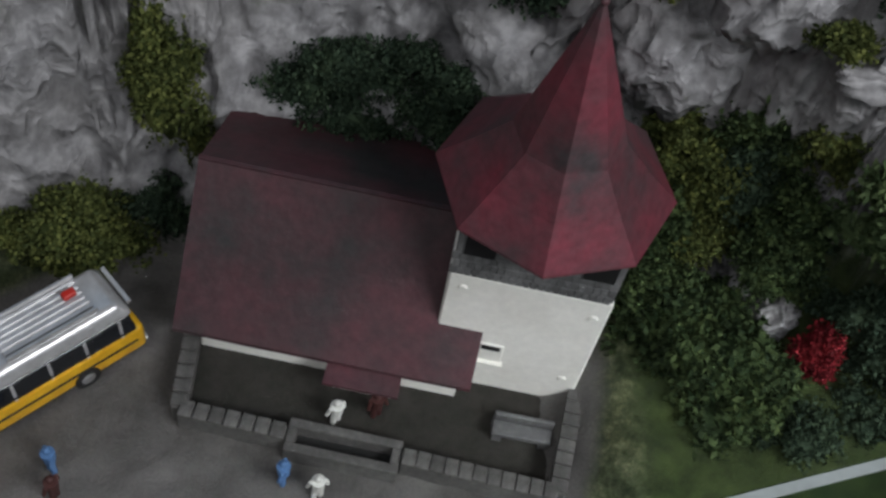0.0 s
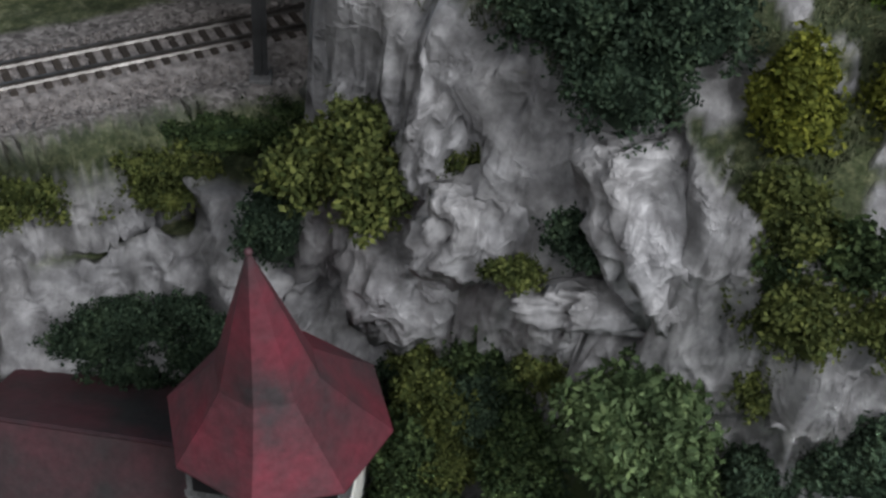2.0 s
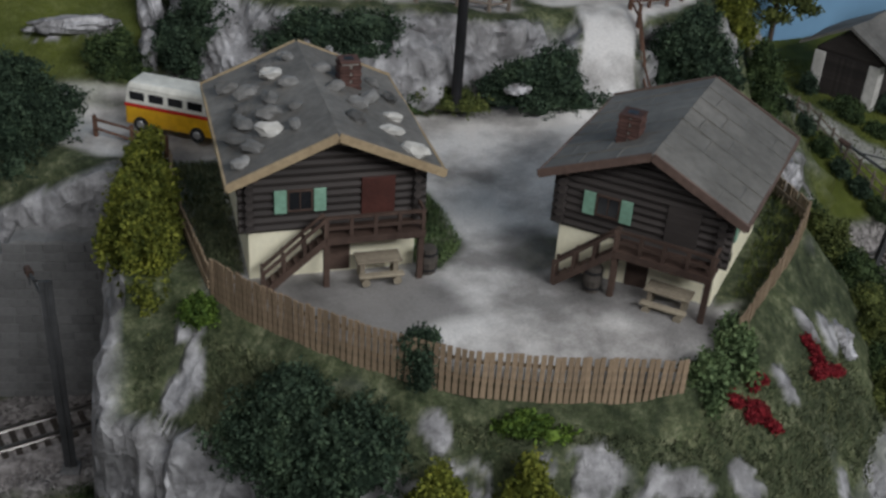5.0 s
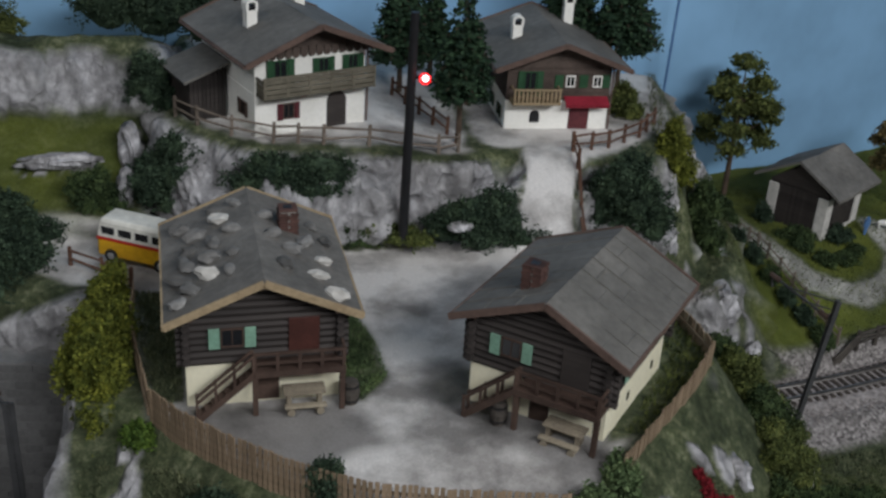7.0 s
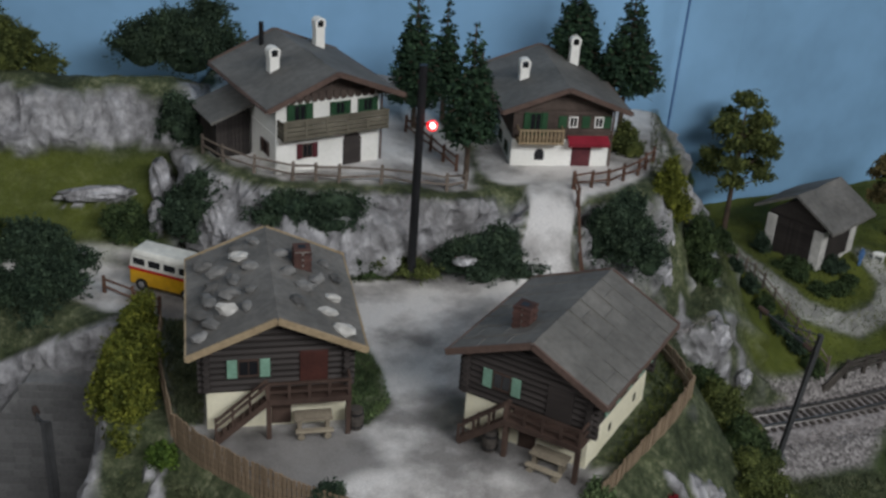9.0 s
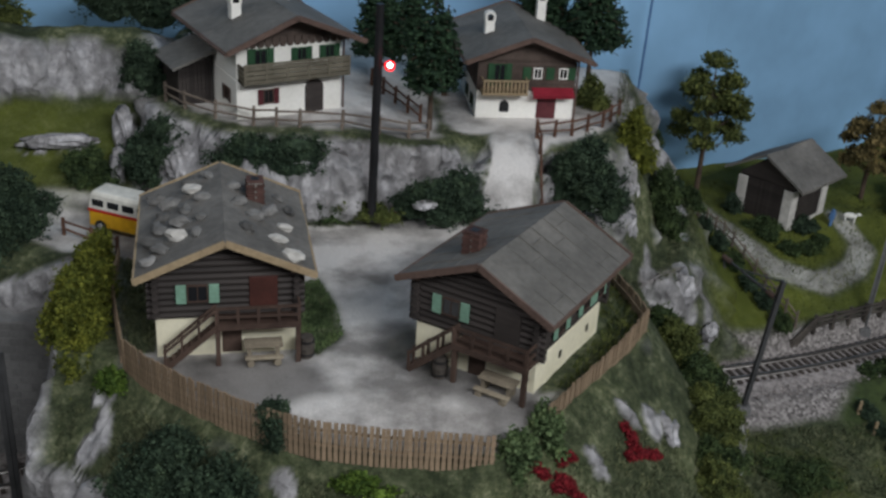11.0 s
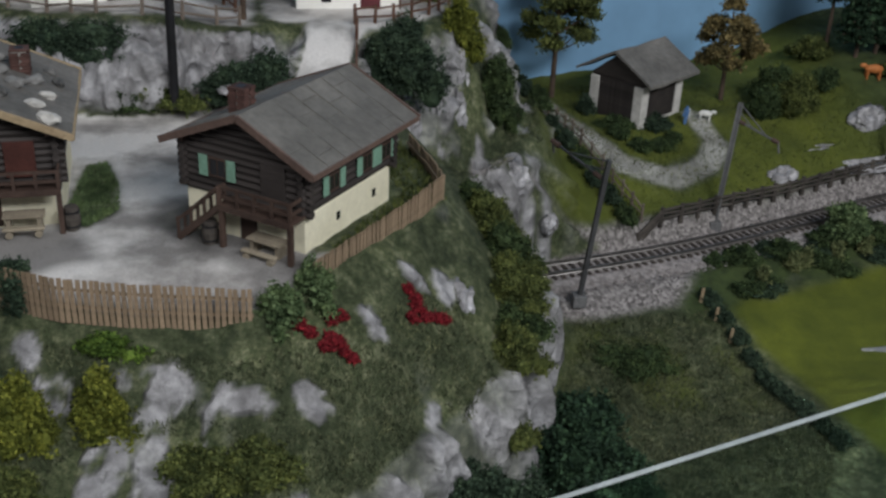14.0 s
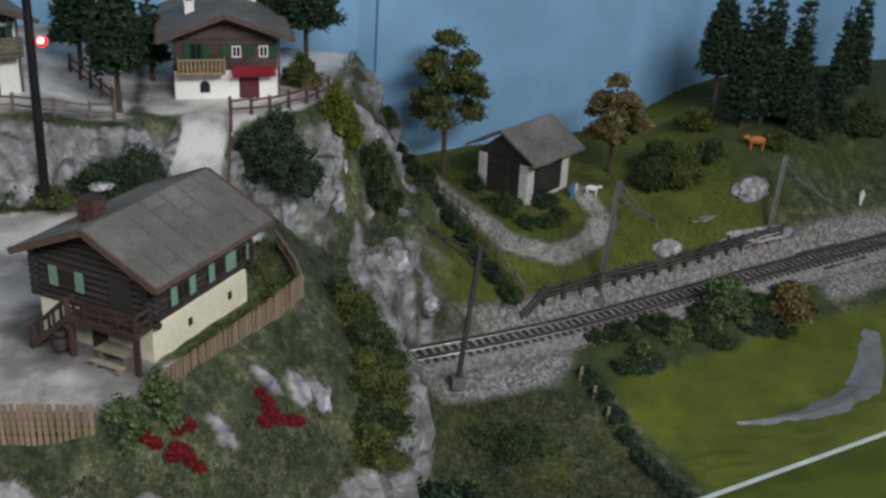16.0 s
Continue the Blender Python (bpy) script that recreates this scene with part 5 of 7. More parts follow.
def post_bus():
    L, W = 11.5, 2.9
    a = math.radians(39)
    fx, fy = -10.4, 22.3
    b = thing("coach", fx - 1.13 * L * math.cos(a), fy - 1.13 * L * math.sin(a), 5.24, 39, "yellow toy coach with silver roof and luggage rack", "coach")
    b.scale = (1.13, 1.13, 1.13)
    part("lower_body", shell(L, W, 0.3, 1.75, 0.03, 0.28), "yellow", b, "yellow lower body")
    part("trim_line", bx(0.3, L - 0.4, -0.03, W + 0.03, 1.02, 1.12, 0.01), "black", b, "dark trim line")
    part("window_band", shell(L - 0.3, W - 0.1, 1.7, 2.7, 0.14, 0.16), "darkglass", b, "dark window band")
    for k in range(8):
        xx = 0.6 + k * 1.42
        for yy in (0.05, W - 0.14):
            part("window_pillar", bmm((xx, yy + 0.02, 1.72), (xx, yy + (0.12 if yy < 1 else -0.08), 2.62), 0.12, 0.12), "silver", b)
    part("roof", shell(L - 0.35, W - 0.3, 2.6, 3.3, 0.32, 0.25), "silver", b, "silver rounded roof").matrix_basis = pose(0.1 * CM, 0.1 * CM, 0)
    rk = part("luggage_rack", bx(L - 4.9, L - 1.5, 0.55, W - 0.65, 3.3, 3.36, 0.01), "silver", b, "ribbed silver luggage rack")
    for k in range(7):
        yy = 0.62 + k * (W - 1.4) / 6
        part("rack_slat", bx(L - 4.9, L - 1.5, yy - 0.07, yy + 0.07, 3.36, 3.46, 0.015), "silver", rk)
    for yy in (0.52, W - 0.68):
        part("rack_rail", bx(L - 4.95, L - 1.45, yy, yy + 0.08, 3.42, 3.66), "silver", rk)
    part("red_parcel", bx(L - 2.2, L - 1.7, 1.5, 1.8, 3.46, 3.72, 0.04), "redstripe", rk, "small red parcel")
    part("rear_ladder", bx(L - 0.35, L - 0.2, 0.5, 2.3, 2.9, 3.05), "silver", b)
    for s, yy in ((-1, 0.16), (1, W - 0.16)):
        for xx in (1.9, L - 2.6):
            wheel(b, xx, yy + (0.1 if s > 0 else -0.1), 0.52, 0.12, s)
    part("bumper", bx(L - 0.04, L + 0.1, 0.15, W - 0.15, 0.4, 0.62, 0.04), "silver", b)


post_bus()


# ---------------------------------------------------------------- railway
def track(line, name_label):
    pts = []
    for (x0, y0), (x1, y1) in zip(line[:-1], line[1:]):
        n = max(1, round(math.hypot(x1 - x0, y1 - y0) / 0.78))
        pts += [(x0 + (x1 - x0) * k / n, y0 + (y1 - y0) * k / n) for k in range(n)]
    P = np.array(pts)
    for _ in range(40):
        P[1:-1] = (P[:-2] + 2 * P[1:-1] + P[2:]) / 4
    t = thing("railway_track", P[0][0], P[0][1], RAIL_Z - 0.75, 0, name_label, "railway track", "railway tracks")
    o = P[0]
    T = np.gradient(P, axis=0)
    T /= np.linalg.norm(T, axis=1)[:, None]
    N = np.stack([-T[:, 1], T[:, 0]], 1)
    first = None
    for p, d in zip(P, T):
        ob = part("sleeper", bx(-0.17, 0.17, -1.45, 1.45, 0, 0.30), "sleeper", t) if first is None else again(first, "sleeper", t)
        first = first or ob
        ob.matrix_basis = pose((p[0] - o[0]) * CM, (p[1] - o[1]) * CM, 0.22 * CM, 0, 0, math.degrees(math.atan2(d[1], d[0])))
    for s in (-0.86, 0.86):
        bm = bmesh.new()
        prof = ((-0.16, 0.50), (0.16, 0.50), (0.07, 0.6), (0.09, 0.78), (-0.09, 0.78), (-0.07, 0.6))
        rings = []
        for p, n in zip(P - o, N):
            rings.append([bm.verts.new((p[0] + n[0] * (s + a), p[1] + n[1] * (s + a), z)) for a, z in prof])
        for r0, r1 in zip(rings[:-1], rings[1:]):
            for k in range(6):
                bm.faces.new((r0[k], r1[k], r1[(k + 1) % 6], r0[(k + 1) % 6]))
        bmesh.ops.recalc_face_normals(bm, faces=bm.faces[:])
        part("rail", bm, "steel", t, "worn steel rail")
    # loose ballast
    rg = np.random.RandomState(7 + len(P))
    verts, faces = [], []
    for k in range(15000):
        i = rg.randint(0, len(P))
        s = rg.uniform(-3.6, 2.6)
        c = np.array([*(P[i] - o + N[i] * s + T[i] * rg.uniform(-0.4, 0.4)), 0.30 + rg.uniform(-0.08, 0.14) - 0.14 * max(0, abs(s) - 1.5)])
        r = rg.uniform(0.07, 0.17)
        q = rg.normal(size=(4, 3))
        q /= np.linalg.norm(q, axis=1)[:, None]
        b = len(verts)
        verts += [tuple((c + r * v) * CM) for v in q]
        faces += [(b, b + 1, b + 2), (b, b + 2, b + 3), (b, b + 3, b + 1), (b + 1, b + 3, b + 2)]
    prof = ((-3.5, -0.25), (-2.6, 0.12), (-1.8, 0.36), (-0.9, 0.40), (0.0, 0.38), (0.9, 0.40), (1.6, 0.34), (2.5, -0.1))
    b = len(verts)
    for i, (p, n) in enumerate(zip(P - o, N)):
        verts += [((p[0] + n[0] * a) * CM, (p[1] + n[1] * a) * CM, (z + rg.uniform(-0.05, 0.05)) * CM) for a, z in prof]
        if i:
            faces += [(b + 8 * i - 8 + k, b + 8 * i - 7 + k, b + 8 * i + 1 + k, b + 8 * i + k) for k in range(7)]
    me = bpy.data.meshes.new("ballast")
    me.from_pydata(verts, [], faces)
    me.materials.append(M["ballast"])
    bl = new("ballast", me)
    bl.matrix_basis = pose(o[0] * CM, o[1] * CM, (RAIL_Z - 0.75) * CM)
    tagged(bl, "loose grey-brown ballast stones beside the rails", "ballast", kind="stuff")


track([(47, 55.5), (53, 57.2), (60, 59.0), (68.8, 61.6), (80, 66.2), (91.4, 71.2), (107.5, 77.8), (138, 90)], "worn steel railway track with dark sleepers, east")
track([(-34, 27.2), (-20, 33.4), (-6, 39.7), (4.25, 44.2), (9.5, 46.5)], "worn steel railway track with dark sleepers by the retaining wall")


def mast(foot, top, tip, label, mat="mast", hook=False):
    """Lattice catenary mast; the corners are given in the layout's own axes."""
    t = thing("catenary_mast", *foot, 0, label, "catenary mast", "catenary masts")
    d, e = Vector(top) - Vector(foot), Vector(tip) - Vector(foot)
    part("foot", bx(-0.55, 0.55, -0.55, 0.55, -0.6, 0.4, 0.06), "slate", t, "concrete foot")
    q = d.to_track_quat("Z", "Y")
    bm = bmesh.new()
    for s in (-0.17, 0.17):
        beam(bm, q @ Vector((s, 0, 0.2)), q @ Vector((s, 0, d.length)), 0.11, 0.34)
    beam(bm, q @ Vector((0, 0, 0.2)), q @ Vector((0, 0, d.length)), 0.26, 0.08)
    part("pole", bm, mat, t)
    low = d * 0.86
    arm = part("arm", bmm(low, e, 0.14, 0.16), mat, t, "slanting cantilever arm")
    part("tie", bmm(d * 0.99, low.lerp(e, 0.72), 0.09, 0.09), mat, arm)
    part("brace", bmm(d * 0.93, low.lerp(e, 0.4), 0.08, 0.08), mat, arm)
    a, b = low.lerp(e, 0.86), low.lerp(e, 1.02)
    part("insulator", rd(a, b, 0.24, 0.2, 8), "brown", arm, "brown insulator")
    part("insulator", rd(low.lerp(e, 0.06), low.lerp(e, 0.2), 0.22, 0.2, 8), "brown", arm)
    part("drop", bmm(e, e + Vector((-0.5 if hook else 0.1, -0.3, -0.9)), 0.12, 0.12), mat, arm)


mast((58.5, 53.7, 22.0), (59.7, 53.7, 33.9), (56.2, 58.0, 33.8), "dark grey catenary mast with cantilever arm beside the ballast", "mastdark")
mast((73.8, 66.4, 22.4), (75.5, 68.9, 33.2), (78.3, 66.0, 30.5), "grey catenary mast with cantilever arm by the railway fence")
mast((94.1, 75.5, 22.0), (96.5, 79.0, 31.8), (100.5, 73.5, 27.9), "grey catenary mast with curved arm by the railway fence", "mast", True)
mast((4.1, 40.3, 21.4), (4.1, 40.3, 34.4), (2.6, 43.2, 33.4), "dark catenary mast before the retaining wall", "mastdark")


# retaining wall of coursed blocks, with its end pier
def retaining_wall():
    w = thing("retaining_wall", -22.0, 48.0, RAIL_Z - 0.9, -2.0, "grey coursed block retaining wall behind the track", "wall")
    L = 28.6
    bm = bmesh.new()
    n = 30
    top = lambda s: min(11.3, max(2.6, 4.5 + 1.36 * (s - 17.9))) + 0.12 * math.sin(3 * s)
    ring = []
    for k in range(n + 1):
        s = L * k / n
        ring.append([bm.verts.new(c) for c in ((s, 0, -1), (s, 0, top(s)), (s, 3.4, top(s)), (s, 3.4, -1))])
    for a, b in zip(ring[:-1], ring[1:]):
        for i in range(4):
            bm.faces.new((a[i], b[i], b[(i + 1) % 4], a[(i + 1) % 4]))
    bm.faces.new(ring[0])
    bm.faces.new(ring[-1][::-1])
    bmesh.ops.recalc_face_normals(bm, faces=bm.faces[:])
    body = part("wall_core", bm, "blockstone", w)
    first, count = None, 0
    rest = bmesh.new()
    rr = random.Random(3)
    for row in range(21):
        z = row * 0.62
        s = L - (0.5 if row % 2 else 0.0)
        while s > 0.9:
            ln = rr.uniform(1.0, 1.35)
            if z + 0.5 < top(s - ln / 2) - 0.1:
                if s > L - 11.5 and count < 290:
                    ob = part("block", bx(-0.5, 0.5, -0.05, 0.1, 0.02, 0.58, 0.02), "blockstone", body) if first is None else again(first, "block", body)
                    first = first or ob
                    ob.matrix_basis = pose((s - ln / 2) * CM, rr.uniform(-0.02, 0.02) * CM, z * CM) @ Matrix.Diagonal((ln - 0.05, 1, 1, 1))
                    count += 1
                else:
                    box(rest, s - ln + 0.03, s - 0.03, -0.05, 0.1, z + 0.02, z + 0.58)
            s -= ln
    tagged(part("block_rest", rest, "blockstone", body), kind="stuff")
    part("end_pier", bx(L - 0.2, L + 1.3, -3.2, 1.3, -1.0, 11.7, 0.08), "wallstone", w, "grey end pier of the tunnel wing")
    part("pier_cap", bx(L - 0.35, L + 1.4, -3.3, 1.4, 11.7, 12.0, 0.05), "wallstone", w)
    part("tunnel_mouth", bx(L + 0.35, L + 1.36, -2.95, -0.3, 0.0, 7.0), "tyre", w, "dark tunnel mouth")


retaining_wall()

# stream and little railway bridge
def stream():
    line = [(82.5, 52.2), (86, 52.6), (89.5, 53.0), (92.8, 54.0), (96.0, 56.4), (98.4, 60.0), (100.2, 64.4), (102.0, 68.6), (104.0, 73.0), (106.0, 77.5)]
    width = [0.4, 1.4, 2.6, 3.2, 3.4, 3.0, 2.8, 2.8, 2.8, 2.8]
    bm = bmesh.new()
    rows = []
    for k, (p, w) in enumerate(zip(line, width)):
        a, b = line[max(0, k - 1)], line[min(len(line) - 1, k + 1)]
        t = Vector((b[0] - a[0], b[1] - a[1])).normalized()
        z = max(ground_z(p[0] + s * t.y * w * 0.3, p[1] - s * t.x * w * 0.3) for s in (-1, 0, 1)) + 0.15
        z = min(z, 19.2)
        rows.append([bm.verts.new((p[0] + s * t.y * w / 2, p[1] - s * t.x * w / 2, z - 0.25 * abs(s))) for s in (-1, -0.6, 0, 0.6, 1)])
    for r0, r1 in zip(rows[:-1], rows[1:]):
        for i in range(4):
            bm.faces.new((r0[i], r0[i + 1], r1[i + 1], r1[i]))
    tagged(part("water", bm, "water"), "grey resin stream winding across the meadow", "water", kind="structure")


stream()
br = thing("rail_bridge", 101.5, 75.3, RAIL_Z - 2.6, 22.5, "small dark girder bridge under the railway track", "bridge")
for yy in (-1.9, 1.9):
    part("girder", bx(-3.2, 3.2, yy - 0.15, yy + 0.15, 0.7, 2.2, 0.03), "black", br)
part("deck", bx(-3.4, 3.4, -1.8, 1.8, 1.75, 1.95), "sleeper", br)
for xx in (-3.6, 3.0):
    part("abutment", bx(xx, xx + 0.6, -2.3, 2.3, -2.0, 1.9, 0.05), "wallstone", br)

# lamp pole with its red warning light
lp = thing("signal_pole", 27.6, 55.6, 38.3, 0, "black pole with a glowing red lamp by the bushes", "lamp pole")
part("pole", rd((0, 0, -1.0), (0.15, 0.1, 15.5), 0.36, 0.30, 10), "black", lp)
part("bracket", bx(0.2, 0.8, -0.1, 0.1, 11.1, 11.3), "black", lp)
part("red_lamp", lump(bmesh.new(), (0.95, -0.35, 11.2), 0.40, 1, 2, 0.02), "redlamp", lp, "lit red lamp")
part("bulb", lump(bmesh.new(), (0.95, -0.70, 11.34), 0.23, 2, 2, 0.02), "lampcore", lp, "glaring bulb of the red lamp")

# backdrop, panes, room
bd = bmesh.new()
arc = [(-60, 84), (-20, 85), (20, 86), (50, 87.5), (62, 90), (80, 97), (105, 108), (150, 122)]
cols = [[bd.verts.new((x, y, z)) for z in (-20, 170)] for x, y in arc]
back = [[bd.verts.new((x - 0.4, y + 1.5, z)) for z in (-20, 170)] for x, y in arc]
for k in range(len(arc) - 1):
    bd.faces.new((cols[k][0], cols[k + 1][0], cols[k + 1][1], cols[k][1]))
    bd.faces.new((back[k + 1][0], back[k][0], back[k][1], back[k + 1][1]))
    bd.faces.new((cols[k][1], cols[k + 1][1], back[k + 1][1], back[k][1]))
tagged(part("backdrop", bd, "bluewall"), "plain sky-blue painted board behind the hills", "backdrop", kind="structure")
cb = bmesh.new()
rod(cb, (0, 0, -4), (0.9, 0, 40), 0.13, 0.13, 8)
solo("backdrop_cable", cb, "paint_blue", 54.4, 86.0, 33.0, 0, "thin dark blue cable hanging before the backdrop", "cable")

gl = thing("glass_guard", 20.0, 9.9, 28.2, math.degrees(math.atan2(12.5, 60)), "clear glass guard panel with a frosted white edge", "glass panel")
sl = math.atan2(10.0, 61.3)
mg = pose(0, 0, 0, 0, -math.degrees(sl), 0)
part("pane", bx(-26, 120, -0.18, 0.18, -26, -0.02, 0, mg), "glass", gl).visible_shadow = False
part("top_edge", bx(-26, 120, -0.13, 0.13, -0.02, 0.03, 0, mg), "frost", gl, "frosted white glass edge")


# ---------------------------------------------------------------- foliage
def leaf_mesh(name, blobs, clusters, per, leaf, spread, seed, mat, core=0.78, flat=0.0):
    """Leaves in small clusters over uneven blobs (cx, cy, cz, rx, ry, rz), round lumpy dark cores."""
    rg = np.random.RandomState(seed)
    vol = np.array([b[3] * b[4] + b[4] * b[5] + b[3] * b[5] for b in blobs])
    share = rg.choice(len(blobs), size=clusters, p=vol / vol.sum())
    B = np.array(blobs)[share]
    d = rg.normal(size=(clusters, 3))
    d[:, 2] = np.where(d[:, 2] < -0.5, -d[:, 2] * 0.6, d[:, 2])
    d /= np.linalg.norm(d, axis=1)[:, None]
    lum = 1 + 0.22 * np.sin(d[:, 0] * 5 + seed) * np.cos(d[:, 1] * 6 + seed * 2) + 0.15 * np.sin(d[:, 2] * 9 + seed)
    rad = (rg.uniform(0.72, 1.06, clusters) * lum)[:, None]
    C = B[:, :3] + d * B[:, 3:] * rad
    C = np.repeat(C, per, 0) + rg.normal(size=(clusters * per, 3)) * spread
    n = len(C)
    u = rg.normal(size=(n, 3))
    u[:, 2] *= 1 - flat
    u /= np.linalg.norm(u, axis=1)[:, None]
    w = rg.normal(size=(n, 3))
    w -= (w * u).sum(1)[:, None] * u
    w /= np.linalg.norm(w, axis=1)[:, None]
    s = (leaf * rg.uniform(0.6, 1.25, n))[:, None]
    q = np.stack([C - u * s, C + w * s * 0.55, C + u * s, C - w * s * 0.55], 1).reshape(-1, 3) * CM
    faces = np.arange(n * 4).reshape(-1, 4)
    verts, polys = q.tolist(), faces.tolist()
    if core:
        for k, b in enumerate(blobs):
            bm = bmesh.new()
            lump(bm, (0, 0, 0), 1.0, seed + k, 2, 0.3)
            base = len(verts)
            bm.verts.index_update()
            verts += [((b[0] + v.co.x * b[3] * core) * CM, (b[1] + v.co.y * b[4] * core) * CM, (b[2] + v.co.z * b[5] * core) * CM) for v in bm.verts]
            polys += [[base + v.index for v in f.verts] for f in bm.faces]
            bm.free()
    me = bpy.data.meshes.new(name)
    me.from_pydata(verts, [], polys)
    me.materials.append(M[mat])
    return me


def bush(x, y, z, rx, ry, rz, mat, label, seed, leaf=0.2, dens=1.0, lobes=4, name="bush", category="bush", group="bushes on the slopes"):
    rg = random.Random(seed)
    leaf *= 0.74
    blobs = [(0, 0, rz * 0.42, rx * 0.62, ry * 0.62, rz * 0.62)]
    for k in range(lobes + 3):
        a = 2.4 * k + rg.uniform(-0.5, 0.5)
        u = (k + 0.5) / (lobes + 3)
        f = rg.uniform(0.30, 0.50) * (1.1 - 0.35 * u)
        reach = 0.78 * (1 - 0.62 * u)
        blobs.append((rx * reach * math.cos(a), ry * reach * math.sin(a), rz * (0.15 + 0.85 * u + rg.uniform(-0.1, 0.1)), rx * f, ry * f, rz * f * 0.85))
    t = thing(name, x, y, z, 0, label, category, group)
    for k, b in enumerate(blobs):
        area = (b[3] * b[4] + b[4] * b[5] + b[3] * b[5]) / 3
        n = int(100 * area * dens * (0.2 / leaf) ** 1.2)
        cl = new("leaf_clump", leaf_mesh("leaf_clump", [b], max(24, min(n, 2400)), 7, leaf * 0.86, leaf * 0.85, seed * 11 + k, mat, 0.66))
        cl.parent = t
    return t


def broad_tree(x, y, z, h, crown_r, mat, label, seed, leaf=0.2, trunk=0.22, gaps=True, category="tree", lean=0.0, airy=1.0):
    rg = random.Random(seed)
    t = thing("tree", x, y, z, rg.uniform(0, 360), label, category, "trees on the layout")
    bm = bmesh.new()
    p = Vector((0, 0, -0.6))
    top = Vector((lean, 0, h * 0.9))
    rod(bm, p, (lean * 0.4, 0, h * 0.45), trunk, trunk * 0.75, 8)
    rod(bm, (lean * 0.4, 0, h * 0.45), top, trunk * 0.75, trunk * 0.25, 8)
    blobs = []
    k = 0
    for level in (0.42, 0.55, 0.68, 0.80, 0.93):
        m = 4 if level < 0.8 else (3 if level < 0.9 else 1)
        for j in range(m):
            a = 2 * math.pi * j / m + rg.uniform(-0.5, 0.5) + level * 5
            rr = crown_r * (1.05 - 0.75 * abs(level - 0.5) / 0.5) * rg.uniform(0.6, 1.0) if m > 1 else 0.0
            c = Vector((rr * math.cos(a) + lean * level, rr * math.sin(a), h * level + rg.uniform(-0.3, 0.4)))
            rod(bm, (lean * level * 0.8, 0, h * (level - 0.10)), c, trunk * 0.35, trunk * 0.12, 5)
            s = crown_r * rg.uniform(0.30, 0.46) * airy
            blobs.append((c.x, c.y, c.z + 0.1, s * 1.2, s * 1.2, s * 0.75))
            k += 1
    part("trunk", bm, "barkdark", t, "thin brown trunk with limbs")
    cr = new("crown", leaf_mesh("crown", blobs, int(60 * len(blobs) * crown_r * 0.55 * airy), 8, leaf * 0.88, leaf * 0.95, seed, mat, 0.55 if gaps else 0.8))
    cr.parent = t
    return t


def pine(x, y, z, h, r, label, seed, mat="f_pine", bare=0.25):
    rg = random.Random(seed)
    t = thing("conifer", x, y, z, 0, label, "conifer", "conifers on the layout")
    bm = rod(bmesh.new(), (0, 0, -0.6), (0, 0, h * 0.97), 0.26, 0.05, 8)
    blobs = []
    tiers = int(h * 1.1)
    for k in range(tiers):
        f = k / (tiers - 1)
        zz = h * (bare + (0.97 - bare) * f)
        rr = r * (1 - f) ** 0.8 * rg.uniform(0.85, 1.15) + 0.12
        m = 7 if f < 0.6 else 4
        for j in range(m):
            a = 2 * math.pi * j / m + k * 0.7
            rod(bm, (0, 0, zz), (rr * math.cos(a), rr * math.sin(a), zz - rr * 0.28), 0.06, 0.03, 4, False)
            blobs.append((rr * 0.6 * math.cos(a), rr * 0.6 * math.sin(a), zz - rr * 0.12, rr * 0.42, rr * 0.42, rr * 0.2 + 0.08))
    part("trunk", bm, "barkdark", t, "straight red-brown trunk")
    cr = new("crown", leaf_mesh("crown", blobs, int(min(1800, 10 * len(blobs))), 6, 0.23, 0.16, seed, mat, 0.5, 0.4))
    cr.parent = t
    return t


DG, MG, OL, YG, FG = "f_dark", "f_mid", "f_olive", "f_yellow", "f_bright"
# slope below the terrace fence
bush(18.0, 28.6, 29.2, 5.0, 4.6, 5.6, DG, "large dense dark green bush on the rock slope", 11, 0.2, 1.25, 7)
bush(22.6, 24.4, 29.6, 1.7, 1.6, 4.2, YG, "upright yellow-green shrub on the rock slope", 12, 0.22, 1.0, 5)
bush(26.8, 24.5, 29.9, 1.6, 1.5, 3.7, YG, "pointed yellow-green shrub on the rock slope", 13, 0.22, 1.0, 5)
bush(22.6, 22.2, 27.2, 1.9, 1.5, 3.0, OL, "olive shrub on the rock slope", 14, 0.22, 1.0, 5)
bush(25.2, 20.9, 26.6, 1.9, 1.4, 2.2, MG, "dark olive shrub under the ledge", 15, 0.22, 1.0, 4)
bush(31.6, 22.2, 29.0, 2.3, 1.5, 2.0, OL, "olive shrub above the ledge", 16, 0.22, 1.0, 4)
bush(34.4, 22.4, 29.2, 2.0, 1.5, 1.8, OL, "olive shrub on the grass slope", 17, 0.22, 1.0, 4)
bush(16.7, 25.0, 23.9, 1.9, 1.5, 2.2, DG, "small dark bush in a rock cleft", 18, 0.19, 1.1, 3)
bush(12.2, 29.4, 23.6, 2.4, 1.7, 2.4, OL, "olive bush on the cliff edge", 19, 0.22, 1.0, 4)
bush(14.2, 24.9, 22.8, 1.3, 1.0, 1.0, OL, "small moss cushion on the rock", 20, 0.18, 1.0, 3)
broad_tree(8.3, 30.6, 20.6, 5.2, 2.5, OL, "sparse olive sapling with pale twigs", 21, 0.23, 0.14)
bush(5.0, 31.2, 18.0, 1.8, 1.5, 3.4, DG, "narrow dark bush behind the spire", 22, 0.2, 1.0, 4)
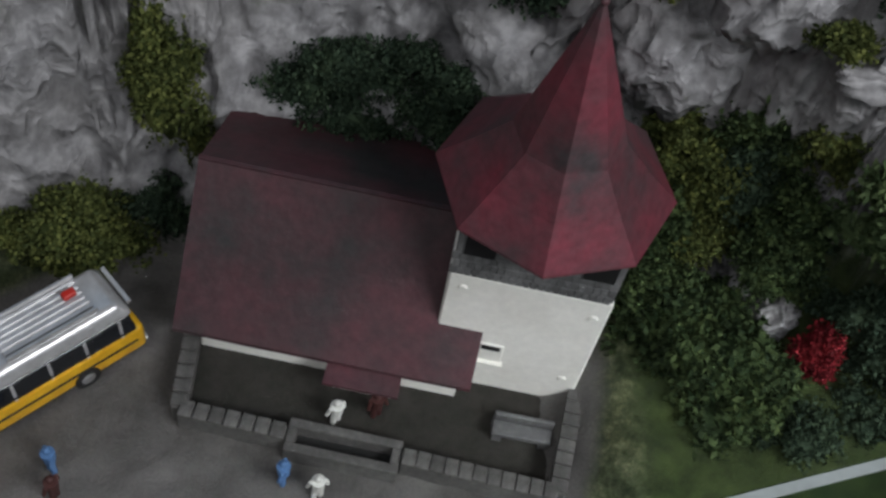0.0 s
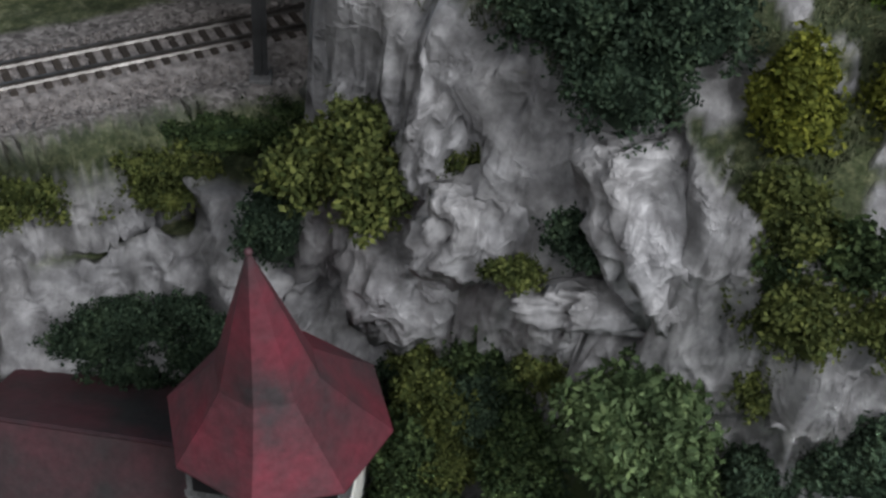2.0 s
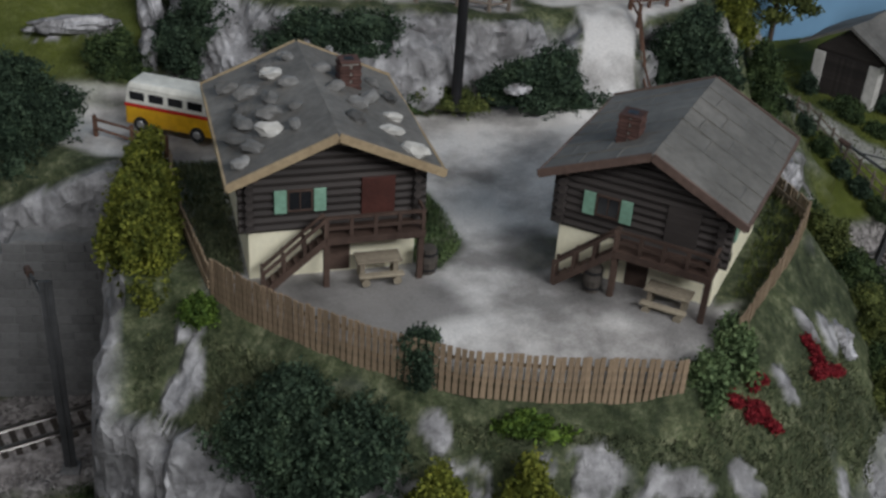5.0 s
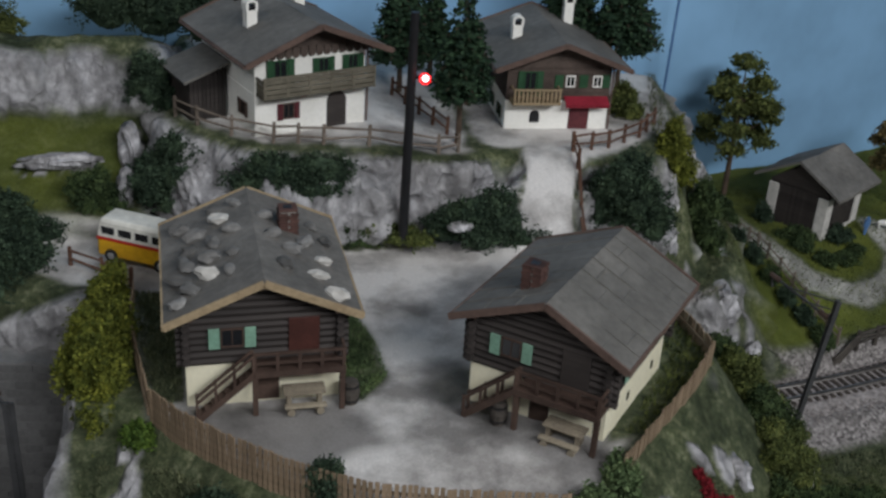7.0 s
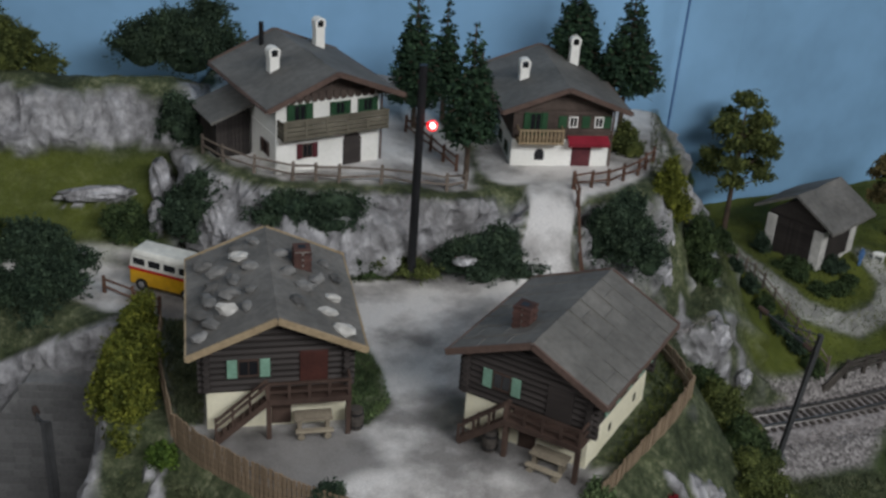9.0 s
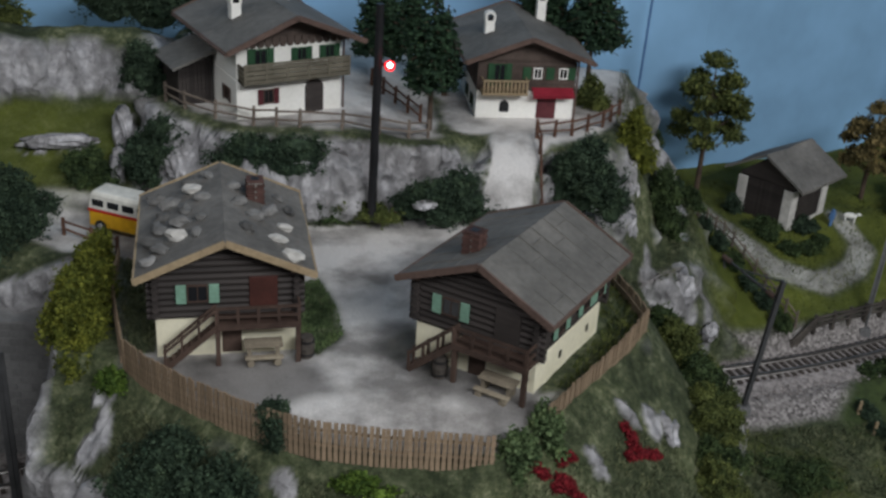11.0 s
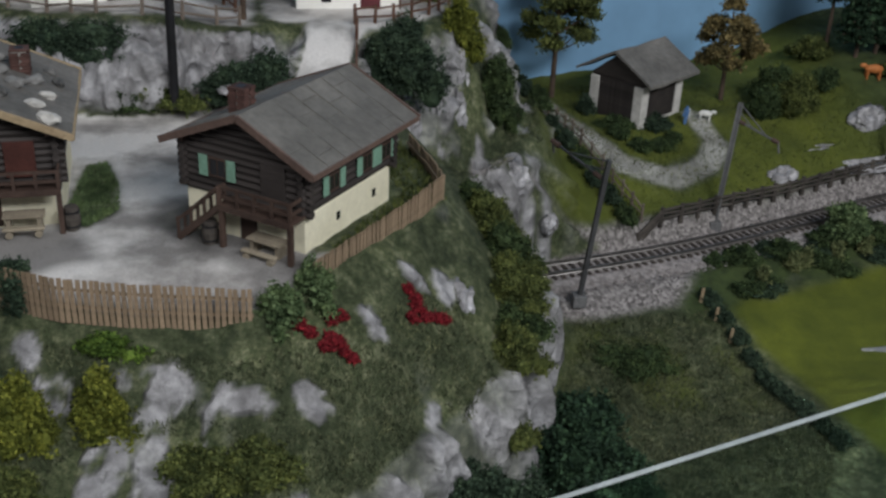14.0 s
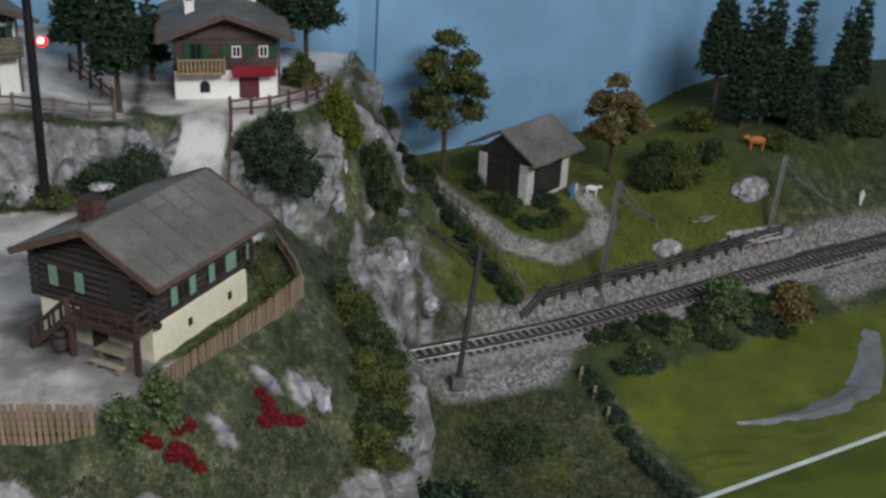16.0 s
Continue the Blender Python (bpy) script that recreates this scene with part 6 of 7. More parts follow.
bush(-0.5, 36.4, 17.0, 4.0, 1.8, 3.0, OL, "long olive hedge below the track", 23, 0.22, 1.0, 6)
bush(-7.5, 35.6, 16.6, 4.2, 1.8, 3.0, OL, "olive hedge below the track", 24, 0.22, 1.0, 6)
bush(3.4, 39.2, 19.6, 4.0, 1.2, 1.4, MG, "low green bank growth beside the ballast", 25, 0.17, 1.2, 6)
bush(-4.6, 38.0, 19.0, 4.0, 1.2, 1.4, MG, "low green bank growth along the ballast", 26, 0.17, 1.2, 6)
# round the church
bush(2.6, 31.0, 9.6, 3.2, 1.8, 3.6, DG, "dark hedge between church and cliff", 331, 0.2, 1.1, 5)
bush(-1.4, 32.6, 8.6, 5.4, 2.4, 4.8, DG, "broad dark hedge behind the church", 31, 0.2, 1.2, 6)
bush(-10.2, 31.4, 8.6, 1.9, 1.8, 6.5, OL, "tall olive bush beside the rock", 32, 0.22, 1.0, 5)
bush(-14.6, 27.6, 3.4, 3.6, 2.6, 4.2, OL, "olive thicket behind the coach", 33, 0.22, 1.0, 6)
bush(-10.5, 29.4, 3.2, 2.2, 1.8, 3.6, DG, "dark thicket beside the nave", 34, 0.2, 1.0, 5)
bush(-19.0, 33.0, 6.0, 4.0, 2.6, 6.0, DG, "dark thicket under the rock", 35, 0.22, 0.9, 6)
bush(13.4, 26.2, 9.4, 3.0, 2.2, 5.4, OL, "dense olive bush at the foot of the cliff", 36, 0.22, 1.1, 6)
bush(11.3, 24.0, 6.2, 2.2, 2.0, 4.2, MG, "green bush beside the tower", 37, 0.22, 1.0, 5)
broad_tree(19.4, 21.9, 11.5, 9.6, 2.9, "f_climb", "round muted light green tree below the ledge", 38, 0.25, 0.25, False)
bush(10.9, 25.4, 7.6, 2.2, 1.8, 5.4, MG, "dull green bush under the cliff", 238, 0.24, 1.0, 5)
bush(15.8, 23.8, 9.6, 2.0, 1.6, 5.4, MG, "dark olive bush under the cliff", 239, 0.24, 1.0, 5)
bush(22.4, 22.4, 23.4, 1.9, 1.6, 3.4, OL, "olive shrub hanging on the rock", 240, 0.22, 1.0, 5)
bush(24.7, 22.0, 23.8, 2.0, 1.6, 3.4, OL, "olive shrub on the rock shoulder", 241, 0.22, 1.0, 5)
bush(27.2, 21.6, 24.6, 1.9, 1.5, 2.8, MG, "dark shrub on the rock shoulder", 242, 0.22, 1.0, 5)
bush(24.2, 21.4, 19.8, 2.4, 1.4, 2.4, OL, "olive growth on the grassy ledge", 243, 0.2, 1.0, 5)
broad_tree(14.0, 20.2, 4.4, 6.0, 2.9, MG, "dull green leafy tree beside the church", 39, 0.26, 0.25, False)
broad_tree(12.4, 22.6, 5.0, 4.8, 2.4, MG, "dull green leafy sapling by the tower", 40, 0.26, 0.2, False)
bush(18.0, 20.6, 7.4, 1.0, 1.2, 3.4, "f_red", "red blossoming shrub among dark leaves", 41, 0.2, 0.8, 4)
bush(20.4, 18.6, 5.2, 2.6, 2.2, 3.0, DG, "dark bush by the red shrub", 42, 0.22, 1.0, 5)
bush(24.5, 20.2, 12.0, 2.2, 1.6, 3.0, DG, "dark bush under the light tree", 43, 0.22, 1.0, 5)
bush(27.0, 17.5, 8.5, 3.4, 2.4, 4.0, DG, "dark thicket on the lower slope", 44, 0.22, 0.9, 6)
bush(32.2, 19.0, 16.0, 3.0, 2.0, 3.6, MG, "green thicket under the ledge", 45, 0.22, 0.9, 6)
bush(9.6, 17.5, 3.2, 1.8, 2.8, 1.2, OL, "low olive growth beside the churchyard wall", 46, 0.2, 1.0, 5)
bush(26.4, 23.6, 20.6, 3.6, 1.8, 3.0, OL, "olive shrub along the rock ledge", 47, 0.22, 1.0, 5)
bush(14.8, 26.4, 12.6, 3.0, 2.0, 3.6, DG, "dark bush high under the cliff", 341, 0.22, 1.0, 5)
bush(18.2, 24.4, 9.0, 2.4, 1.8, 4.0, DG, "dark bush in the hollow", 342, 0.22, 1.0, 5)
bush(11.6, 26.6, 12.4, 1.8, 1.4, 3.0, OL, "olive bush beside the spire", 343, 0.22, 1.0, 4)
bush(16.8, 17.6, 5.6, 2.6, 2.4, 3.0, DG, "dark leafy bush on the lower slope", 344, 0.22, 1.0, 5)
bush(46.4, 27.4, 23.0, 2.4, 2.0, 2.4, DG, "dark bush below the rock channel", 345, 0.22, 1.0, 5)
bush(1.0, 37.2, 20.0, 4.6, 1.2, 1.2, MG, "green bank growth below the ballast", 346, 0.17, 1.1, 6)
bush(-8.0, 36.6, 19.4, 4.6, 1.2, 1.2, MG, "green bank growth along the track", 347, 0.17, 1.1, 6)
bush(24.0, 20.6, 23.6, 2.4, 1.6, 3.4, OL, "olive shrub hanging below the rock shoulder", 351, 0.22, 1.0, 5)
bush(26.8, 19.6, 24.4, 2.2, 1.5, 2.8, OL, "olive shrub spilling over the ledge", 352, 0.22, 1.0, 5)
bush(22.8, 21.6, 25.6, 1.6, 1.2, 2.4, MG, "dark shrub under the wedge rock", 353, 0.22, 1.0, 4)
bush(27.6, 18.0, 18.2, 2.6, 1.6, 3.4, DG, "dark bush under the pale ledge", 354, 0.22, 1.0, 5)
bush(24.4, 19.6, 15.6, 2.2, 1.6, 3.0, DG, "dark bush in the shaded hollow", 355, 0.22, 1.0, 5)
bush(31.0, 18.0, 20.0, 2.4, 1.6, 3.0, MG, "green thicket below the ledge", 356, 0.22, 1.0, 5)
bush(12.1, 28.0, 13.6, 2.0, 1.4, 3.0, OL, "olive bush against the cliff", 501, 0.22, 1.0, 5)
bush(14.6, 26.4, 15.6, 2.2, 1.4, 3.0, MG, "green bush against the cliff", 502, 0.22, 1.0, 5)
bush(16.8, 24.8, 16.2, 2.0, 1.3, 2.8, OL, "olive bush under the pale lip", 503, 0.22, 1.0, 5)
bush(21.5, 20.2, 7.8, 2.4, 1.6, 3.2, DG, "dark bush above the glass edge", 504, 0.22, 1.0, 5)
bush(19.6, 21.2, 10.0, 2.0, 1.5, 3.0, DG, "dark bush under the round tree", 505, 0.22, 1.0, 5)
bush(10.6, 28.8, 10.6, 1.8, 1.3, 2.8, DG, "dark bush behind the tower", 506, 0.22, 1.0, 5)
# terrace
bush(9.0, 42.2, 32.6, 2.3, 6.4, 5.6, YG, "tall yellow-green hedge beside the retaining wall", 51, 0.23, 1.15, 8, "hedge", "hedge", "hedges")
bush(8.6, 47.8, 34.4, 1.5, 3.6, 3.6, YG, "yellow-green hedge beside the road", 52, 0.23, 1.1, 6, "hedge", "hedge", "hedges")
bush(12.2, 35.0, 34.9, 0.9, 0.8, 1.5, FG, "small fresh green bush at the fence corner", 53, 0.2, 1.0, 4)
bush(22.3, 29.0, 34.9, 1.1, 0.9, 3.4, DG, "narrow dark bush growing through the fence", 54, 0.17, 1.2, 4)
bush(27.0, 26.9, 34.0, 1.6, 0.7, 1.1, FG, "low fresh green bush before the fence", 55, 0.2, 1.0, 4)
bush(35.6, 28.4, 34.0, 1.3, 1.3, 2.7, "f_climb", "leafy climbing shrub at the fence end", 56, 0.24, 1.1, 6)
bush(37.4, 30.3, 34.4, 1.1, 1.5, 2.6, "f_climb", "leafy climbing shrub on the board fence", 57, 0.24, 1.0, 5)
for k, (fx, fy, s) in enumerate(((36.7, 28.2, 0.85), (37.2, 28.2, 0.7), (38.3, 29.2, 0.6), (38.9, 29.6, 0.6), (38.3, 28.5, 0.8), (38.0, 28.0, 0.8), (39.0, 28.4, 0.7), (39.4, 28.3, 0.7), (38.6, 28.5, 0.8), (42.8, 33.1, 0.6), (43.2, 32.9, 0.7), (43.3, 32.5, 0.8), (43.0, 31.8, 0.75), (43.8, 32.4, 0.7), (44.5, 32.8, 0.7), (45.0, 33.1, 0.65))):
    bush(fx, fy, ground_z(fx, fy) + 0.1, 0.50 * s, 0.46 * s, 0.60 * s, "f_red", "low cushion of deep red blossom on the grass", 60 + k, 0.13, 1.0, 2, "flower_cushion", "flowers", "red flower cushions")
bush(33.4, 56.6, 36.6, 3.8, 1.9, 3.4, DG, "broad dark bush below the upper yard", 71, 0.2, 1.1, 6)
bush(27.0, 56.4, 36.8, 2.6, 1.3, 1.6, OL, "low olive growth round the lamp pole", 72, 0.2, 1.0, 5)
bush(24.0, 56.6, 36.6, 2.0, 1.2, 1.4, MG, "low green growth under the rock", 73, 0.2, 1.0, 5)
bush(20.0, 57.7, 39.6, 5.4, 1.3, 2.8, DG, "dark ivy band under the rail fence", 74, 0.2, 1.0, 7)
bush(11.4, 60.8, 38.2, 2.9, 2.0, 4.4, DG, "dark bush behind the minibus", 75, 0.2, 1.0, 5)
bush(5.6, 59.4, 37.6, 2.0, 1.4, 2.8, MG, "dark bush at the road's edge", 76, 0.2, 1.0, 6)
bush(0.8, 53.6, 33.0, 4.2, 2.6, 5.4, DG, "dark thicket above the retaining wall", 77, 0.21, 1.0, 6)
bush(-4.6, 54.6, 31.0, 4.4, 3.2, 6.6, DG, "large dark thicket above the track", 78, 0.21, 1.0, 6)
bush(9.8, 59.6, 38.0, 1.6, 1.4, 3.0, DG, "green bush on the far hillside", 79, 0.21, 1.0, 5)
bush(9.2, 66.8, 42.4, 2.0, 1.6, 4.2, DG, "dark bush beside the lean-to", 80, 0.2, 1.0, 5)
bush(-5.4, 71.4, 46.4, 4.0, 2.4, 4.6, OL, "olive bush on the hilltop", 81, 0.22, 1.0, 5)
bush(8.6, 77.0, 45.4, 6.0, 2.6, 5.6, DG, "dark hedge behind the white house", 82, 0.22, 1.0, 6)
bush(-0.5, 57.6, 35.6, 4.2, 1.8, 3.6, DG, "dark thicket on the grassy shelf", 401, 0.21, 1.0, 6)
bush(-7.0, 59.5, 36.0, 4.0, 2.4, 3.6, MG, "green thicket on the grassy shelf", 402, 0.21, 1.0, 6)
# upper yard
pine(32.2, 64.6, 41.6, 13.0, 2.3, "tall dark conifer with a bare trunk", 91, bare=0.30)
pine(28.2, 73.5, 42.5, 12.5, 2.4, "tall dark conifer behind the houses", 92)
pine(31.0, 77.0, 42.5, 10.5, 1.8, "slim dark conifer behind the houses", 93)
pine(34.0, 74.0, 41.6, 8.0, 1.6, "small dark conifer between the houses", 94)
pine(47.4, 77.0, 41.2, 14.5, 2.9, "tall dark conifer behind the brown house", 95, bare=0.35)
pine(43.0, 80.0, 41.2, 15.5, 2.8, "tall dark conifer at the backdrop", 96, bare=0.35)
bush(44.4, 58.6, 37.0, 2.8, 2.4, 5.6, DG, "tall dark bush beside the ramp", 97, 0.2, 1.15, 6)
bush(49.4, 65.6, 38.2, 1.7, 1.7, 4.4, YG, "yellow-green bush beside the upper yard", 98, 0.22, 1.1, 5)
bush(53.0, 66.0, 31.6, 1.9, 2.2, 5.4, MG, "dark bush on the rocky slope", 99, 0.2, 1.0, 5)
bush(46.8, 72.0, 41.0, 1.6, 1.8, 2.6, OL, "olive bush behind the brown house", 100, 0.2, 1.0, 4)
# eastern rock slope
for k in range(11):
    f = k / 10
    cx, cy = 46.9 + 3.2 * math.sin(math.pi * (0.15 + 0.75 * f)), 46.5 - 17.5 * f
    r = 1.6 + 0.7 * math.sin(math.pi * f)
    bush(cx, cy, ground_z(cx, cy) - 0.6, r, 1.7, 2.2 + 0.5 * (k % 2), OL if k % 3 else MG, "dark olive creeper hanging down the rock edge", 110 + k, 0.17, 1.0, 5)
broad_tree(54.6, 36.2, 16.6, 6.5, 3.8, "f_pine", "dark green tree below the terrace", 120, 0.24, 0.25, False)
bush(57.6, 34.6, 16.8, 2.8, 2.2, 3.0, "f_pine", "dark bush on the meadow's edge", 121, 0.22, 1.0, 6)
bush(49.5, 33.0, 17.5, 3.0, 2.2, 3.8, DG, "dark bush under the rock edge", 122, 0.22, 1.0, 6)
bush(61.5, 49.5, 18.4, 4.4, 3.0, 1.1, MG, "low dark growth on the meadow bank", 123, 0.2, 0.9, 7)
# shed side
broad_tree(61.6, 84.0, 28.6, 14.2, 4.0, "f_olive", "tall airy green tree before the backdrop", 131, 0.24, 0.3, airy=0.62)
broad_tree(79.6, 84.6, 27.8, 10.4, 3.0, "f_brown", "brownish airy tree beside the barn", 132, 0.24, 0.28, airy=0.66)
bush(66.4, 76.6, 27.4, 2.6, 1.4, 1.4, MG, "low bush along the barn wall", 133, 0.2, 1.0, 5)
bush(70.6, 76.4, 27.6, 1.4, 1.0, 1.4, DG, "dark bush at the barn corner", 134, 0.2, 1.0, 4)
bush(64.2, 79.6, 27.8, 0.9, 0.9, 2.0, DG, "dark bush by the barn pier", 135, 0.2, 1.0, 4)
for k, (bx_, by_, r, hh) in enumerate(((82.6, 80.6, 2.0, 3.0), (86.3, 81.6, 2.6, 3.6), (84.5, 83.5, 2.4, 3.6), (90.0, 84.0, 2.0, 2.0), (98.5, 85.5, 2.0, 1.6), (103.0, 88.0, 2.6, 2.2), (101.0, 91.0, 2.6, 3.0), (91.5, 91.5, 2.6, 2.4), (110, 90, 3, 3))):
    bush(bx_, by_, ground_z(bx_, by_) - 0.4, r, r * 0.8, hh, OL if k % 3 == 1 else MG, "green thicket on the hill behind the track", 140 + k, 0.23, 0.9, 6)
for k, (px, py, hh) in enumerate(((93.0, 91.0, 19), (95.6, 89.0, 17), (98.0, 89.5, 19), (101.0, 88.6, 18), (106.0, 88.8, 10), (110.0, 96, 12), (114, 100, 15))):
    pine(px, py, ground_z(px, py) - 0.2, hh, hh * 0.135, "dark conifer on the far hill", 160 + k, bare=0.36 if k == 0 else 0.14)
for k, (bx_, by_, r) in enumerate(((66.3, 74.6, 1.2), (68.1, 73.2, 1.3), (70.2, 73.8, 1.2), (71.8, 75.0, 1.0), (57.6, 80.0, 1.0), (58.6, 75.0, 1.0))):
    bush(bx_, by_, ground_z(bx_, by_) - 0.2, r, r, 0.9, MG, "low dark growth on the barn meadow", 240 + k, 0.2, 1.0, 4)
for k in range(10):
    f = k / 9
    hx, hy = 64.6 - 9.0 * f, 64.0 + 18.0 * f
    bush(hx, hy, ground_z(hx, hy) - 0.3, 0.9, 1.3, 1.5, DG if k % 3 else MG, "dark hedge below the climbing fence", 260 + k, 0.19, 1.0, 4, "hedge", "hedge", "hedges")
# brambles by the meadow
for k, (bx_, by_, r) in enumerate(((74.0, 60.2, 1.6), (78.5, 61.5, 2.0), (83.5, 63.6, 2.2), (88.5, 65.6, 2.2), (93.5, 67.6, 2.0))):
    bush(bx_, by_, ground_z(bx_, by_) - 0.2, r, r * 0.7, 1.5, MG, "dark bramble growth below the embankment", 180 + k, 0.2, 0.9, 5)
rb = random.Random(77)
for k in range(16):
    f = rb.random()
    bx_, by_ = 72.5 + 20 * f + rb.uniform(-1, 1), 57.8 + 7.5 * f + rb.uniform(-1.8, 2.6)
    bush(bx_, by_, ground_z(bx_, by_) - 0.3, rb.uniform(1.2, 1.9), rb.uniform(0.9, 1.4), rb.uniform(0.7, 1.2), DG if k % 3 == 0 else MG, "low dark bramble growth beside the field", 420 + k, 0.2, 0.9, 4)
broad_tree(85.4, 64.2, 20.2, 4.8, 1.7, "f_climb", "small fresh green tree beside the embankment", 190, 0.24, 0.16, False)
broad_tree(92.2, 64.0, 19.2, 4.8, 1.4, "f_brown", "small brownish sapling by the embankment", 191, 0.24, 0.14)
for k, (bx_, by_) in enumerate(((79.0, 60.0), (80.2, 60.6), (83.8, 62.0), (75.5, 58.0), (87.0, 63.2))):
    bush(bx_, by_, ground_z(bx_, by_), 0.6, 0.6, 1.7, "f_cream", "pale flowering herb in the brambles", 195 + k, 0.2, 1.0, 3)
for k in range(9):
    f = k / 8
    hx, hy = 70.0 + 5.0 * f, 55.6 - 16 * f
    bush(hx, hy, ground_z(hx, hy) - 0.2, 0.95, 1.4, 0.9, DG, "low dark hedge along the meadow fence", 210 + k, 0.18, 1.0, 4, "hedge", "hedge", "hedges")


# ---------------------------------------------------------------- bare rock outcrops
def outcrop(x, y, z, rx, ry, rz, turn, tilt, seed, label, taper=0.0):
    bm = bmesh.new()
    bmesh.ops.create_icosphere(bm, subdivisions=4, radius=1.0)
    o = Vector((seed * 7.3, seed * 2.9, seed * 5.1))
    for v in bm.verts:
        p = v.co.copy()
        r1 = 1 - abs(noise.noise(p * 1.4 + o)) * 1.7
        r2 = 1 - abs(noise.noise(p * 3.2 + o * 1.7)) * 1.0
        r3 = 1 - abs(noise.noise(p * 6.5 + o * 2.3)) * 1.6
        k = 0.42 + 0.44 * r1 + 0.24 * r2 + 0.11 * r3 + 0.03 * noise.noise(p * 14 + o)
        v.co = Vector((p.x * rx * (1 + taper * p.z), p.y * ry, p.z * rz)) * k
    for f in bm.faces:
        f.smooth = True
    ob = solo("rock_outcrop", bm, "rockmat", x, y, z, turn, label, "rock", "rock outcrops")
    ob.matrix_basis = pose(x * CM, y * CM, z * CM, tilt, 0, turn)


outcrop(19.0, 24.2, 26.8, 2.6, 1.5, 4.0, 8, -34, 1, "large pale wedge of bare rock on the slope", 0.5)
outcrop(18.6, 24.0, 22.6, 4.2, 1.3, 1.0, 0, 0, 2, "pale rock lip under the wedge")
outcrop(14.2, 27.6, 23.4, 3.8, 1.5, 2.6, 15, -25, 3, "pale rounded rock on the cliff")
outcrop(10.8, 29.2, 19.2, 3.0, 1.5, 3.6, -10, -20, 4, "grey rounded rock on the cliff")
outcrop(11.6, 29.8, 26.2, 1.8, 1.1, 3.6, 25, -12, 5, "pale rock shoulder on the cliff")
outcrop(29.0, 20.9, 20.6, 5.2, 1.3, 1.0, 14, 0, 7, "pale sloping rock ledge")
outcrop(16.6, 22.8, 8.8, 1.3, 1.0, 1.3, 30, 0, 12, "small pale rock among the bushes")
outcrop(15.3, 24.0, 10.2, 0.9, 0.8, 1.0, 80, 0, 13, "small white rock among the bushes")
outcrop(29.5, 18.6, 14.5, 2.2, 1.4, 3.0, 20, -15, 14, "grey rock below the ledge")
outcrop(51.8, 48.5, 22.6, 1.3, 3.6, 3.4, 4, 0, 15, "pale rock rim beside the ballast")
outcrop(52.4, 43.5, 20.6, 1.2, 2.6, 3.4, -6, 0, 16, "pale rock rim above the meadow")
outcrop(46.2, 36.4, 31.6, 1.0, 1.8, 1.5, 10, 0, 19, "pale rock beside the creeper")
for k, (ox, oy, oz, ra, rb, rc, tn, tl) in enumerate(((45.2, 60.0, 35.2, 1.0, 1.1, 2.2, 20, -15), (47.6, 61.4, 35.6, 1.1, 1.2, 2.8, 50, -10), (49.2, 62.6, 34.8, 0.9, 1.2, 2.2, 10, -18),
                                                           (54.0, 60.6, 29.8, 1.5, 1.4, 2.0, 15, -12), (56.8, 73.4, 30.6, 0.6, 0.9, 1.5, 20, 0), (57.2, 60.6, 25.8, 0.8, 1.4, 1.0, -30, -10), (49.4, 64.4, 36.6, 1.0, 1.3, 3.4, 10, -8))):
    outcrop(ox, oy, oz - 0.5, 0.8 * ra, 0.75 * rb, 0.9 * rc, tn, tl, 40 + k, "jagged pale rock rising from the grassy bank")
outcrop(31.6, 55.5, 38.7, 0.9, 0.5, 0.35, 10, 0, 55, "pale rock peeping out of the bush")
outcrop(13.4, 59.4, 39.4, 1.6, 1.2, 2.2, 30, -25, 56, "pale rock slab under the rail fence")
outcrop(7.9, 63.6, 41.0, 0.8, 1.2, 1.8, 10, -15, 57, "pale rock rib beside the bush")
outcrop(8.0, 60.6, 39.2, 0.6, 1.0, 1.4, -10, -15, 58, "slim pale rock in the grass")
outcrop(89.4, 77.8, 25.5, 3.4, 0.6, 0.5, 18, 0, 59, "thin pale rock strip on the far bank")
outcrop(82.4, 72.7, 24.3, 1.7, 1.0, 1.1, 20, 0, 27, "small pale rock by the railway fence")
outcrop(93.9, 80.4, 27.4, 2.6, 1.2, 1.5, 24, 0, 28, "pale rock on the far bank")
outcrop(92.6, 76.6, 23.9, 5.6, 1.7, 1.0, 14, 0, 29, "pale rock edging on the far bank")
outcrop(3.0, 62.6, 40.2, 3.0, 0.7, 0.6, 14, -10, 31, "long pale rock strip in the grass")


# ---------------------------------------------------------------- small things
for k, f in enumerate((0.0, 0.13, 0.26)):
    sx, sy = 69.3 + 5 * f, 55.4 - 16 * f
    solo("fence_post", rd((0, 0, -0.4), (0.1, 0, 1.3), 0.16, 0.13, 6), "bargetan", sx, sy, ground_z(sx, sy), 0, "short pale wooden post at the meadow", "post", "meadow fence posts")


def figurine(x, y, z, rz, mat, label, h=1.9):
    """A plain rounded toy figure in one mesh."""
    bm = bmesh.new()
    rod(bm, (-0.14, 0, 0), (-0.1, 0, h * 0.48), 0.13, 0.15, 8)
    rod(bm, (0.14, 0.08, 0), (0.1, 0, h * 0.48), 0.13, 0.15, 8)
    rod(bm, (0, 0, h * 0.45), (0, 0, h * 0.82), 0.24, 0.30, 10)
    lump(bm, (0, 0, h * 0.92), h * 0.09, 1, 2, 0.02)
    rod(bm, (-0.3, 0, h * 0.8), (-0.42, 0.1, h * 0.48), 0.09, 0.08, 6)
    rod(bm, (0.3, 0, h * 0.8), (0.42, 0.1, h * 0.48), 0.09, 0.08, 6)
    solo("figurine", bm, mat, x, y, z, rz, label, "figurine", "toy figures")


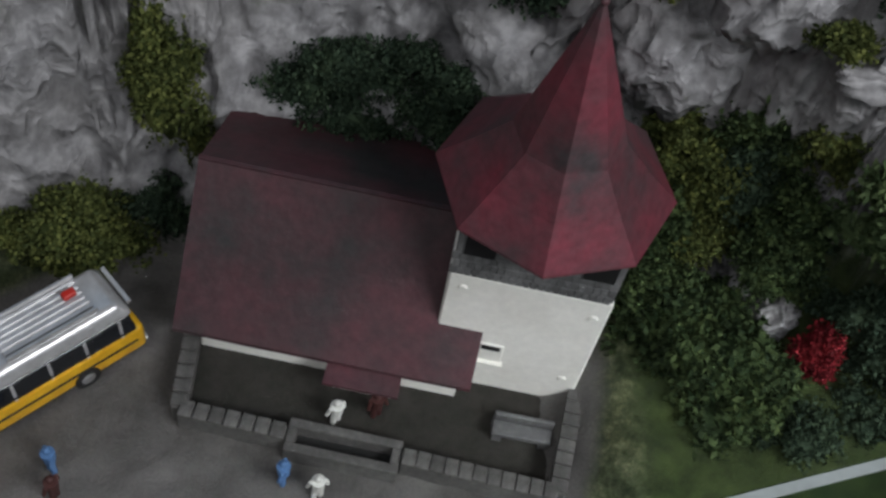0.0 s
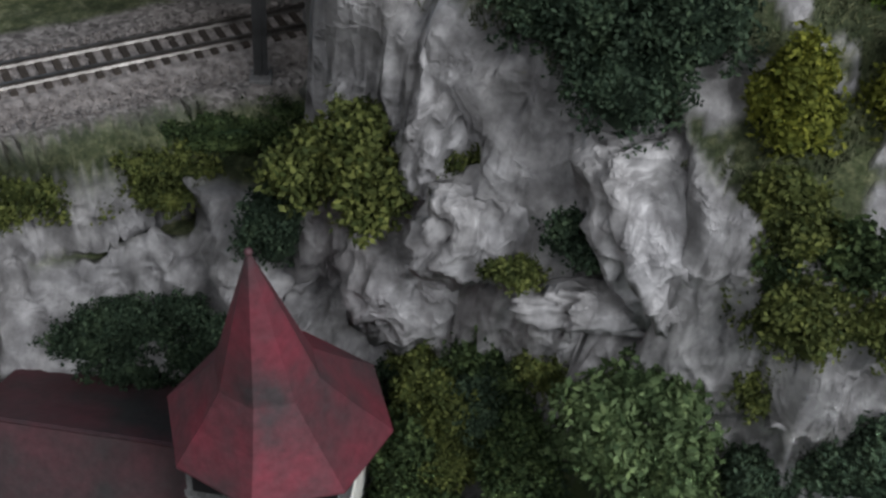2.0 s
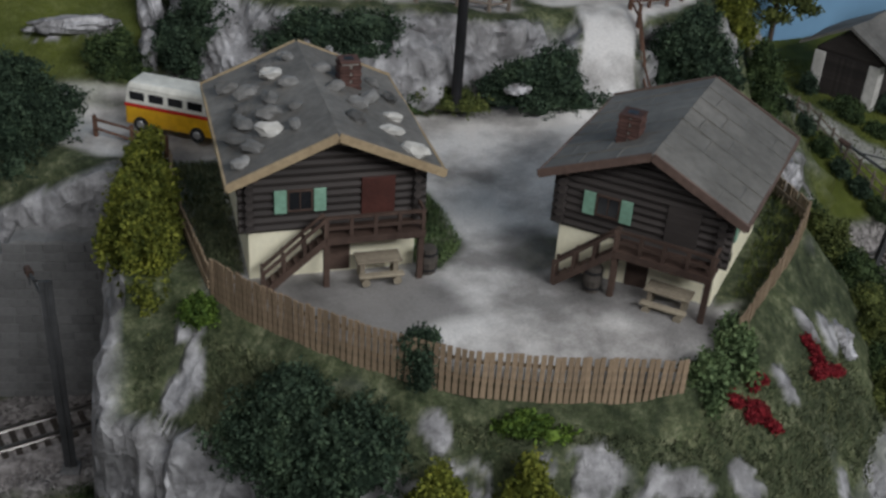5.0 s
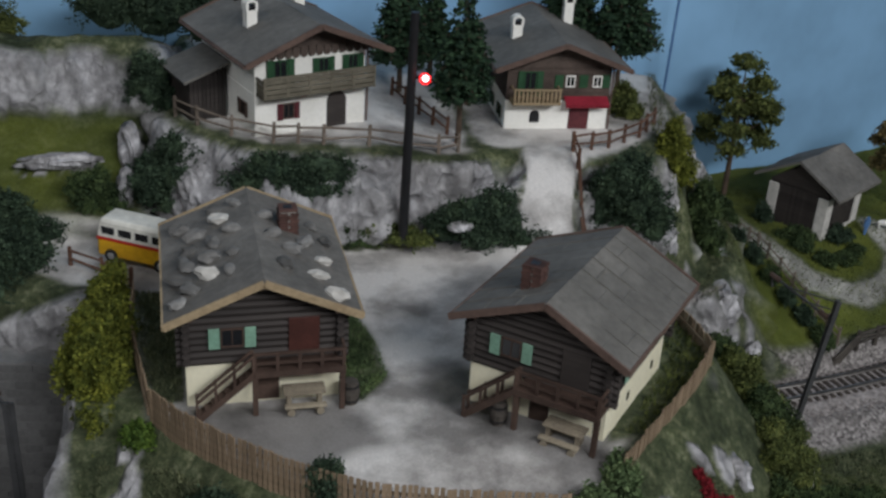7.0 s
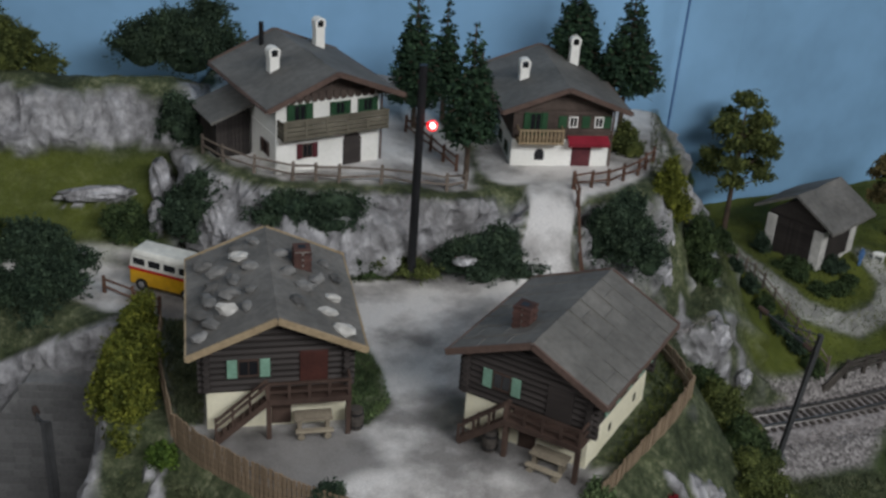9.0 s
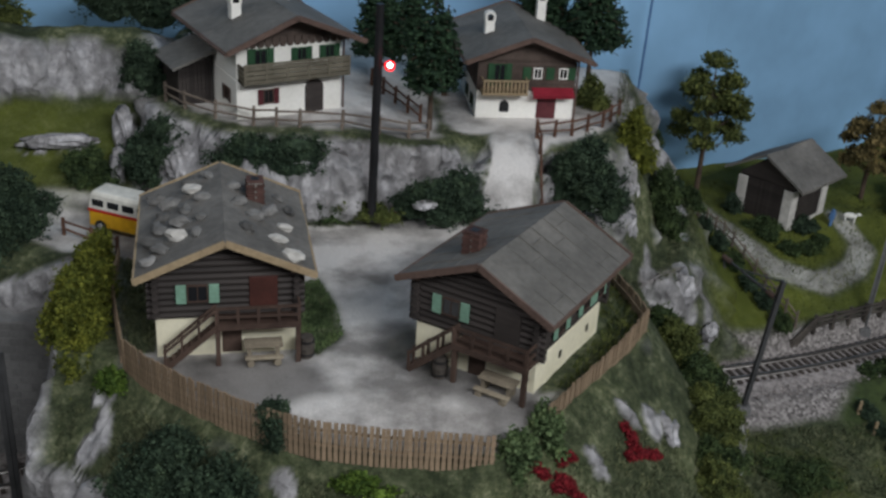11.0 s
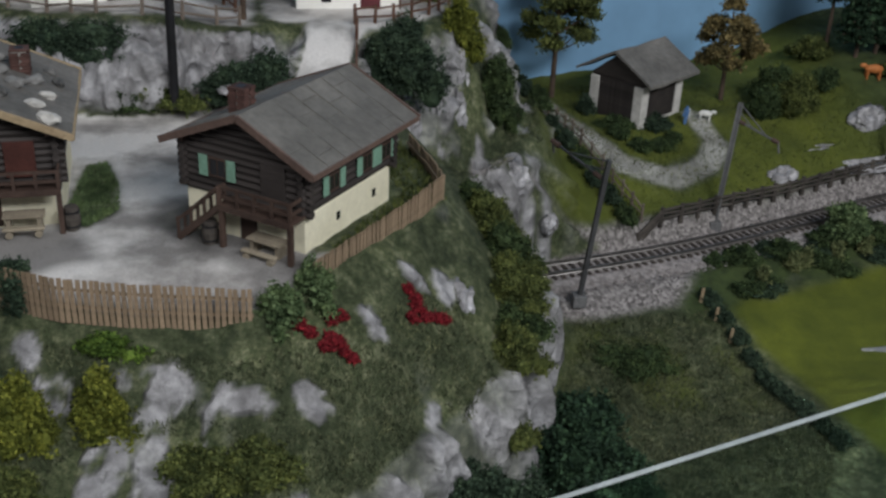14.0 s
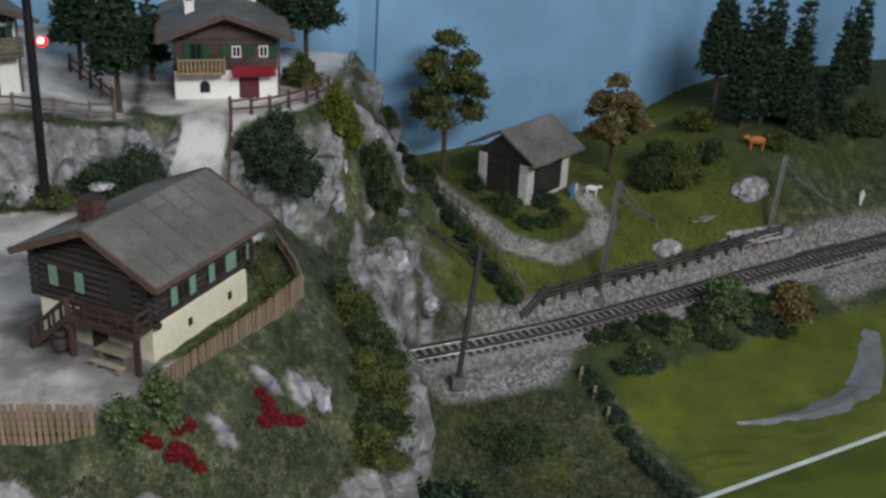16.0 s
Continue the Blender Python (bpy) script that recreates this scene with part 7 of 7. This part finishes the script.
figurine(-2.3, 18.95, 5.2, 30, "paint_white", "small white toy figure in the churchyard")
figurine(-0.6, 19.35, 5.2, 200, "paint_dark", "small dark red toy figure in the churchyard")
figurine(-4.4, 16.2, 5.2, 80, "paint_blue", "small pale blue toy figure on the square")
figurine(-3.0, 15.6, 5.2, 10, "paint_white", "small white toy figure on the square")
figurine(-13.6, 16.6, 5.2, 120, "paint_blue", "small blue toy figure by the coach")
figurine(-13.3, 15.4, 5.2, 60, "paint_dark", "small dark toy figure by the coach")
figurine(73.7, 77.6, 27.9, 40, "paint_blue", "small blue toy figure beside the barn")
figurine(108.0, 82.6, 24.4, 40, "paint_white", "small white toy figure on the far bank")


def beast(x, y, z, rz, s, mat, label):
    """A plain rounded toy animal in one mesh."""
    bm = bmesh.new()
    lump(bm, (0, 0, 1.05 * s), 0.55 * s, 3, 2, 0.08, (1.7, 0.72, 0.8))
    lump(bm, (1.05 * s, 0, 1.35 * s), 0.26 * s, 4, 2, 0.05, (1.4, 0.8, 0.9))
    for lx in (-0.6, 0.6):
        for ly in (-0.2, 0.2):
            rod(bm, (lx * s, ly * s, 0), (lx * s, ly * s, 0.9 * s), 0.1 * s, 0.14 * s, 6)
    solo("animal_figurine", bm, mat, x, y, z, rz, label, "figurine", "toy animals")


beast(95.9, 85.0, 30.2, 175, 1.1, "paint_cow", "chestnut toy cow on the hillside")
beast(76.0, 78.6, 27.9, -20, 0.75, "paint_white", "white toy goat beside the barn")
beast(74.4, 79.1, 28.0, 60, 0.55, "paint_white", "small white toy goat by the barn wall")


def tufts(name, poly, n, size, mat, seed, label, lift=0.0, slope_max=3.0):
    """Standing grass fibres scattered over a patch."""
    rg = np.random.RandomState(seed)
    P = np.array(poly)
    pts = []
    lo, hi = P.min(0), P.max(0)
    X = rg.uniform(lo[0], hi[0], (1, n))
    Y = rg.uniform(lo[1], hi[1], (1, n))
    ok = (outside(X, Y, poly) < 0)[0]
    X, Y = X[:, ok], Y[:, ok]
    Z = heights(X, Y)
    zx, zy = heights(X + 0.3, Y), heights(X, Y + 0.3)
    ok = (np.hypot(zx - Z, zy - Z) / 0.3 < slope_max)[0]
    for cx, cy, rx, ry in ROCK_PATCHES:
        ok &= (np.hypot((X - cx) / rx, (Y - cy) / ry) > 1.0)[0]
    C = np.stack([X[0][ok], Y[0][ok], Z[0][ok] + lift], 1)
    m = len(C)
    a = rg.uniform(0, 2 * math.pi, m)
    w = np.stack([np.cos(a), np.sin(a), np.zeros(m)], 1) * (size * 0.16)
    top = C + np.stack([rg.normal(size=m) * size * 0.45, rg.normal(size=m) * size * 0.45, size * rg.uniform(0.6, 1.3, m)], 1)
    v = np.stack([C - w, C + w, top], 1).reshape(-1, 3) * CM
    me = bpy.data.meshes.new(name)
    me.from_pydata(v.tolist(), [], np.arange(3 * m).reshape(-1, 3).tolist())
    me.materials.append(M[mat])
    return tagged(new(name, me), label, "grass", kind="stuff")


tufts("grass", [(9, 35), (12, 35), (17, 31), (22, 27.6), (34.5, 26.3), (41, 31), (46, 36), (50, 30), (44, 20), (30, 18), (20, 20), (10, 28)], 60000, 0.30, "f_grass", 1, "pale static grass on the slope below the fence", -0.02, 1.7)
tufts("grass", [(55, 52), (70, 54.5), (75, 40), (70, 30), (55, 34)], 26000, 0.30, "f_grass", 2, "dull green static grass on the bank")
tufts("grass", [(10, 50), (12.6, 37), (14.4, 37.4), (13.0, 50)], 3500, 0.3, "f_grass", 3, "green static grass beside the chalet")
tufts("grass", [(22.8, 47), (22.6, 38.6), (24.3, 37.6), (25.8, 40), (25.2, 44), (24, 47.5)], 4500, 0.26, "f_climb", 4, "fresh green static grass beside the chalet")
tufts("grass", [(39.5, 33.5), (46, 41.5), (43.5, 50), (41.5, 47), (43, 41), (38.4, 33.5)], 4500, 0.36, "f_olive", 5, "olive static grass behind the board fence")
tufts("grass", [(50, 50), (58, 64), (59, 78), (52, 84), (47, 62)], 9000, 0.3, "f_grass", 6, "thin static grass on the rocky bank", 0, 1.4)
tufts("grass", [(66, 63.5), (96, 76.5), (90, 90), (58, 86), (59, 78)], 16000, 0.26, "f_olive", 7, "olive static grass on the barn meadow", 0, 1.4)
